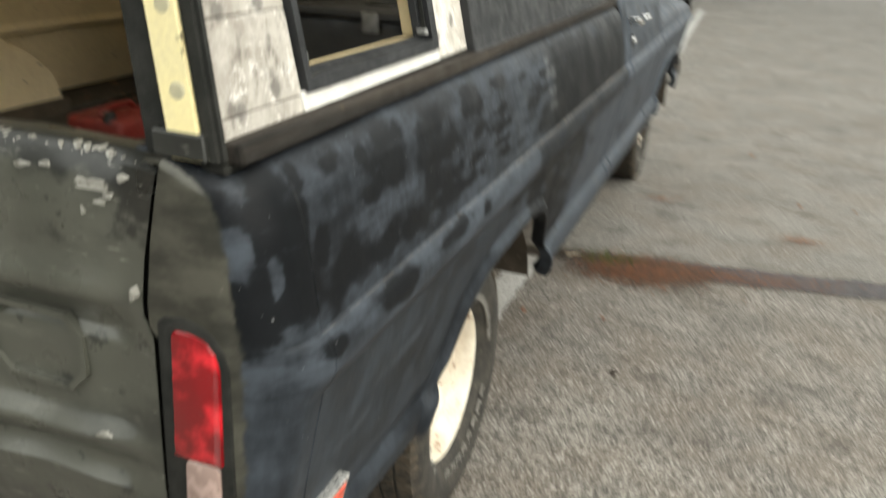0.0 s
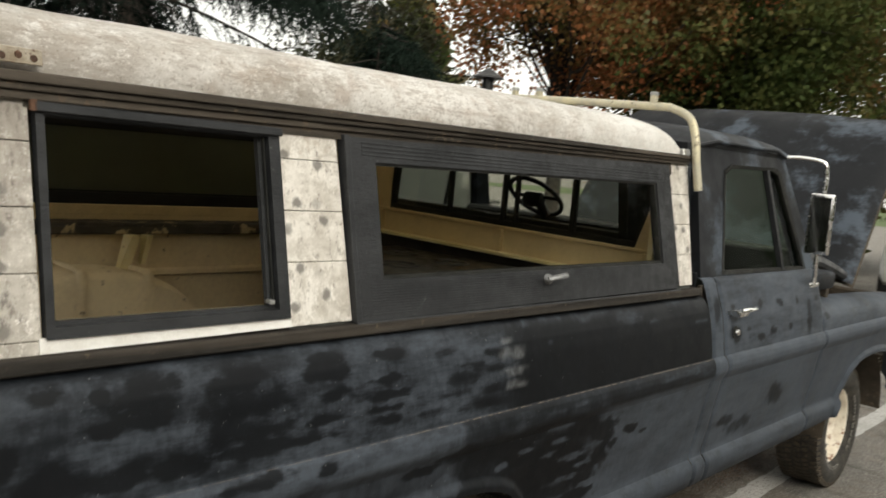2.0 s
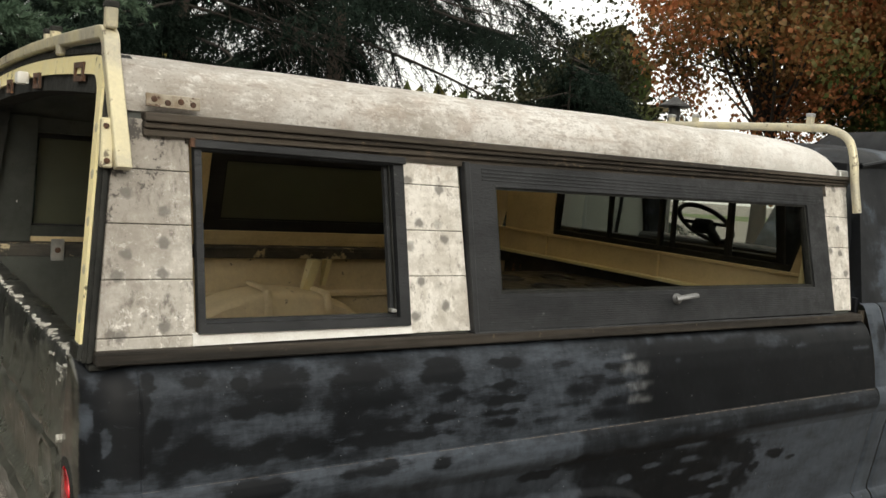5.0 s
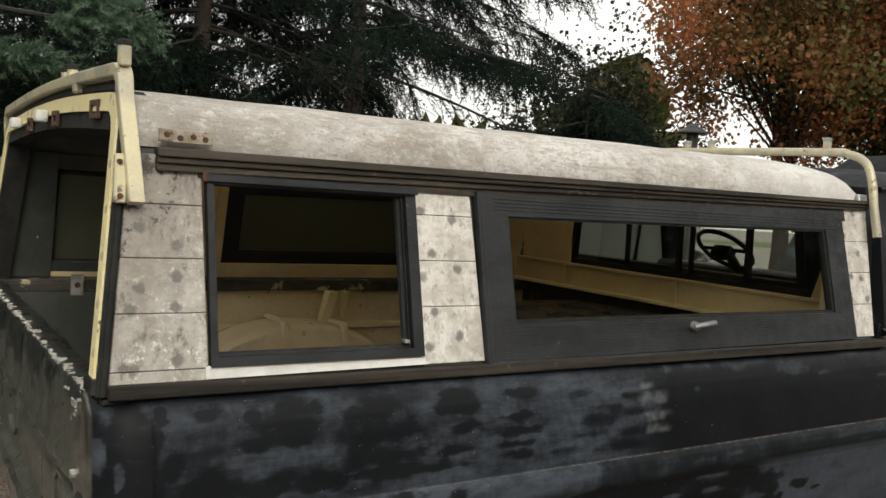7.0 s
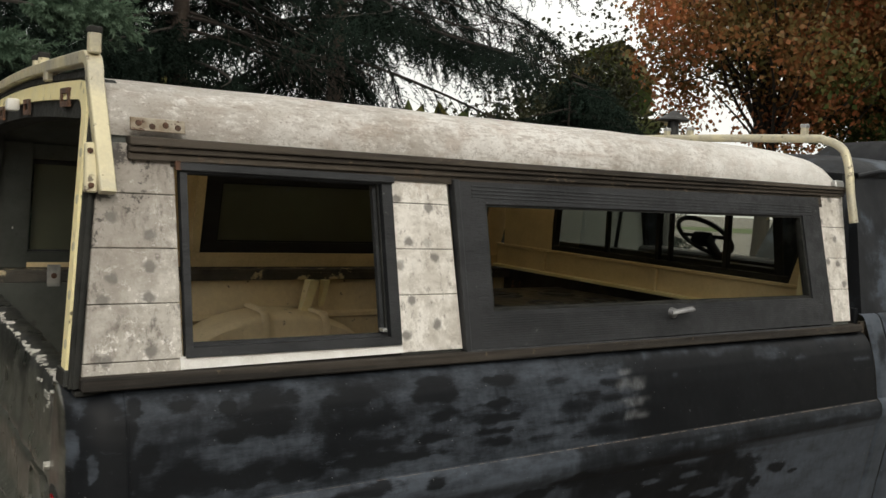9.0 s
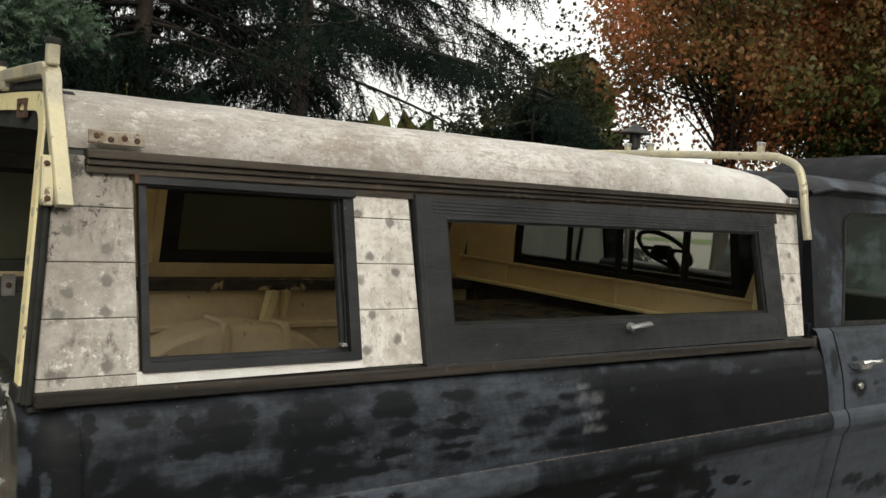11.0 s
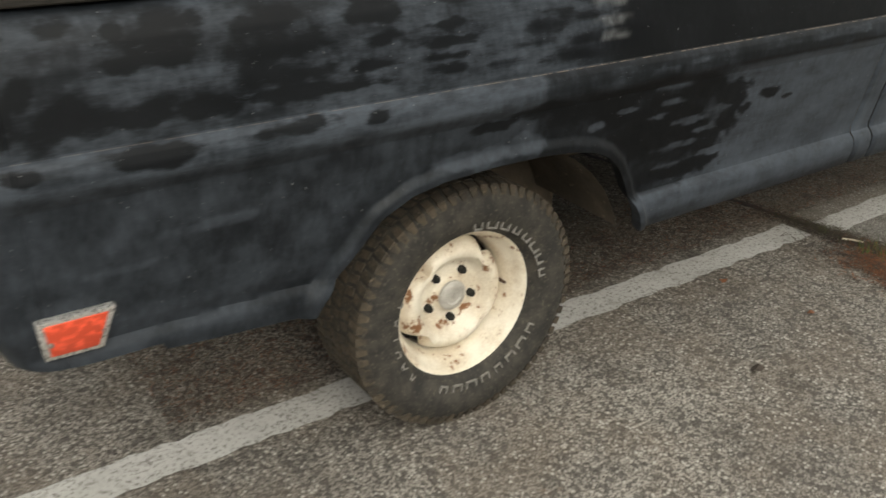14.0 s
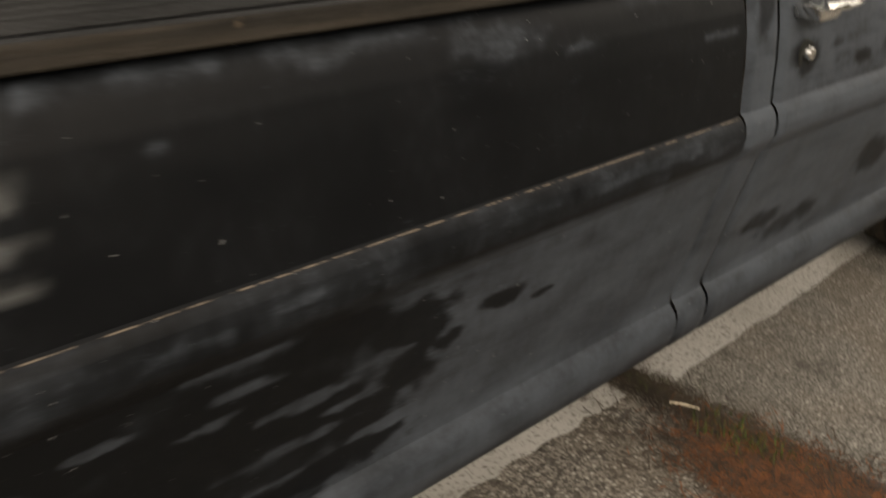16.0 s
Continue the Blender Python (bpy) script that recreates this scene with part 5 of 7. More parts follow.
part("key_lock", join(lathe([(0.0, -0.014), (0.010, -0.013), (0.012, -0.008), (0.012, 0.02)], (2.664, prof(1.0, "cab"), 1.0), 16)), CHROME, door, "chrome key lock", 40)
part("lock_escutcheon", lathe([(0.012, -0.002), (0.024, -0.003), (0.027, 0.004)], (2.664, prof(1.0, "cab"), 0.995), 20), RUBBER, door)

# towing mirror on its bracket
mirror = part("side_mirror", bevelled(hexa([(3.455, -0.015, 1.265), (3.475, -0.015, 1.265), (3.475, 0.088, 1.265), (3.455, 0.088, 1.265), (3.455, -0.015, 1.525), (3.475, -0.015, 1.525), (3.475, 0.088, 1.525), (3.455, 0.088, 1.525)]), 0.009, 3), CHROME, truck, "tall chrome towing mirror on tube bracket", 40)
MIRROR = worn("mirror_face", (0.82, 0.82, 0.80), (0.78, 0.78, 0.76), 4, None, 40, 0.6, 0.04, 1.0, 0.0)
part("mirror_face", block((3.4525, -0.004, 1.28), (3.456, 0.077, 1.51)), MIRROR, mirror, "reflecting mirror glass")
part("upper_arm", tube(curve_through([(3.40, 0.185, 1.665), (3.43, 0.12, 1.668), (3.465, 0.05, 1.655), (3.472, 0.035, 1.60), (3.468, 0.035, 1.52)], 5), 0.009, 10), CHROME, mirror, "", 40)
part("lower_arm", tube(curve_through([(3.468, 0.035, 1.27), (3.475, 0.035, 1.20), (3.51, 0.045, 1.14), (3.53, 0.062, 1.13)], 5), 0.009, 10), CHROME, mirror, "", 40)
part("arm_foot", block((3.47, 0.04, 1.118), (3.57, 0.062, 1.14), 0.006, 2), CHROME, mirror, "", 40)

# engine bay, hood, nose
part("engine_block", join(block((4.05, 0.72, 0.55), (4.75, 1.28, 0.92), 0.03, 2), block((4.2, 0.62, 0.72), (4.68, 0.76, 0.90), 0.02), block((4.2, 1.24, 0.72), (4.68, 1.38, 0.90), 0.02), lathe([(0.0, 1.02), (0.17, 1.015), (0.18, 0.95), (0.16, 0.93)], (4.42, 1.0, 0.0), 32, "z")), UNDER, truck, "grimy engine under the open hood", 40)
part("radiator_support", block((5.02, 0.2, 0.45), (5.08, 1.9, 0.99), 0.01), UNDER, truck)
for y in (0.16, 1.91):
    part("inner_fender", block((3.96, y, 0.62), (5.05, y + 0.03, 1.0)), UNDER, truck)
arch2 = [[(4.42 - 0.47 * math.cos(a), y, 0.36 + 0.40 * math.sin(a)) for y in (0.06, 0.42)] for a in (math.pi * k / 16 for k in range(17))]
part("wheel_arch_liner", surface(arch2), UNDER, truck, "", 40)
part("inner_arch_plate", block((3.94, 0.40, 0.36), (4.92, 0.415, 0.80)), UNDER, truck)
part("grille", join(block((5.14, 0.08, 0.62), (5.18, 2.02, 0.97), 0.01), *[block((5.18, 0.45, 0.68 + 0.045 * k), (5.195, 1.55, 0.70 + 0.045 * k), 0.004) for k in range(6)]), STEEL, truck, "", 30)
for y in (0.27, 1.83):
    part("headlamp", lathe([(0.0, 0.055), (0.06, 0.045), (0.085, 0.02), (0.095, 0.0)], (5.18, y, 0.83), 28, "x"), CHROME, truck, "", 40)
part("front_bumper", surface([[(x + dx, y, z) for x, z in ((5.30, 0.50), (5.335, 0.505), (5.345, 0.56), (5.335, 0.615), (5.30, 0.62), (5.29, 0.56), (5.30, 0.50))] for y, dx in ((0.02, -0.16), (0.03, -0.09), (0.06, -0.03), (0.14, 0.0), (1.05, 0.03), (1.96, 0.0), (2.04, -0.03), (2.08, -0.16))]), CHROME, truck, "chrome front bumper", 40, tilt=False)
hood_rows = []
A, L = radians(51), 1.20
for k in range(17):
    s = k / 16
    row = []
    for j in range(33):
        y = 0.165 + 1.86 * j / 32
        crown = 0.03 * (1 - ((y - 1.05) / 0.885) ** 2) + 0.012 * smooth01(0.55, 0.60, y) * (1 - smooth01(1.50, 1.55, y))
        along = s * L
        bend = 0.035 * math.sin(s * math.pi) + (-0.05 * max(0.0, (s - 0.85) / 0.15) ** 2)
        edge_roll = -0.03 * (max(0.0, (0.03 - (y - 0.165)) / 0.03) ** 2 + max(0.0, (0.03 - (2.025 - y)) / 0.03) ** 2)
        h = crown + bend + edge_roll
        row.append((4.44 + along * math.cos(A) - h * math.sin(A), y, 1.085 + along * math.sin(A) + h * math.cos(A)))
    hood_rows.append(row)
hood = part("hood", surface(hood_rows), PRIMER_CAB, truck, "raised hood in black and grey primer", 40)
part("hood_inner_panel", ([(v[0] + 0.035 * math.sin(A), v[1], v[2] - 0.035 * math.cos(A)) for row in hood_rows for v in row], surface(hood_rows)[1]), UNDER, hood)
for y in (0.22, 1.86):
    part("hood_hinge", join(tube(curve_through([(3.86, y, 1.13), (3.95, y, 1.20), (4.18, y, 1.17), (4.50, y, 1.10)], 5), [0.03] * 15 + [0.022], 8), block((3.86, y - 0.03, 1.04), (4.06, y + 0.03, 1.14), 0.01)), DARKPLASTIC, hood, "black hood hinge", 40)

# ---- canopy over the bed ----
canopy = thing("truck_canopy", (1.25, 1.05, 1.145), "weathered white camper canopy with dark trim on the truck bed", "camper canopy")


def ys(z):
    return 0.081 + (z - 1.164) * 0.222


def side_slab(x0, x1, z0, z1, t0, t1, slant0=0.0, slant1=0.0, edge=0.0):
    """A slab in the leaning side wall; t0, t1: its outer and inner depth; slants: how its ends lean forward with height."""
    def at(x, z, t, s):
        return (x + s * (z - 1.164), ys(z) + t, z)

    g = hexa([at(x0, z0, t0, slant0), at(x1, z0, t0, slant1), at(x1, z0, t1, slant1), at(x0, z0, t1, slant0), at(x0, z1, t0, slant0), at(x1, z1, t0, slant1), at(x1, z1, t1, slant1), at(x0, z1, t1, slant0)])
    return bevelled(g, edge) if edge else g


def window_loop(x0, x1, z0, z1, t, rise=0.0):
    return [(x0, ys(z0) + t, z0), (x1, ys(z0 + rise * 0.2) + t, z0 + rise * 0.2), (x1, ys(z1 + rise) + t, z1 + rise), (x0, ys(z1) + t, z1)]


GUT_TOP = lambda x: 1.592 + 0.008 * x  # noqa: E731
GUT_LOW = lambda x: 1.547 + 0.013 * x  # noqa: E731


def canopy_side(m, near):
    wall = part("side_wall", m(join(side_slab(0.034, 0.205, 1.162, 1.57, 0.006, 0.026, 0.09), side_slab(0.690, 0.846, 1.162, 1.57, 0.006, 0.026), side_slab(2.280, 2.408, 1.162, 1.57, 0.006, 0.026, 0.115, 0.10), side_slab(0.06, 2.43, 1.545, 1.62, 0.006, 0.026))), GREYLINER if near else LINER, canopy, "canopy side wall clad in stained white siding")
    if near:
        for x0, x1, zs, s0, s1 in (
            (0.032, 0.211, (1.162, 1.184, 1.286, 1.386, 1.486, 1.58), 0.096, -0.01),
            (0.685, 0.851, (1.167, 1.290, 1.390, 1.491, 1.566), 0.0, -0.03),
            (2.276, 2.414, (1.172, 1.275, 1.375, 1.475, 1.580), 0.115, 0.115),
        ):
            for z0, z1 in zip(zs, zs[1:]):
                part("siding_strip", m(side_slab(x0, x1, z0 + 0.0007, z1 - 0.0007, 0.0, 0.012, s0, s1, 0.0016)), SIDING, wall)
        part("base_board", m(side_slab(0.028, 2.445, 1.140, 1.163, -0.021, 0.03, 0, 0, 0.003)), BASEWOOD, canopy, "weathered dark wooden base board")
        # black strip under the base board, standing in for the overhang's shadow line
        part("base_gap_shade", m(side_slab(0.02, 2.45, 1.130, 1.140, -0.001, 0.03, 0, 0, 0.002)), RUBBER, canopy)
        part("white_ledge", m(hexa([(0.205, ys(1.166) - 0.004, 1.165), (0.69, ys(1.166) - 0.004, 1.169), (0.69, ys(1.17) + 0.012, 1.169), (0.205, ys(1.17) + 0.012, 1.165), (0.205, ys(1.18) - 0.001, 1.188), (0.69, ys(1.18) - 0.001, 1.185), (0.69, ys(1.18) + 0.012, 1.185), (0.205, ys(1.18) + 0.012, 1.188)])), WHITELEDGE, canopy, "bright white ledge under the rear window")
        part("header_board", m(side_slab(0.20, 2.33, 1.540, 1.590, -0.004, 0.006)), DARKWOOD, canopy)
        steps = ((0.0, 0.34, -0.012), (0.34, 0.62, -0.020), (0.62, 1.0, -0.028))
        for a, b, t in steps:
            def gut(x, q, tt):
                z = GUT_LOW(x) + (GUT_TOP(x) - GUT_LOW(x)) * q
                return (x, ys(z) + tt, z)

            xa, xb = 0.12, 2.455
            part("gutter_slat", m(bevelled(hexa([gut(xa, a, t), gut(xb, a, t), gut(xb, a, 0.01), gut(xa, a, 0.01), gut(xa, b, t), gut(xb, b, t), gut(xb, b, 0.01), gut(xa, b, 0.01)]), 0.002)), DARKWOOD, canopy)
    else:
        for g in (side_slab(0.034, 0.211, 1.162, 1.58, 0.0, 0.005, 0.09), side_slab(0.685, 0.851, 1.167, 1.57, 0.0, 0.005), side_slab(2.275, 2.414, 1.167, 1.57, 0.0, 0.005, 0.10, 0.10)):
            part("outer_cladding", m(g), SIDING, canopy)
        part("base_board", m(side_slab(0.028, 2.412, 1.139, 1.163, -0.014, 0.03)), DARKWOOD, canopy)
    # rear side window, open
    w1 = part("side_window", m(frame_of(window_loop(0.215, 0.686, 1.1865, 1.548, -0.008), window_loop(0.229, 0.660, 1.204, 1.530, -0.008), (0, 0.018, 0))), BLACKFRAME, canopy, "black framed side window standing open, no pane" if near else "black framed side window")
    part("inner_track", m(frame_of(window_loop(0.226, 0.663, 1.200, 1.536, 0.008), window_loop(0.233, 0.644, 1.210, 1.526, 0.008), (0, 0.012, 0))), BLACKFRAME, w1)
    if near:
        part("track_strip", m(side_slab(0.651, 0.6535, 1.212, 1.53, -0.002, 0.006, 0, 0, 0.0008)), RUBBER, w1)
        part("corner_clip", m(side_slab(0.640, 0.653, 1.214, 1.222, -0.006, 0.012, 0, 0, 0.002)), STEEL, w1, "pale corner clip")
        part("top_strip", m(side_slab(0.210, 0.690, 1.534, 1.550, -0.016, 0.01, 0, 0, 0.002)), BLACKFRAME, w1)
    # large awning window
    w2 = part("awning_window", m(frame_of(window_loop(0.866, 2.300, 1.166, 1.548, -0.012, 0.022), window_loop(0.938, 2.204, 1.250, 1.498, -0.012, 0.010), (0, 0.035, 0))), BLACKFRAME, canopy, "wide black awning window with fluted frame and glass pane")
    part("inner_bead", m(frame_of(window_loop(0.932, 2.210, 1.244, 1.504, -0.006, 0.010), window_loop(0.946, 2.196, 1.257, 1.491, -0.006, 0.010), (0, 0.02, 0))), RUBBER, w2)
    if near:
        flutes = [side_slab(0.90, 2.255, 1.178 + 0.0056 * k, 1.1806 + 0.0056 * k, -0.0126, -0.008, 0, 0, 0.0004) for k in range(12)]
        flutes += [side_slab(0.90, 2.255, 1.507 + 0.0085 * k + 0.004, 1.511 + 0.0085 * k + 0.004, -0.0133, -0.008, 0, 0, 0.0008) for k in range(4)]
        for fl in flutes:
            part("flute", m(fl), BLACKFRAME, w2)
        part("outer_channel", m(join(side_slab(0.851, 0.866, 1.150, 1.552, -0.016, 0.012, 0, 0, 0.002), side_slab(0.851, 2.30, 1.152, 1.166, -0.018, 0.012, 0, 0, 0.002))), BLACKFRAME, w2)
        latch = part("latch", m(tube(curve_through([(1.53, ys(1.235) - 0.03, 1.231), (1.55, ys(1.235) - 0.04, 1.236), (1.58, ys(1.235) - 0.04, 1.239), (1.608, ys(1.235) - 0.034, 1.240)], 5), 0.0085, 10, 0.55)), ZINC, w2, "small dull metal latch handle", 40)
        part("latch_base", m(lathe([(0.0, -0.026), (0.011, -0.024), (0.014, -0.020), (0.015, -0.01)], (1.545, ys(1.225), 1.228), 18)), ZINC, latch, "", 40)
    part("pane", m(([(0.934, ys(1.246) + 0.004, 1.246), (2.208, ys(1.246) + 0.004, 1.246), (2.208, ys(1.508) + 0.004, 1.508), (0.934, ys(1.498) + 0.004, 1.498)], [(0, 1, 2, 3)])), CLEAN if near else DIRTYPANE, w2, "glass pane" if near else "dull dirty glass pane")
    if not near:
        part("pane", m(([(0.24, ys(1.21) + 0.004, 1.21), (0.655, ys(1.21) + 0.004, 1.21), (0.655, ys(1.535) + 0.004, 1.535), (0.24, ys(1.535) + 0.004, 1.535)], [(0, 1, 2, 3)])), DIRTYPANE, w1, "dull dirty glass pane")
    if not near:
        part("rear_lining", m(side_slab(0.06, 0.225, 1.146, 1.60, 0.046, 0.052, 0.05, 0)), GREYLINER, canopy, "grey-green lining board")
        part("lower_sill", m(side_slab(0.225, 2.40, 1.146, 1.165, 0.028, 0.045)), LINER, canopy)
    # inner trim of the wall
    for sill_a, sill_b, board in ((0.06, 0.664, GREYLINER), (0.666, 2.42, LINER)):
        part("inner_sill", m(side_slab(sill_a, sill_b, 1.165, 1.205, 0.03, 0.045, 0, 0, 0.002)), LINER if near else board, canopy)
        part("inner_header", m(side_slab(sill_a, sill_b, 1.545, 1.60, 0.027, 0.04, 0, 0, 0.002)), LINER if near else board, canopy)
    part("inner_post", m(join(side_slab(0.665, 0.70, 1.205, 1.545, 0.027, 0.05, 0, 0, 0.003), side_slab(0.83, 0.865, 1.205, 1.545, 0.027, 0.05, 0, 0, 0.003), side_slab(0.70, 0.83, 1.205, 1.545, 0.026, 0.032))), LINER, canopy, "cream inner window post")


canopy_side(lambda g: g, True)
canopy_side(mirrored, False)

# roof skin: rolled shoulders, flat middle, front edge turned down
SHOULDER = [(0.176, 1.595), (0.176, 1.612), (0.180, 1.635), (0.190, 1.658), (0.208, 1.678), (0.235, 1.694), (0.28, 1.705), (0.36, 1.716), (0.50, 1.729), (0.72, 1.745), (1.05, 1.752)]
ROOF_HALF = SHOULDER + [(2.1 - y, z) for y, z in SHOULDER[-2::-1]]


def roof_row(x, drop, thick=0.0):
    out = []
    for y, z in ROOF_HALF:
        zz = GUT_TOP(x) - 0.002 + (z - 1.595) * (1 - drop)
        yy = y + (0.09 * drop if y < 1.05 else -0.09 * drop) * min(1.0, (z - 1.595) / 0.05)
        wave = 0.0015 * math.sin(7 * x + 9 * y) + 0.001 * math.sin(19 * x - 5 * y)
        out.append((x + 0.03 * drop * abs(y - 1.05), yy + (thick if y < 1.05 else -thick), zz - thick + wave))
    return out


roof_xs = [(0.075, 0.04), (0.085, 0.0)] + [(x, 0.0) for x in np.linspace(0.12, 2.15, 40)] + [(2.22, 0.01), (2.28, 0.04), (2.33, 0.09), (2.38, 0.17), (2.42, 0.27), (2.445, 0.38), (2.455, 0.50)]
part("roof_skin", surface([roof_row(x, d) for x, d in roof_xs]), ROOFSKIN, canopy, "stained white rounded roof skin", 50)
part("ceiling_lining", surface([roof_row(x, d, 0.022) for x, d in roof_xs if 0.08 < x < 2.42]), CEILING, canopy, "", 50)

part("rear_ceiling_panel", surface([roof_row(x, 0.0, 0.030) for x in np.linspace(0.09, 0.42, 8)]), GREYLINER, canopy, "grey-green ceiling panel at the rear", 50)
# front wall of the canopy with sliding window
fw = part("front_wall", join(block((2.394, 0.13, 1.150), (2.410, 1.97, 1.262), 0.003), block((2.384, 0.14, 1.255), (2.409, 1.96, 1.268), 0.002), block((2.394, 0.20, 1.50), (2.410, 1.90, 1.60), 0.003), hexa([(2.388, 0.14, 1.26), (2.410, 0.14, 1.26), (2.410, 0.306, 1.26), (2.388, 0.306, 1.26), (2.388, 0.19, 1.52), (2.410, 0.19, 1.52), (2.410, 0.224, 1.52), (2.388, 0.224, 1.52)]), block((2.394, 1.56, 1.26), (2.410, 1.915, 1.52), 0.003)), LINER, canopy, "cream front wall of the canopy")
for y in (0.24, 0.90, 1.585):
    part("stiffener", block((2.380, y, 1.155), (2.397, y + 0.03, 1.255), 0.003), LINER, fw)
part("cross_rail", block((2.365, 0.14, 1.150), (2.396, 1.96, 1.165), 0.003), CREAM, fw)
fwin = part("front_window", frame_of([(2.40, 0.300, 1.268), (2.40, 1.57, 1.268), (2.40, 1.55, 1.515), (2.40, 0.218, 1.515)], [(2.40, 0.318, 1.29), (2.40, 1.545, 1.29), (2.40, 1.53, 1.498), (2.40, 0.246, 1.498)], (0.03, 0, 0)), RUBBER, canopy, "black framed sliding front window")
for y, w in ((0.578, 0.022), (0.853, 0.014), (0.914, 0.020), (1.205, 0.016)):
    part("mullion", block((2.403, y, 1.28), (2.425, y + w, 1.505), 0.002), RUBBER, fwin)
part("pane", ([(2.417, 0.31, 1.285), (2.417, 1.55, 1.285), (2.417, 1.53, 1.50), (2.417, 0.238, 1.50)], [(0, 1, 2, 3)]), CLEAN, fwin, "glass pane")
# cream uprights just inside the large window's front end
part("corner_brace", hexa([(2.20, 0.13, 1.17), (2.24, 0.13, 1.17), (2.24, 0.15, 1.17), (2.20, 0.15, 1.17), (2.345, 0.21, 1.46), (2.365, 0.21, 1.46), (2.365, 0.23, 1.46), (2.345, 0.23, 1.46)]), CREAM, canopy, "cream corner brace")


def rear_loop(d):
    """The rear opening's rim, drawn in by d: up the near side, round the corners, down the far side."""
    pts, r = [], max(0.02, 0.115 - d)
    z0, z1 = 1.145 + 0.0 * d, 1.715 - d
    y_at = lambda z: 0.078 + d + (z - 1.164) * 0.215  # noqa: E731
    pts.append((y_at(z0), z0))
    for k in range(1, 8):
        z = z0 + (z1 - r - z0) * k / 8
        pts.append((y_at(z), z))
    cy, cz = y_at(z1 - r) + r, z1 - r
    for k in range(9):
        a = math.pi - (math.pi / 2) * k / 8
        pts.append((cy + r * math.cos(a), cz + r * math.sin(a)))
    for k in range(1, 8):
        y = cy + (1.05 - cy) * k / 8
        pts.append((y, z1 + 0.022 * math.sin((y - cy) / (1.05 - cy) * math.pi / 2)))
    pts.append((1.05, z1 + 0.022))
    return pts + [(2.1 - y, z) for y, z in pts[-2::-1]]


def rear_x(z):
    return 0.011 + (z - 1.16) * 0.095


def rear_band(d0, d1, x_out, x_in):
    """A band between two insets of the rim, with depth."""
    a, b = rear_loop(d0), rear_loop(d1)
    rows = []
    for (y0, z0), (y1, z1) in zip(a, b):
        rows.append([(rear_x(z0) + x_in, y0, z0), (rear_x(z0) + x_out, y0, z0), (rear_x(z1) + x_out, y1, z1), (rear_x(z1) + x_in, y1, z1)])
    return surface(rows, True)


rear = part("rear_frame", rear_band(0.002, 0.014, 0.0, 0.017), RUBBER, canopy, "perished black rubber rear frame", 30)
part("side_flange", rear_band(-0.003, 0.004, 0.006, 0.013), RUBBER, rear, "", 30)
part("inner_return", rear_band(0.012, 0.020, 0.004, 0.055), RUBBER, rear, "", 30)
part("cream_strip", rear_band(0.019, 0.056, -0.004, 0.03), CREAMWORN, rear, "cream painted rear flange with worn screw marks", 30)
part("inner_rim", rear_band(0.055, 0.092, 0.004, 0.075), RUBBER, rear, "", 30)
part("foot_patch", bevelled(hexa([(0.002, 0.085, 1.146), (0.012, 0.085, 1.146), (0.012, 0.150, 1.146), (0.002, 0.150, 1.146), (0.005, 0.090, 1.174), (0.015, 0.090, 1.174), (0.015, 0.155, 1.174), (0.005, 0.155, 1.174)]), 0.002), OLIVE, rear)
for k in range(5):
    z = 1.215 + 0.085 * k
    yy = 0.078 + 0.034 + (z - 1.164) * 0.215
    part("screw_mark", lathe([(0.0, -0.0012), (0.008, -0.0010), (0.0105, 0.0006)], (rear_x(z) - 0.004, yy, z), 14, "x"), MARK, rear)
top_x = rear_x(1.67)
for y, kind in ((0.36, RUST), (0.84, RUST), (1.28, RUST)):
    part("rusty_catch", frame_of([(top_x - 0.008, y, 1.648), (top_x - 0.008, y + 0.085, 1.650), (top_x - 0.008, y + 0.085, 1.688), (top_x - 0.008, y, 1.686)], [(top_x - 0.008, y + 0.014, 1.659), (top_x - 0.008, y + 0.07, 1.661), (top_x - 0.008, y + 0.07, 1.677), (top_x - 0.008, y + 0.014, 1.675)], (0.006, 0, 0)), kind, rear, "rusty hatch catch")
for y in (0.99, 1.50):
    part("white_stop", block((top_x - 0.035, y, 1.662), (top_x - 0.005, y + 0.045, 1.694), 0.006, 2), WHITELEDGE, rear, "white plastic stop", 30)
plate = part("hinge_plate", side_slab(0.120, 0.222, 1.603, 1.628, -0.030, -0.024, 0, 0, 0.0015), RUSTPLATE, canopy, "old hinge plate with rusty screw holes")
for k, (px, pz) in enumerate(((0.135, 1.617), (0.160, 1.612), (0.185, 1.616), (0.208, 1.613))):
    part("screw_hole", lathe([(0.0, -0.0325), (0.005, -0.0322), (0.0065, -0.029)], (px, ys(pz), pz), 12), RUST, plate)
part("lap_plate", side_slab(2.40, 2.448, 1.608, 1.632, -0.022, -0.006, 0, 0, 0.003), STEEL, canopy, "small grey lap plate")
part("rust_tab", side_slab(0.206, 0.216, 1.534, 1.552, -0.016, -0.006, 0, 0, 0.001), RUST, canopy)


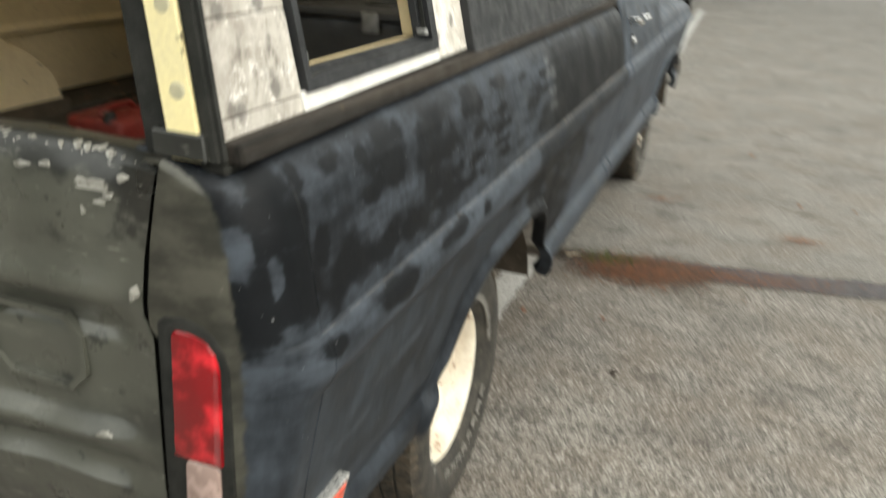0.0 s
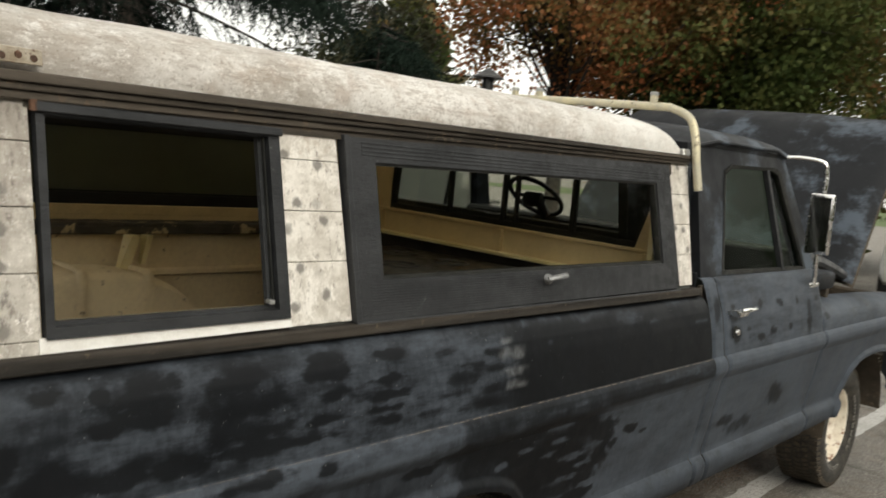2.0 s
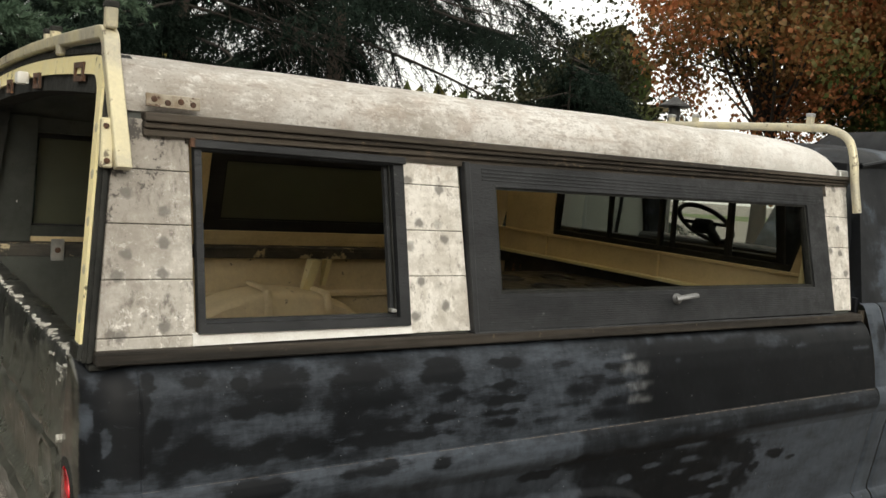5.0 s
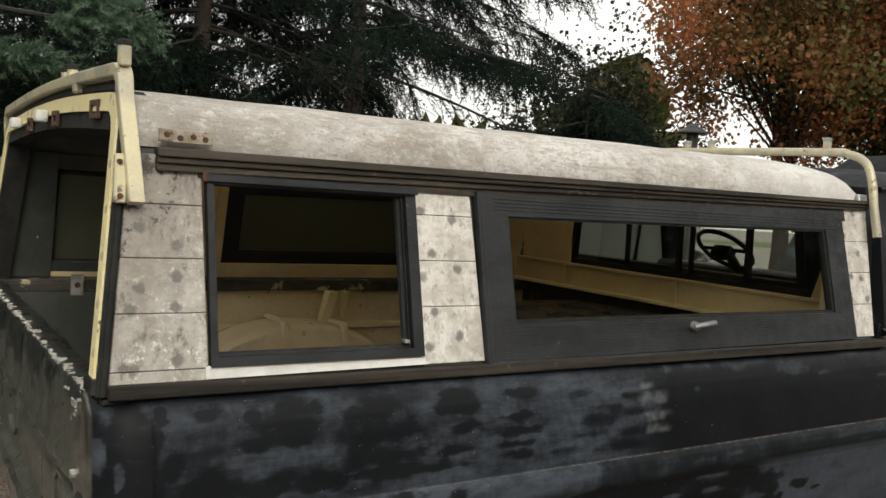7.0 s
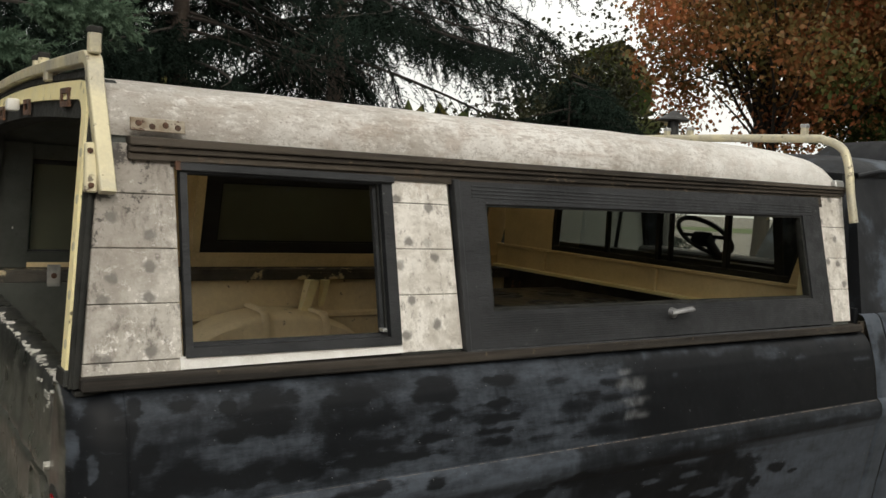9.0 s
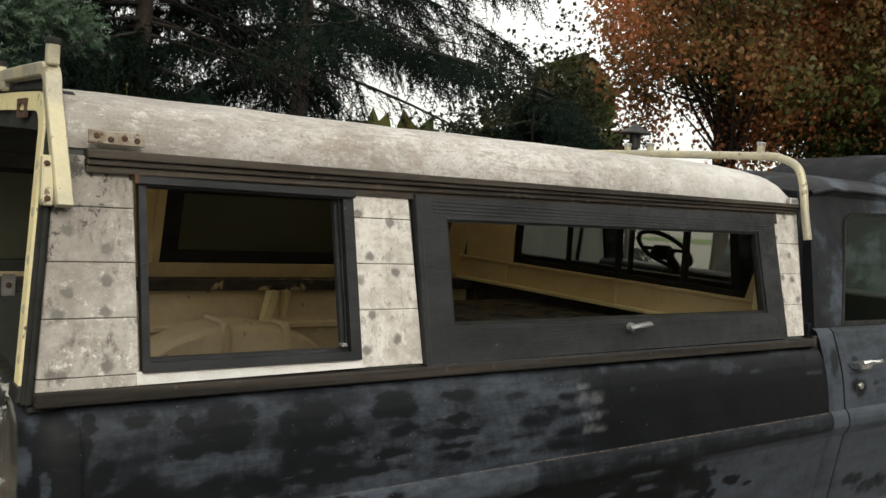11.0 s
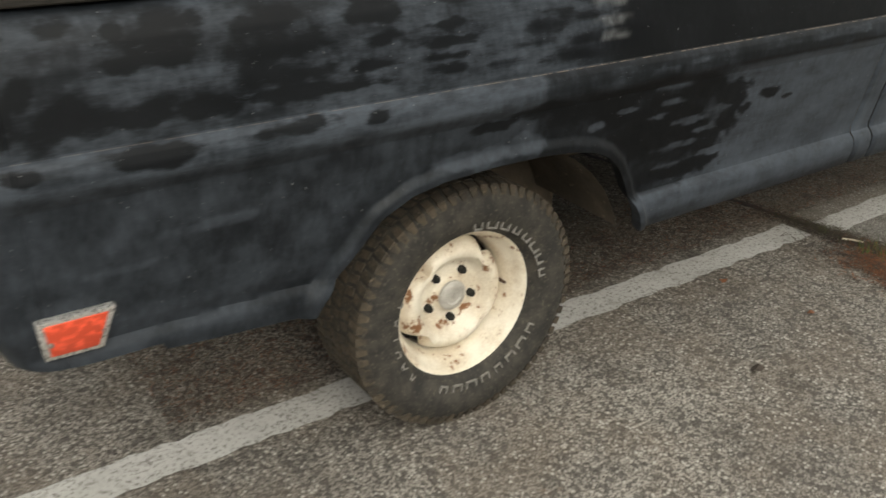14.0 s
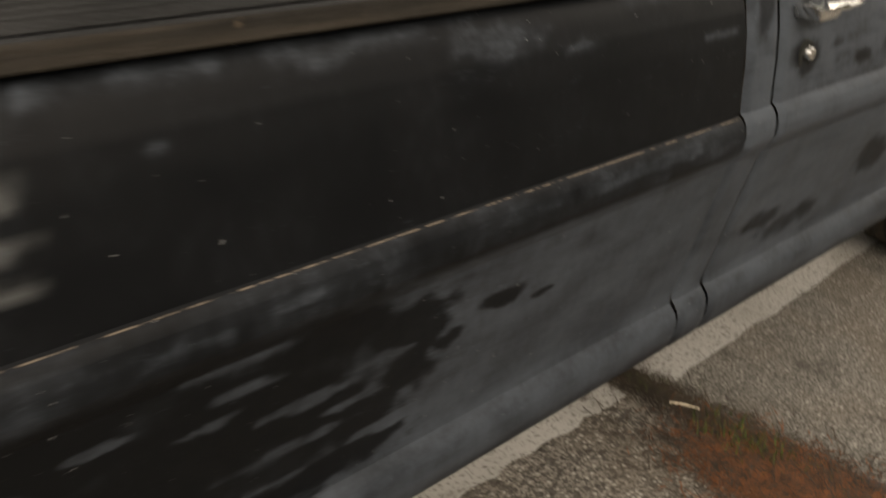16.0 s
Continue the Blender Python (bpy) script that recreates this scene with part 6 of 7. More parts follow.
# ---- roof rack hoops ----
def rack(name, x, z_foot, y_foot, top_z, studs, label, lean_x):
    ob = thing(name, (x, 1.05, top_z), label, "rack bar", "roof rack hoops")
    if x > 1:
        half_path = [(x + lean_x, y_foot, z_foot), (x + lean_x, y_foot + 0.018, z_foot + 0.09), (x + lean_x * 0.5, y_foot + 0.035, top_z - 0.10), (x, y_foot + 0.065, top_z - 0.035), (x, y_foot + 0.13, top_z - 0.004), (x, y_foot + 0.24, top_z + 0.004), (x, 1.05, top_z + 0.012)]
        full_path = half_path + [(a, 2.1 - b, c) for a, b, c in half_path[-2::-1]]
        part("hoop", tube(curve_through(full_path, 5), 0.0155, 12, 0.9), CREAM_BARE, ob, "", 40)
    else:
        # straight legs, a tight bend, then a gently crowned bar, in boxed channel
        knee_y, knee_z, bend = y_foot + 0.062, top_z - 0.040, 0.040
        line = [(x + lean_x * (1 - k / 6), y_foot + (knee_y - y_foot) * k / 6, z_foot + (knee_z - z_foot) * k / 6) for k in range(7)]
        line += [(x, knee_y + bend * (1 - math.cos(a)) * 1.1, knee_z + bend * math.sin(a)) for a in (math.pi / 2 * k / 8 for k in range(1, 9))]
        y1 = line[-1][1]
        line += [(x, y1 + (1.05 - y1) * k / 8, top_z + 0.018 * math.sin(math.pi / 2 * k / 8)) for k in range(1, 9)]
        line += [(a, 2.1 - b, c) for a, b, c in line[-2::-1]]
        section = [(-0.0145, -0.010), (-0.0125, -0.0125), (0.0125, -0.0125), (0.0145, -0.010), (0.0145, 0.010), (0.0125, 0.0125), (-0.0125, 0.0125), (-0.0145, 0.010)]
        rows = []
        for k, (px, py, pz) in enumerate(line):
            a, b = line[max(0, k - 1)], line[min(len(line) - 1, k + 1)]
            ty, tz = b[1] - a[1], b[2] - a[2]
            ln = math.hypot(ty, tz)
            rows.append([(px + sx, py - sn * tz / ln, pz + sn * ty / ln) for sx, sn in section])
        v, f = surface(rows, True)
        part("hoop", (v, f + [tuple(range(8))[::-1], tuple(range(len(v) - 8, len(v)))]), CREAM_BARE, ob, "", 25)
    for sx, sy in studs:
        st = part("stud", block((sx - 0.011, sy - 0.011, top_z + 0.004), (sx + 0.011, sy + 0.011, top_z + 0.046), 0.003), CREAM_BARE, ob)
        part("stud_cap", block((sx - 0.0125, sy - 0.0125, top_z + 0.040), (sx + 0.0125, sy + 0.0125, top_z + 0.054), 0.003), RUBBER if x < 1 else STEEL, st)
    return ob


rack("rack_hoop", 2.452, 1.494, 0.112, 1.772, [(2.452, 0.325), (2.452, 0.83), (2.452, 0.95)], "cream tube rack hoop over the canopy front", -0.012)
rear_rack = rack("rack_hoop", 0.064, 1.486, 0.128, 1.735, [(0.064, 0.20), (0.064, 0.72), (0.064, 0.80)], "rubbed cream tube rack hoop over the canopy rear", 0.014)
for far in (False, True):
    m = mirrored if far else (lambda g: g)
    foot = part("foot_bracket", m(bevelled(hexa([(0.040, 0.132, 1.485), (0.062, 0.132, 1.485), (0.062, 0.150, 1.485), (0.040, 0.150, 1.485), (0.044, 0.152, 1.575), (0.066, 0.152, 1.575), (0.066, 0.170, 1.575), (0.044, 0.170, 1.575)]), 0.003)), CREAM_BARE, rear_rack, "", 30)
    for bz in (1.498, 1.560):
        part("bolt", m(lathe([(0.0, -0.008), (0.005, -0.007), (0.006, 0.0)], (0.051, 0.135 + (bz - 1.485) * 0.22, bz), 8)), RUST, foot)
part("cross_strap", block((0.05, 0.60, 1.715), (0.078, 0.64, 1.752), 0.003), CREAM_BARE, rear_rack)

# ---- loose things in the bed ----
jug = thing("sprayer_jug", (0.45, 1.31, 0.712), "white plastic sprayer jug with yellow label on the bed floor", "jug")
JUGW = worn("white_plastic", (0.72, 0.73, 0.72), (0.62, 0.64, 0.63), 6, None, 40, 0.6, 0.35, 0, 0.05)
YELLOW = worn("yellow_label", (0.75, 0.50, 0.05), (0.68, 0.42, 0.05), 20, None, 40, 0.6, 0.5, 0, 0.05)
BLUE = worn("blue_webbing", (0.03, 0.10, 0.22), (0.02, 0.06, 0.14), 40, None, 40, 0.6, 0.7, 0, 0.3)
part("bottle", join(block((0.37, 1.14, 0.712), (0.53, 1.46, 1.045), 0.045, 3), bevelled(hexa([(0.385, 1.17, 1.03), (0.515, 1.17, 1.03), (0.515, 1.44, 1.03), (0.385, 1.44, 1.03), (0.42, 1.26, 1.085), (0.48, 1.26, 1.085), (0.48, 1.38, 1.085), (0.42, 1.38, 1.085)]), 0.02, 3)), JUGW, jug, "", 40, tilt=False)
part("label", block((0.364, 1.18, 0.84), (0.372, 1.42, 1.01), 0.002), YELLOW, jug, "yellow and white paper label with plain bars", 0, tilt=False)
for k, (y, w, z, h, c) in enumerate(((1.22, 0.08, 0.94, 0.05, RUST), (1.33, 0.07, 0.95, 0.045, WHITELEDGE), (1.22, 0.10, 0.87, 0.02, DARKPLASTIC), (1.34, 0.06, 0.86, 0.05, JUGW), (1.22, 0.17, 0.91, 0.012, WHITELEDGE))):
    part("label_bar", block((0.3615, y, z), (0.3645, y + w, z + h)), c, jug, "", 0, tilt=False)
part("cap", lathe([(0.0, 1.11), (0.026, 1.108), (0.028, 1.10), (0.028, 1.075)], (0.45, 1.31, 0.0), 24, "z"), JUGW, jug, "", 40, tilt=False)
part("strap", tube(curve_through([(0.44, 1.22, 1.06), (0.45, 1.28, 1.085), (0.45, 1.36, 1.11), (0.48, 1.58, 1.18), (0.52, 1.80, 1.255), (0.50, 1.74, 1.22), (0.46, 1.52, 1.13), (0.45, 1.42, 1.06)], 6), 0.009, 8, 0.35), BLUE, jug, "blue webbing strap", 40, tilt=False)
jug2 = thing("plastic_bottle", (0.45, 1.60, 0.712), "pale plastic bottle with dark green cap in the bed", "bottle")
part("bottle", lathe([(0.0, 0.712), (0.085, 0.715), (0.09, 0.73), (0.09, 0.93), (0.07, 0.985), (0.03, 1.01), (0.03, 1.03)], (0.45, 1.60, 0.0), 28, "z"), JUGW, jug2, "", 40, tilt=False)
part("cap", lathe([(0.0, 1.065), (0.034, 1.062), (0.036, 1.02)], (0.45, 1.60, 0.0), 20, "z"), worn("green_cap", (0.02, 0.06, 0.03), (0.02, 0.05, 0.03), 9, None, 40, 0.6, 0.4), jug2, "dark green cap", 40, tilt=False)
bin_ = thing("storage_bin", (1.95, 0.93, 0.712), "black plastic storage trunk with latches in the bed", "storage bin")
part("body", bevelled(hexa([(1.72, 0.46, 0.712), (2.30, 0.46, 0.712), (2.30, 1.42, 0.712), (1.72, 1.42, 0.712), (1.68, 0.43, 1.10), (2.34, 0.43, 1.10), (2.34, 1.45, 1.10), (1.68, 1.45, 1.10)]), 0.02, 2), DARKPLASTIC, bin_, "", 40, tilt=False)
lid = part("lid", block((1.655, 0.41, 1.10), (2.365, 1.47, 1.135), 0.012, 2), DARKPLASTIC, bin_, "ribbed black lid", 40, tilt=False)
for lx, ly in ((2.14, 0.95), (2.14, 0.68), (1.86, 0.95), (1.86, 0.68), (2.14, 1.22), (1.86, 1.22)):
    part("lid_ring", lathe([(0.060, 1.134), (0.064, 1.142), (0.074, 1.143), (0.080, 1.134)], (lx, ly, 0.0), 24, "z"), DARKPLASTIC, lid, "", 40, tilt=False)
for y in (0.62, 1.03):
    part("hasp", block((1.645, y, 1.07), (1.666, y + 0.05, 1.128), 0.004, 2), ZINC, lid, "dull metal hasp", 40, tilt=False)
padlock = part("padlock", block((1.626, 1.035, 1.035), (1.644, 1.072, 1.075), 0.005, 2), BRASS, lid, "small brass padlock", 40, tilt=False)
part("shackle", tube(curve_through([(1.635, 1.042, 1.072), (1.635, 1.043, 1.093), (1.635, 1.054, 1.102), (1.635, 1.065, 1.093), (1.635, 1.066, 1.072)], 5), 0.0035, 8), CHROME, padlock, "bright shackle", 40, tilt=False)
can = thing("fuel_can", (1.40, 1.37, 0.712), "low red fuel can lying on the dirty bed floor", "fuel can")
REDPL = worn("red_plastic", (0.22, 0.026, 0.02), (0.14, 0.022, 0.016), 10, (0.1, 0.05, 0.04), 40, 0.66, 0.45)
part("body", block((1.29, 1.27, 0.712), (1.53, 1.47, 0.80), 0.02, 3), REDPL, can, "", 40, tilt=False)
part("grip", tube(curve_through([(1.33, 1.37, 0.79), (1.35, 1.37, 0.815), (1.46, 1.37, 0.815), (1.48, 1.37, 0.79)], 5), 0.01, 8), REDPL, can, "", 40, tilt=False)
part("spout", lathe([(0.0, 0.825), (0.016, 0.82), (0.02, 0.79)], (1.31, 1.32, 0), 16, "z"), DARKPLASTIC, can, "", 40, tilt=False)
for k, (x, y) in enumerate(((0.90, 0.50), (0.97, 0.50))):
    b = thing("small_bottle", (x, y, 0.712), "small white bottle standing in the bed", "bottle", "small bottles")
    part("body", lathe([(0.0, 0.712), (0.032, 0.714), (0.034, 0.73), (0.034, 1.04), (0.014, 1.075), (0.014, 1.11), (0.0, 1.111)], (x, y, 0), 18, "z"), JUGW, b, "", 40, tilt=False)
clamp = thing("rail_clamp", (0.305, 1.89, 1.10), "pale metal clamp bolted over the far bed rail", "clamp")
part("plate", block((0.282, 1.884, 1.085), (0.328, 1.8945, 1.165), 0.003), STEEL, clamp, "")
part("bolt", lathe([(0.0, -0.008), (0.009, -0.007), (0.011, 0.0)], (0.305, 1.884, 1.125), 8), RUST, clamp, "rusty bolt head", 30)
cord = thing("hanging_cord", (0.18, 1.93, 1.30), "thin pale cord hanging inside the canopy", "cord")
part("cord", tube(curve_through([(0.195, 1.93, 1.60), (0.190, 1.93, 1.53), (0.168, 1.935, 1.45), (0.182, 1.935, 1.37), (0.172, 1.94, 1.29)], 5), 0.0025, 6), WHITELEDGE, cord, "", 40)

# ---- ground ----
def flat(name, pts, z, material, label, category, kind="structure"):
    ob = new(name, make_mesh(name, [(x, y, z) for x, y in pts], [tuple(range(len(pts)))], material))
    return tagged(ob, label, category, "", kind)


flat("ground", [(-400, -400), (400, -400), (400, 400), (-400, 400)], 0.0, ASPHALT, "worn asphalt car park with pale stone chips", "ground")


def wavy_strip(name, xs, y0, y1, z, material, label, category, wob, seed, skew=0.0):
    r = random.Random(seed)
    verts, faces = [], []
    for i, x in enumerate(xs):
        dy = skew * (x - xs[0])
        verts += [(x, y0 + dy + r.uniform(-wob, wob), z), (x, y1 + dy + r.uniform(-wob, wob), z)]
        if i:
            n = 2 * i
            faces.append((n - 2, n, n + 1, n - 1))
    return tagged(new(name, make_mesh(name, verts, faces, material)), label, category, "", "structure")


wavy_strip("parking_line_rear", np.arange(-2.6, 2.88, 0.04), 0.315, 0.432, 0.003, LINEPAINT, "worn white parking line beside the truck", "parking line", 0.008, 1)
wavy_strip("parking_line_front", np.arange(2.95, 17.0, 0.06), 0.27, 0.385, 0.003, LINEPAINT, "worn white parking line ahead of the joint", "parking line", 0.008, 2, 0.024)
r5 = random.Random(5)
jy = np.arange(-7.0, 3.0, 0.05)
jv, jf = [], []
for i, y in enumerate(jy):
    mid = 2.945 - 0.14 * y + 0.018 * math.sin(3 * y)
    w = 0.016 + 0.084 * float(smooth01(0.05, -0.35, y)) + r5.uniform(-0.006, 0.006)
    jv += [(mid - w, y, 0.0045), (mid + w + r5.uniform(-0.01, 0.01), y, 0.0045)]
    if i:
        jf.append((2 * i - 2, 2 * i - 1, 2 * i + 1, 2 * i))
tagged(new("pavement_joint", make_mesh("pavement_joint", jv, jf, TAR)), "dark tarred joint across the asphalt", "pavement joint", "", "structure")


def scatter_blades(name, count, place, size, material, label, category, flat_lay, seed):
    """Many thin blades: upright tufts or fallen needles."""
    g = np.random.default_rng(seed)
    c = place(g, count)
    a = g.uniform(0, 2 * np.pi, count)
    ln = g.uniform(0.5, 1.2, count) * size
    tilt_ = g.uniform(0.0, 0.25, count) if flat_lay else g.uniform(0.7, 1.4, count)
    d = np.stack([np.cos(a) * np.cos(tilt_), np.sin(a) * np.cos(tilt_), np.sin(tilt_)], -1)
    s = np.stack([-np.sin(a), np.cos(a), 0 * a], -1) * (size * 0.035)
    v = np.stack([c - s, c + s, c + d * ln[:, None]], 1).reshape(-1, 3)
    ob = new(name, make_mesh(name, v, np.arange(3 * count).reshape(-1, 3).tolist(), material))
    return tagged(ob, label, category, "", "stuff")


def patch_place(cx, cy, rx, ry, z=0.006):
    def place(g, n):
        q = g.normal(0, 1, (n, 2))
        x = cx + q[:, 0] * rx
        y = cy + q[:, 1] * ry
        return np.stack([x - 0.14 * (y - cy), y, np.full(n, z) + g.uniform(0, 0.004, n)], -1)

    return place


scatter_blades("fallen_needles", 4600, patch_place(2.87, -0.12, 0.072, 0.11), 0.045, LEAFRUST, "rust-brown fallen needles lying along the joint", "fallen needles", True, 4)
scatter_blades("loose_needles", 1100, patch_place(2.96, -0.45, 0.05, 0.25), 0.035, LEAFRUST, "thin scatter of rust-brown needles", "fallen needles", True, 9)
scatter_blades("dead_twigs", 1900, patch_place(2.88, -0.10, 0.09, 0.16), 0.06, LITTER, "dark dead twigs among the needles", "twigs", True, 14)
scatter_blades("joint_grass", 170, patch_place(2.92, 0.02, 0.035, 0.07), 0.042, GRASS, "small green grass tufts in the joint", "grass", False, 5)
scatter_blades("joint_moss", 260, patch_place(2.945, 0.02, 0.03, 0.16), 0.02, MOSS, "moss growing in the joint", "moss", False, 6)
for lx, ly, seed in ((4.0, -0.06, 31), (3.62, -0.79, 32)):
    scatter_blades("leaf_scraps", 70, patch_place(lx, ly, 0.03, 0.05), 0.05, LEAFRUST, "small heap of red-brown leaf scraps on the asphalt", "fallen leaves", True, seed)
scatter_blades("leaf_litter", 26000, lambda g, n: np.stack([g.uniform(-4, 9, n), 3.0 + np.abs(g.normal(0, 1.9, n)), 0.006 + g.uniform(0, 0.01, n)], -1), 0.09, LEAFRUST, "brown leaf litter under the trees", "leaf litter", True, 7)
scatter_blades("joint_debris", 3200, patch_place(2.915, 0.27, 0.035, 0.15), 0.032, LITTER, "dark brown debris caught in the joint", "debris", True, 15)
scatter_blades("joint_moss_inner", 220, patch_place(2.91, 0.36, 0.025, 0.10), 0.018, MOSS, "moss in the joint beside the truck", "moss", False, 16)
# real litter, but strewn thick so its dark colour also gives under-truck shade
scatter_blades("shading_litter", 26000, lambda g, n: np.stack([g.uniform(0.4, 5.5, n), 0.47 + np.abs(g.normal(0, 0.36, n)), 0.005 + g.uniform(0, 0.004, n)], -1), 0.03, LITTER, "dark fine litter under the truck's edge, laid dense to deepen the shade", "litter", True, 17)
scatter_blades("rusty_litter", 7000, lambda g, n: np.stack([g.uniform(0.4, 5.5, n), 0.48 + np.abs(g.normal(0, 0.32, n)), 0.006 + g.uniform(0, 0.004, n)], -1), 0.028, LEAFRUST, "rust-brown needles lying under the truck's edge", "fallen needles", True, 18)
stick = thing("stick", (2.915, 0.19, 0.0), "short pale stick lying on the joint", "stick")
part("stick", tube([(2.897, 0.220, 0.010), (2.917, 0.19, 0.012), (2.935, 0.156, 0.010)], 0.0045, 6), STICKWOOD, stick, "", 40, tilt=False)
r6 = random.Random(11)
for k in range(26):
    x, y = r6.uniform(-1.5, 6.0), r6.uniform(-2.4, 1.6)
    lf = thing("fallen_leaf", (x, y, 0.004), "dark fallen leaf on the asphalt", "leaf", "fallen leaves")
    s, a = r6.uniform(0.012, 0.026), r6.uniform(0, 6.28)
    ring = [(x + s * (1 + 0.25 * math.sin(3 * b)) * math.cos(b + a), y + 0.6 * s * math.sin(b + a), 0.005 + 0.004 * math.sin(2 * b)) for b in (2 * math.pi * j / 9 for j in range(9))]
    part("blade", ([*ring, (x, y, 0.009)], [(j, (j + 1) % 9, 9) for j in range(9)]), LEAFRUST if k % 3 else LITTER, lf, "", 0, tilt=False)


# ---- trees ----
def needle_spray(g, n=17, length=0.27, wide=0.0062):
    """A twig with needles all round, along +x: triangles in numbers."""
    t = g.uniform(0.02, 1.0, n)
    a = g.uniform(0, 2 * np.pi, n)
    base = np.stack([t * length, 0 * t, 0 * t], -1)
    out = np.stack([np.full(n, 0.75), np.cos(a), np.sin(a) * 0.8], -1)
    out /= np.linalg.norm(out, axis=1)[:, None]
    ln = (0.042 + 0.028 * g.uniform(0, 1, n)) * (1.15 - 0.4 * t) * (1.0 if wide > 0.005 else 0.62)
    side = np.cross(out, g.normal(0, 1, (n, 3)))
    side *= wide / np.linalg.norm(side, axis=1)[:, None]
    tri = np.stack([base - side, base + side, base + out * ln[:, None]], 1)
    stem = np.array([[[0, -0.004, 0], [0, 0.004, 0], [length, 0, 0]], [[0, 0, -0.004], [0, 0, 0.004], [length, 0, 0]]])
    return np.concatenate([tri, stem]).reshape(-1, 3)


def orient(dirs, roll):
    """Turns whose x axis points along dirs."""
    x = dirs / np.linalg.norm(dirs, axis=1)[:, None]
    up = np.tile([0.0, 0.0, 1.0], (len(x), 1)) + 1e-3
    y = np.cross(up, x)
    y /= np.linalg.norm(y, axis=1)[:, None]
    z = np.cross(x, y)
    c, s = np.cos(roll)[:, None], np.sin(roll)[:, None]
    return np.stack([x, c * y + s * z, c * z - s * y], -1)


def numbers_mesh(name, v, material, per=3):
    me = bpy.data.meshes.new(name)
    n = len(v) // per
    me.vertices.add(len(v))
    me.vertices.foreach_set("co", v.astype(np.float32).ravel())
    me.loops.add(n * per)
    me.loops.foreach_set("vertex_index", np.arange(n * per, dtype=np.int32))
    me.polygons.add(n)
    me.polygons.foreach_set("loop_start", np.arange(0, n * per, per, dtype=np.int32))
    me.update(calc_edges=True)
    me.validate()
    me.materials.append(material)
    return me


def spruce(at, height, reach, first, seed, label, dens=1.0, droop=0.32, thin=1.0, low_boughs=(), bare=None):
    g = np.random.default_rng(seed)
    ob = thing("spruce_tree", (*at, 0.0), label, "spruce tree", "spruce trees")
    part("trunk", tube([(at[0] + 0.03 * math.sin(2 * z), at[1] + 0.03 * math.cos(1.7 * z), z) for z in np.linspace(-0.05, height * 0.9, 14)], [max(0.012, 0.024 * height * (1 - 0.93 * k / 13)) for k in range(14)], 12), BARK, ob, "reddish brown bark", 40, tilt=False)
    limbs, pos, dirs, scl, pale = [], [], [], [], []
    z = first
    boughs = [(0.0, 2.0, 0.0, 1.0, curve_through(line, 9 if len(line) < 5 else 6)) for line in low_boughs]
    while z < height - 0.06:
        f = 1 - (z - first) / (height - first)
        for _ in range(max(3, int(5 * thin))):
            boughs.append((g.uniform(0, 2 * np.pi), reach * (0.25 + 0.75 * f) * g.uniform(0.65, 1.1), z + g.uniform(-0.15, 0.15), f, None))
        z += 0.26 / thin
    for a, ln, zz, f, line in boughs:
        path = [tuple(q) for q in line] if line else []
        for t in np.linspace(0, 1, 9) if not line else ():
            sag = -droop * ln * (t**1.3) + 0.16 * ln * max(0, t - 0.55) ** 1.2
            bend = a + 0.25 * math.sin(3 * t + zz * 5)
            path.append((at[0] + math.cos(bend) * ln * t, at[1] + math.sin(bend) * ln * t, zz + sag))
        last = len(path) - 1
        limbs.append(tube(path, [0.024 * (1 - 0.85 * t) * (0.6 + 0.4 * f) for t in np.linspace(0, 1, last + 1)], 5, 1.0, False))
        p = np.array(path)
        share = 1.0
        if bare and not line and math.cos(a - radians(bare[0])) > math.cos(radians(bare[1])) and bare[2] < zz < bare[3]:
            share = bare[4]
            for _ in range(22):
                i = int(g.integers(2, last))
                q = p[i] + (p[i + 1] - p[i]) * g.uniform(0, 1)
                d = (p[i + 1] - p[i]) / np.linalg.norm(p[i + 1] - p[i]) + g.normal(0, 0.55, 3) + np.array([0, 0, -0.35])
                s = g.uniform(0.15, 0.45)
                limbs.append(tube([tuple(q), tuple(q + d * s * 0.5), tuple(q + d * s + np.array([0, 0, -0.06]))], [0.006, 0.0045, 0.002], 4, 1.0, False))
        for _ in range(85 if line else int(ln * 64 * dens * share)):
            t = (g.uniform(0.72, 1.0) if line else g.uniform(0.07, 1.0) ** 0.85) * last
            i = min(last - 1, int(t))
            c = p[i] + (p[i + 1] - p[i]) * (t - i)
            along = p[i + 1] - p[i]
            along /= np.linalg.norm(along)
            sw = g.choice([-1, 1])
            side = np.array([-along[1], along[0], 0]) * sw
            d = along * g.uniform(0.3, 0.9) + side * g.uniform(0.2, 0.8) + np.array([0, 0, -g.uniform(-0.1, 0.45) if line else -g.uniform(0.15, 1.1)])
            d /= np.linalg.norm(d)
            for q in range(1 if line else g.integers(1, 4)):
                pos.append(c + d * 0.20 * q)
                dirs.append(d + g.normal(0, 0.22, 3) + np.array([0, 0, -0.18 * q]))
                scl.append(g.uniform(0.75, 1.25))
                pale.append(line is not None)
    part("limb", join(*limbs), TWIG, ob, "bare drooping limbs", 0, tilt=False, kind="stuff")
    pos, dirs, scl, pale = np.array(pos), np.array(dirs), np.array(scl), np.array(pale)
    spray = [needle_spray(g) for _ in range(4)]
    rot = orient(dirs, g.uniform(0, 6.28, len(dirs)))
    pick = g.integers(0, 4, len(pos))
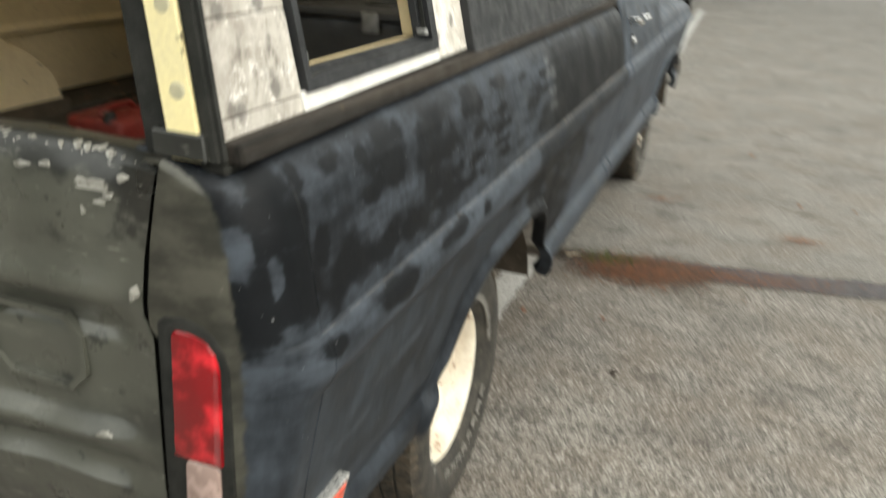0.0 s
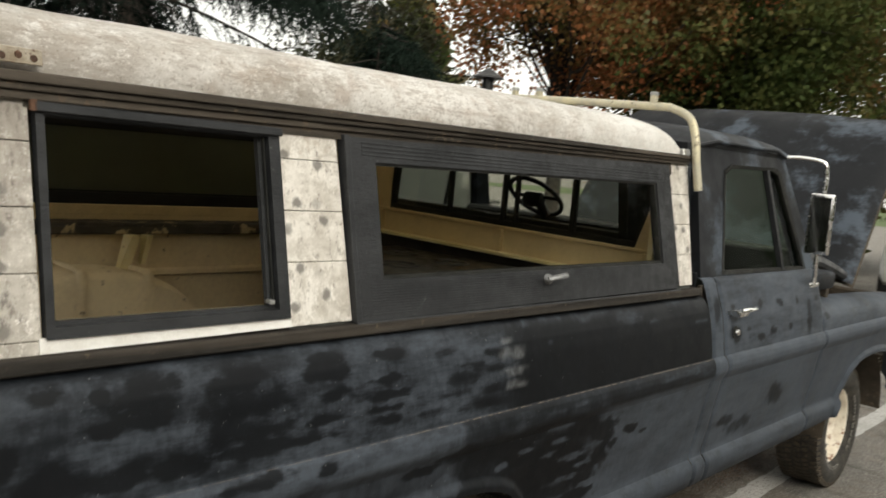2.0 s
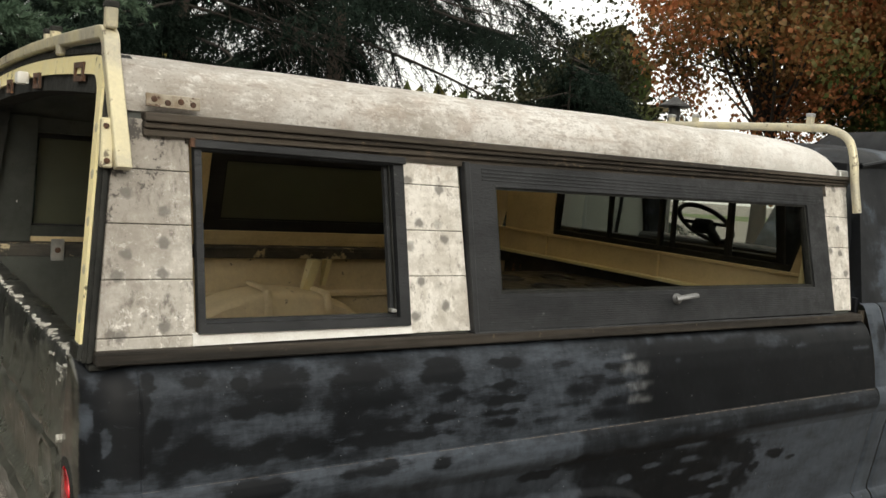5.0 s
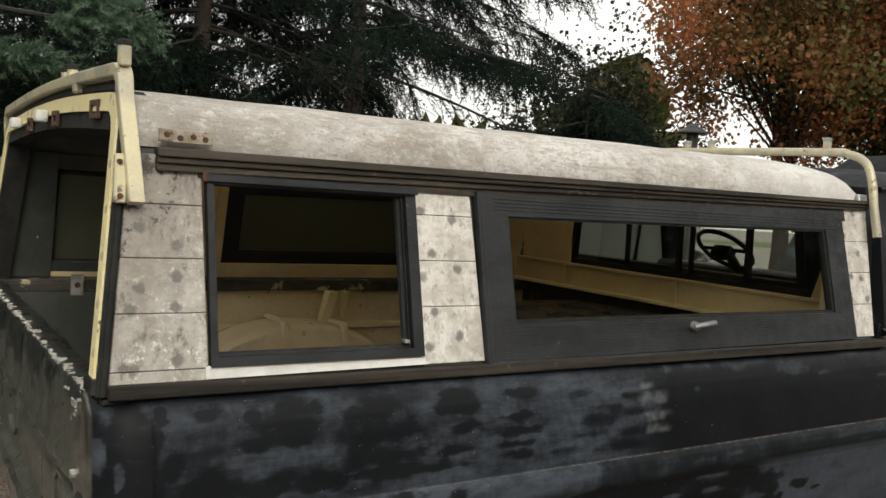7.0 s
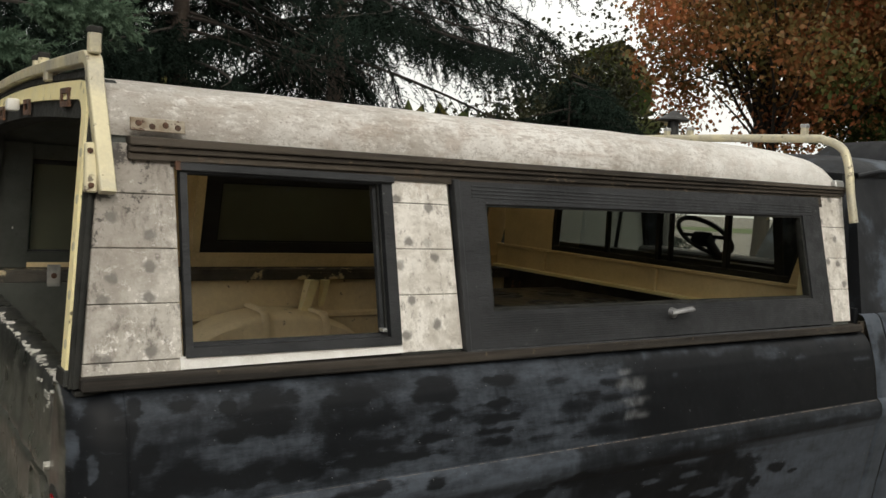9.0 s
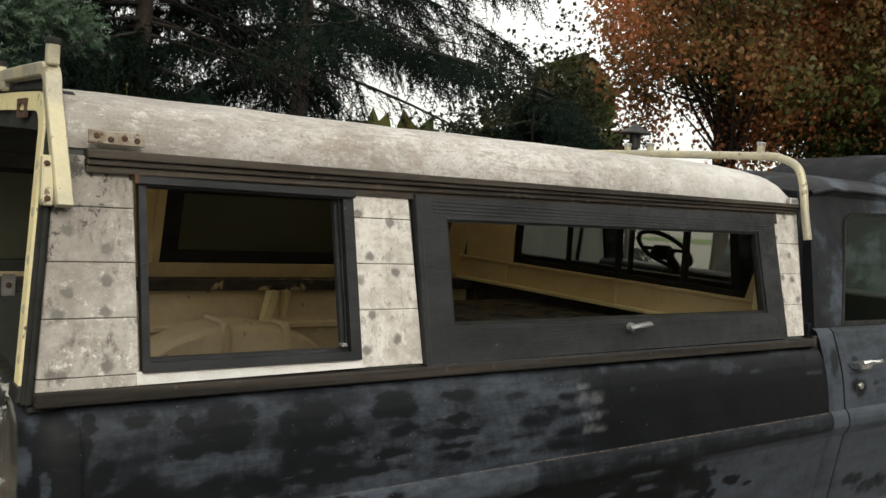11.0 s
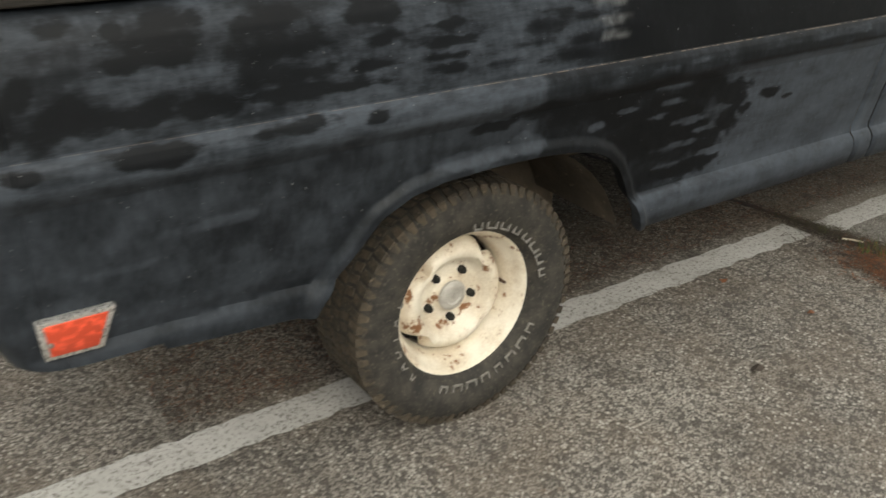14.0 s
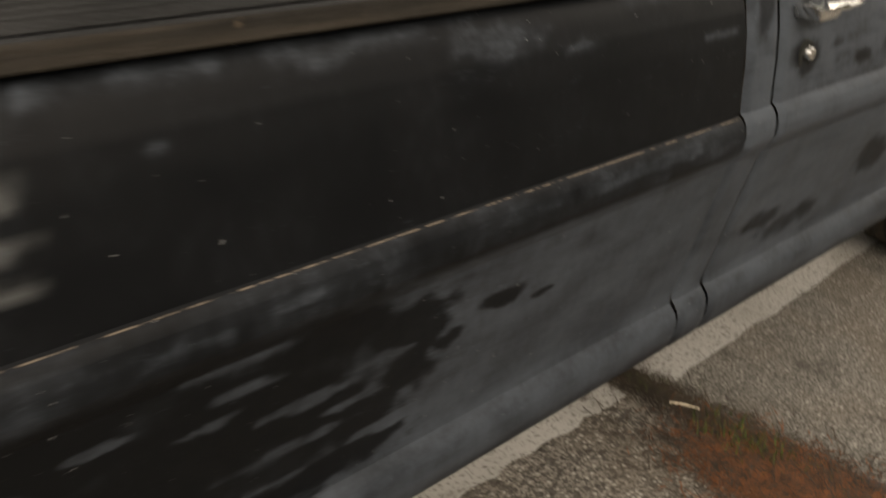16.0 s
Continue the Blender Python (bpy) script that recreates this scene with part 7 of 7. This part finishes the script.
    for name, own, material, text in (("crown", ~pale, NEEDLE, "dark drooping needle sprays"), ("low_bough", pale, NEEDLE_LIT, "blue-green bough reaching out low, coloured lighter as if lit")):
        if not own.any():
            continue
        out = []
        kinds = spray if name == "crown" else [needle_spray(g, 80, 0.22, 0.0036) for _ in range(4)]
        for k in range(4):
            s = (pick == k) & own
            out.append((np.einsum("nij,vj->nvi", rot[s], kinds[k]) * scl[s][:, None, None] + pos[s][:, None]).reshape(-1, 3))
        crown = new(name, numbers_mesh(name, np.concatenate(out) - np.array([*at, 0.0]), material))
        crown.parent = ob
        tagged(crown, text, kind="stuff")
    return ob


LEAF = np.array([(0, 0, 0), (0.40, 0.36, 0.06), (0.62, 0.14, 0.02), (1.0, 0.0, -0.05), (0.62, -0.14, 0.02), (0.40, -0.36, 0.06)])


def broadleaf(at, height, crown_c, crown_r, leaves, seed, material, label, leaf=0.082, trunk=0.16, keep=1.0):
    g = np.random.default_rng(seed)
    ob = thing("broadleaf_tree", (*at, 0.0), label, "tree", "broadleaf trees")
    top = np.array([crown_c[0], crown_c[1], crown_c[2]])
    part("trunk", tube(curve_through([(at[0], at[1], -0.05), (at[0] + 0.1, at[1], height * 0.25), (at[0], at[1] + 0.1, height * 0.5), tuple(top)], 5), [trunk * (1 - 0.75 * k / 15) for k in range(16)], 10), BARK, ob, "grey-brown trunk", 40, tilt=False)
    limbs, tips = [], []
    for _ in range(85):
        d = g.normal(0, 1, 3)
        d /= np.linalg.norm(d)
        d[2] = d[2] * 0.9 + 0.1
        end = top + d * np.array(crown_r) * g.uniform(0.75, 1.0)
        start = np.array([at[0], at[1], height * 0.2]) * 0.4 + top * 0.6 + np.array([0, 0, g.uniform(-0.45, 0.3) * crown_r[2]])
        mid = (start + end) / 2 + g.normal(0, 0.25, 3)
        limbs.append(tube(curve_through([tuple(start), tuple(mid), tuple(end)], 4), [0.03 * (1 - 0.88 * k / 8) for k in range(9)], 5, 1.0, False))
        for t in np.linspace(0.35, 1.0, 9):
            tips.append((1 - t) ** 2 * start + 2 * t * (1 - t) * mid + t * t * end + g.normal(0, 0.30, 3))
    part("limb", join(*limbs), TWIG, ob, "", 0, tilt=False, kind="stuff")
    tips = np.array(tips)
    tips = tips[g.uniform(0, 1, len(tips)) < keep]
    c = tips[g.integers(0, len(tips), leaves)] + g.normal(0, 0.19, (leaves, 3))
    d = g.normal(0, 1, (leaves, 3)) + np.array([0, 0, -0.7])
    rot = orient(d, g.uniform(0, 6.28, leaves))
    v = np.einsum("nij,vj->nvi", rot, LEAF[[0, 1, 3, 5]] * leaf) * g.uniform(0.6, 1.25, leaves)[:, None, None] + c[:, None]
    v = v.reshape(-1, 3) - np.array([*at, 0.0])
    crown = new("crown", numbers_mesh("crown", v, material, 4))
    crown.parent = ob
    tagged(crown, "crown of turning autumn leaves", kind="stuff")
    return ob


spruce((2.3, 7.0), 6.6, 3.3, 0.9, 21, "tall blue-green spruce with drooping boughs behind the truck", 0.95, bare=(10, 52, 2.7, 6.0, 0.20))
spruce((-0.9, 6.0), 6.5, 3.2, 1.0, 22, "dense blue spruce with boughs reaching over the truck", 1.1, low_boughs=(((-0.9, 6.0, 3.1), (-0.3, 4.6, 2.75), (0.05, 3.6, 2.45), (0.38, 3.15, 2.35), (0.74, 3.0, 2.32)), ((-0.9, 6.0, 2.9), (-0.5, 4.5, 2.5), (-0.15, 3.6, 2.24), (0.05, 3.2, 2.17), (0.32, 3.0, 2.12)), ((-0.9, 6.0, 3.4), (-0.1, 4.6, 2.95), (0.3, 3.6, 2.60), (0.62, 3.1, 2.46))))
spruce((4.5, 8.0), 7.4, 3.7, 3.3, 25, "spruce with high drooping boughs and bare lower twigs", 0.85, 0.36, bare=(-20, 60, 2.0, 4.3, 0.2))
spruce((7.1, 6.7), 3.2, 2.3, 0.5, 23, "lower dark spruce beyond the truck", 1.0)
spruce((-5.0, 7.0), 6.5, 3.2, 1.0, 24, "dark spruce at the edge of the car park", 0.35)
broadleaf((11.4, 7.0), 6.0, (11.0, 6.5, 5.3), (3.1, 3.0, 3.4), 62000, 31, AUTUMN, "broadleaf tree turning red and orange in autumn", 0.080, 0.16, 0.42)
broadleaf((13.6, 5.0), 6.5, (13.2, 4.9, 4.6), (3.2, 3.1, 3.5), 84000, 32, OLIVELEAF, "broadleaf tree with olive and brown autumn leaves", 0.095, 0.16, 0.85)
broadleaf((20.0, 1.5), 6.0, (21.0, 3.0, 4.2), (4.2, 4.2, 3.8), 25000, 33, OLIVELEAF, "distant broadleaf tree with olive leaves", 0.15)
broadleaf((10.6, 10.5), 4.0, (10.6, 10.5, 2.6), (1.9, 1.8, 2.0), 22000, 34, DARKLEAF, "shrubby tree with dark olive leaves", 0.10, 0.1, 0.6)


def far_woods():
    g = np.random.default_rng(40)
    n = 70000
    a = np.concatenate([g.uniform(radians(20), radians(335), n // 2), g.uniform(radians(262), radians(333), n - n // 2)])
    a = np.where((a > radians(32)) & (a < radians(47)), a + radians(28), a)
    rr = g.uniform(17, 24, n)
    # the camera side is unseen: added, and raised to darken reflections in the glass
    tall = np.where(a > np.pi, 5.0, 2.6) + 5.0 * ((a > radians(265)) & (a < radians(330)))
    hz = g.uniform(0, 1, n) ** 0.8 * (tall + 1.3 * np.sin(9 * a) + 0.9 * np.sin(23 * a + 1))
    c = np.stack([2 + rr * np.cos(a), rr * np.sin(a) - 1, hz], -1)
    rot = orient(g.normal(0, 1, (n, 3)), g.uniform(0, 6.28, n))
    v = (np.einsum("nij,vj->nvi", rot, LEAF[[0, 1, 3, 5]] * 0.45) * g.uniform(0.5, 2.6, n)[:, None, None] ** 1.2 + c[:, None]).reshape(-1, 3)
    return tagged(new("far_woods", numbers_mesh("far_woods", v, OLIVELEAF, 4)), "dark far belt of shrubs and trees, its unseen camera side added to darken reflections", "woods", "", "stuff")


far_woods()

# ---- post lantern beyond the truck ----
lantern = thing("post_lantern", (5.6, 3.7, 0.0), "dark post lantern with a wide conical cap", "lantern")
part("post", tube([(5.6, 3.7, 0.0), (5.6, 3.7, 2.17)], 0.035, 12), DARKPLASTIC, lantern, "", 40, tilt=False)
part("cap", lathe([(0.0, 2.385), (0.02, 2.38), (0.06, 2.35), (0.135, 2.305), (0.14, 2.295), (0.05, 2.29), (0.05, 2.17), (0.0, 2.17)], (5.6, 3.7, 0), 32, "z"), DARKPLASTIC, lantern, "", 30, tilt=False)

# ---- white car ahead ----
car = thing("white_car", (12.4, 1.35, 0.0), "white saloon car parked ahead of the truck", "car")
car_rows = []
for x, zb, zt, w in ((10.35, 0.45, 0.95, 0.62), (10.42, 0.35, 1.0, 0.74), (10.7, 0.28, 1.02, 0.82), (11.6, 0.25, 1.0, 0.84), (13.2, 0.25, 0.98, 0.84), (14.0, 0.28, 0.90, 0.80), (14.45, 0.35, 0.78, 0.70), (14.52, 0.45, 0.7, 0.6)):
    ring = [(-w * 0.9, zb), (w * 0.9, zb), (w, zb + 0.15), (w, (zb + zt) / 2), (w * 0.94, zt - 0.06), (w * 0.82, zt), (-w * 0.82, zt), (-w * 0.94, zt - 0.06), (-w, (zb + zt) / 2), (-w, zb + 0.15)]
    car_rows.append([(x, 1.35 + y, z) for y, z in ring])
cv, cf = surface(car_rows, True)
part("body", (cv, cf + [tuple(reversed(range(10))), tuple(range(len(cv) - 10, len(cv)))]), WHITEBODY, car, "", 40, tilt=False)
cab_rows = [[(x, 1.35 + y, z) for y, z in ((-w, zz0), (w, zz0), (w * 0.8, zz1), (-w * 0.8, zz1))] for x, w, zz0, zz1 in ((10.55, 0.72, 0.98, 1.0), (11.1, 0.76, 0.98, 1.40), (12.2, 0.76, 0.98, 1.44), (13.2, 0.74, 0.96, 0.99))]
cv, cf = surface(cab_rows, True)
part("cabin_glass", (cv, cf), SMOKED, car, "dark car windows", 0, tilt=False)
part("roof", surface([[(x, 1.35 + y, z - 0.03 * (y / 0.6) ** 2) for y in np.linspace(-0.62, 0.62, 9)] for x, z in ((10.9, 1.36), (11.1, 1.425), (12.2, 1.465), (12.45, 1.42))]), WHITEBODY, car, "", 40, tilt=False)
for s in (-1, 1):
    part("pillar", hexa([(10.6, 1.35 + s * 0.73, 0.99), (10.75, 1.35 + s * 0.73, 0.99), (10.75, 1.35 + s * 0.70, 0.99), (10.6, 1.35 + s * 0.70, 0.99), (11.0, 1.35 + s * 0.61, 1.41), (11.15, 1.35 + s * 0.61, 1.41), (11.15, 1.35 + s * 0.58, 1.41), (11.0, 1.35 + s * 0.58, 1.41)]), WHITEBODY, car, "", 0, tilt=False)
    part("tail_lamp", block((10.265, 1.35 + s * 0.30 - 0.29, 0.46), (10.30, 1.35 + s * 0.30 + 0.29, 0.53), 0.01, 2), REDLENS, car, "red tail lamp", 40, tilt=False)
    part("door_mirror", block((12.8, 1.35 + s * 0.90 - 0.09, 0.98), (12.9, 1.35 + s * 0.90 + 0.09, 1.10), 0.02, 2), DARKPLASTIC, car, "", 40, tilt=False)
    for x in (11.1, 13.7):
        part("wheel", lathe([(0.0, 0.09 * s), (0.2, 0.09 * s), (0.22, 0.10 * s), (0.30, 0.09 * s), (0.31, 0.0), (0.30, -0.09 * s)], (x, 1.35 + s * 0.76, 0.31), 28), DARKPLASTIC, car, "", 40, tilt=False)
part("bumper", block((10.28, 0.75, 0.40), (10.42, 1.95, 0.58), 0.04, 2), WHITEBODY, car, "", 40, tilt=False)

car.location = (15.6, 1.72, 0.0)

# ---- far verge and house ----
flat("grass_verge", [(60, -60), (400, -60), (400, 60), (60, 60)], 0.02, GRASS, "mown grass beyond the car park", "grass")
BRICK = worn("orange_red_plaster", (0.42, 0.13, 0.055), (0.48, 0.17, 0.08), 2, (0.3, 0.1, 0.05), 30, 0.6, 0.85)
TILE = worn("grey_roof_tiles", (0.10, 0.09, 0.085), (0.14, 0.12, 0.11), 3, None, 30, 0.6, 0.85)
TRIM = worn("pale_trim", (0.70, 0.66, 0.55), (0.62, 0.58, 0.48), 4, None, 30, 0.6, 0.6)
house = thing("house", (48.0, 0.0, 0.0), "orange-red house with pale garage door and trim", "house")
part("wall", block((44, -12, 0.0), (54, 10, 3.4)), BRICK, house, "", 0, tilt=False)
part("roof", hexa([(43.4, -12.6, 3.4), (54.6, -12.6, 3.4), (54.6, 10.6, 3.4), (43.4, 10.6, 3.4), (48.8, -12.6, 5.6), (49.2, -12.6, 5.6), (49.2, 10.6, 5.6), (48.8, 10.6, 5.6)]), TILE, house, "", 0, tilt=False)
for y in (-9.5, -3.4):
    d = part("garage_door", block((43.93, y, 0.0), (44.0, y + 4.4, 2.4), 0.02), TRIM, house, "pale garage door", 0, tilt=False)
    for k in range(4):
        part("panel", block((43.90, y + 0.1, 0.08 + 0.58 * k), (43.94, y + 4.3, 0.60 + 0.58 * k), 0.01), TRIM, d, "", 0, tilt=False)
part("base_course", block((43.92, -12.05, 0.0), (44.0, 10.05, 0.45)), TRIM, house, "", 0, tilt=False)
for y in (3.4, 7.0):
    w = part("window", block((43.95, y, 1.0), (44.0, y + 1.4, 2.3), 0.02), TRIM, house, "pale framed window", 0, tilt=False)
    part("pane", block((43.92, y + 0.1, 1.1), (43.96, y + 1.3, 2.2)), SMOKED, w, "", 0, tilt=False)
house.location = (79.0, 0.0, 0.0)
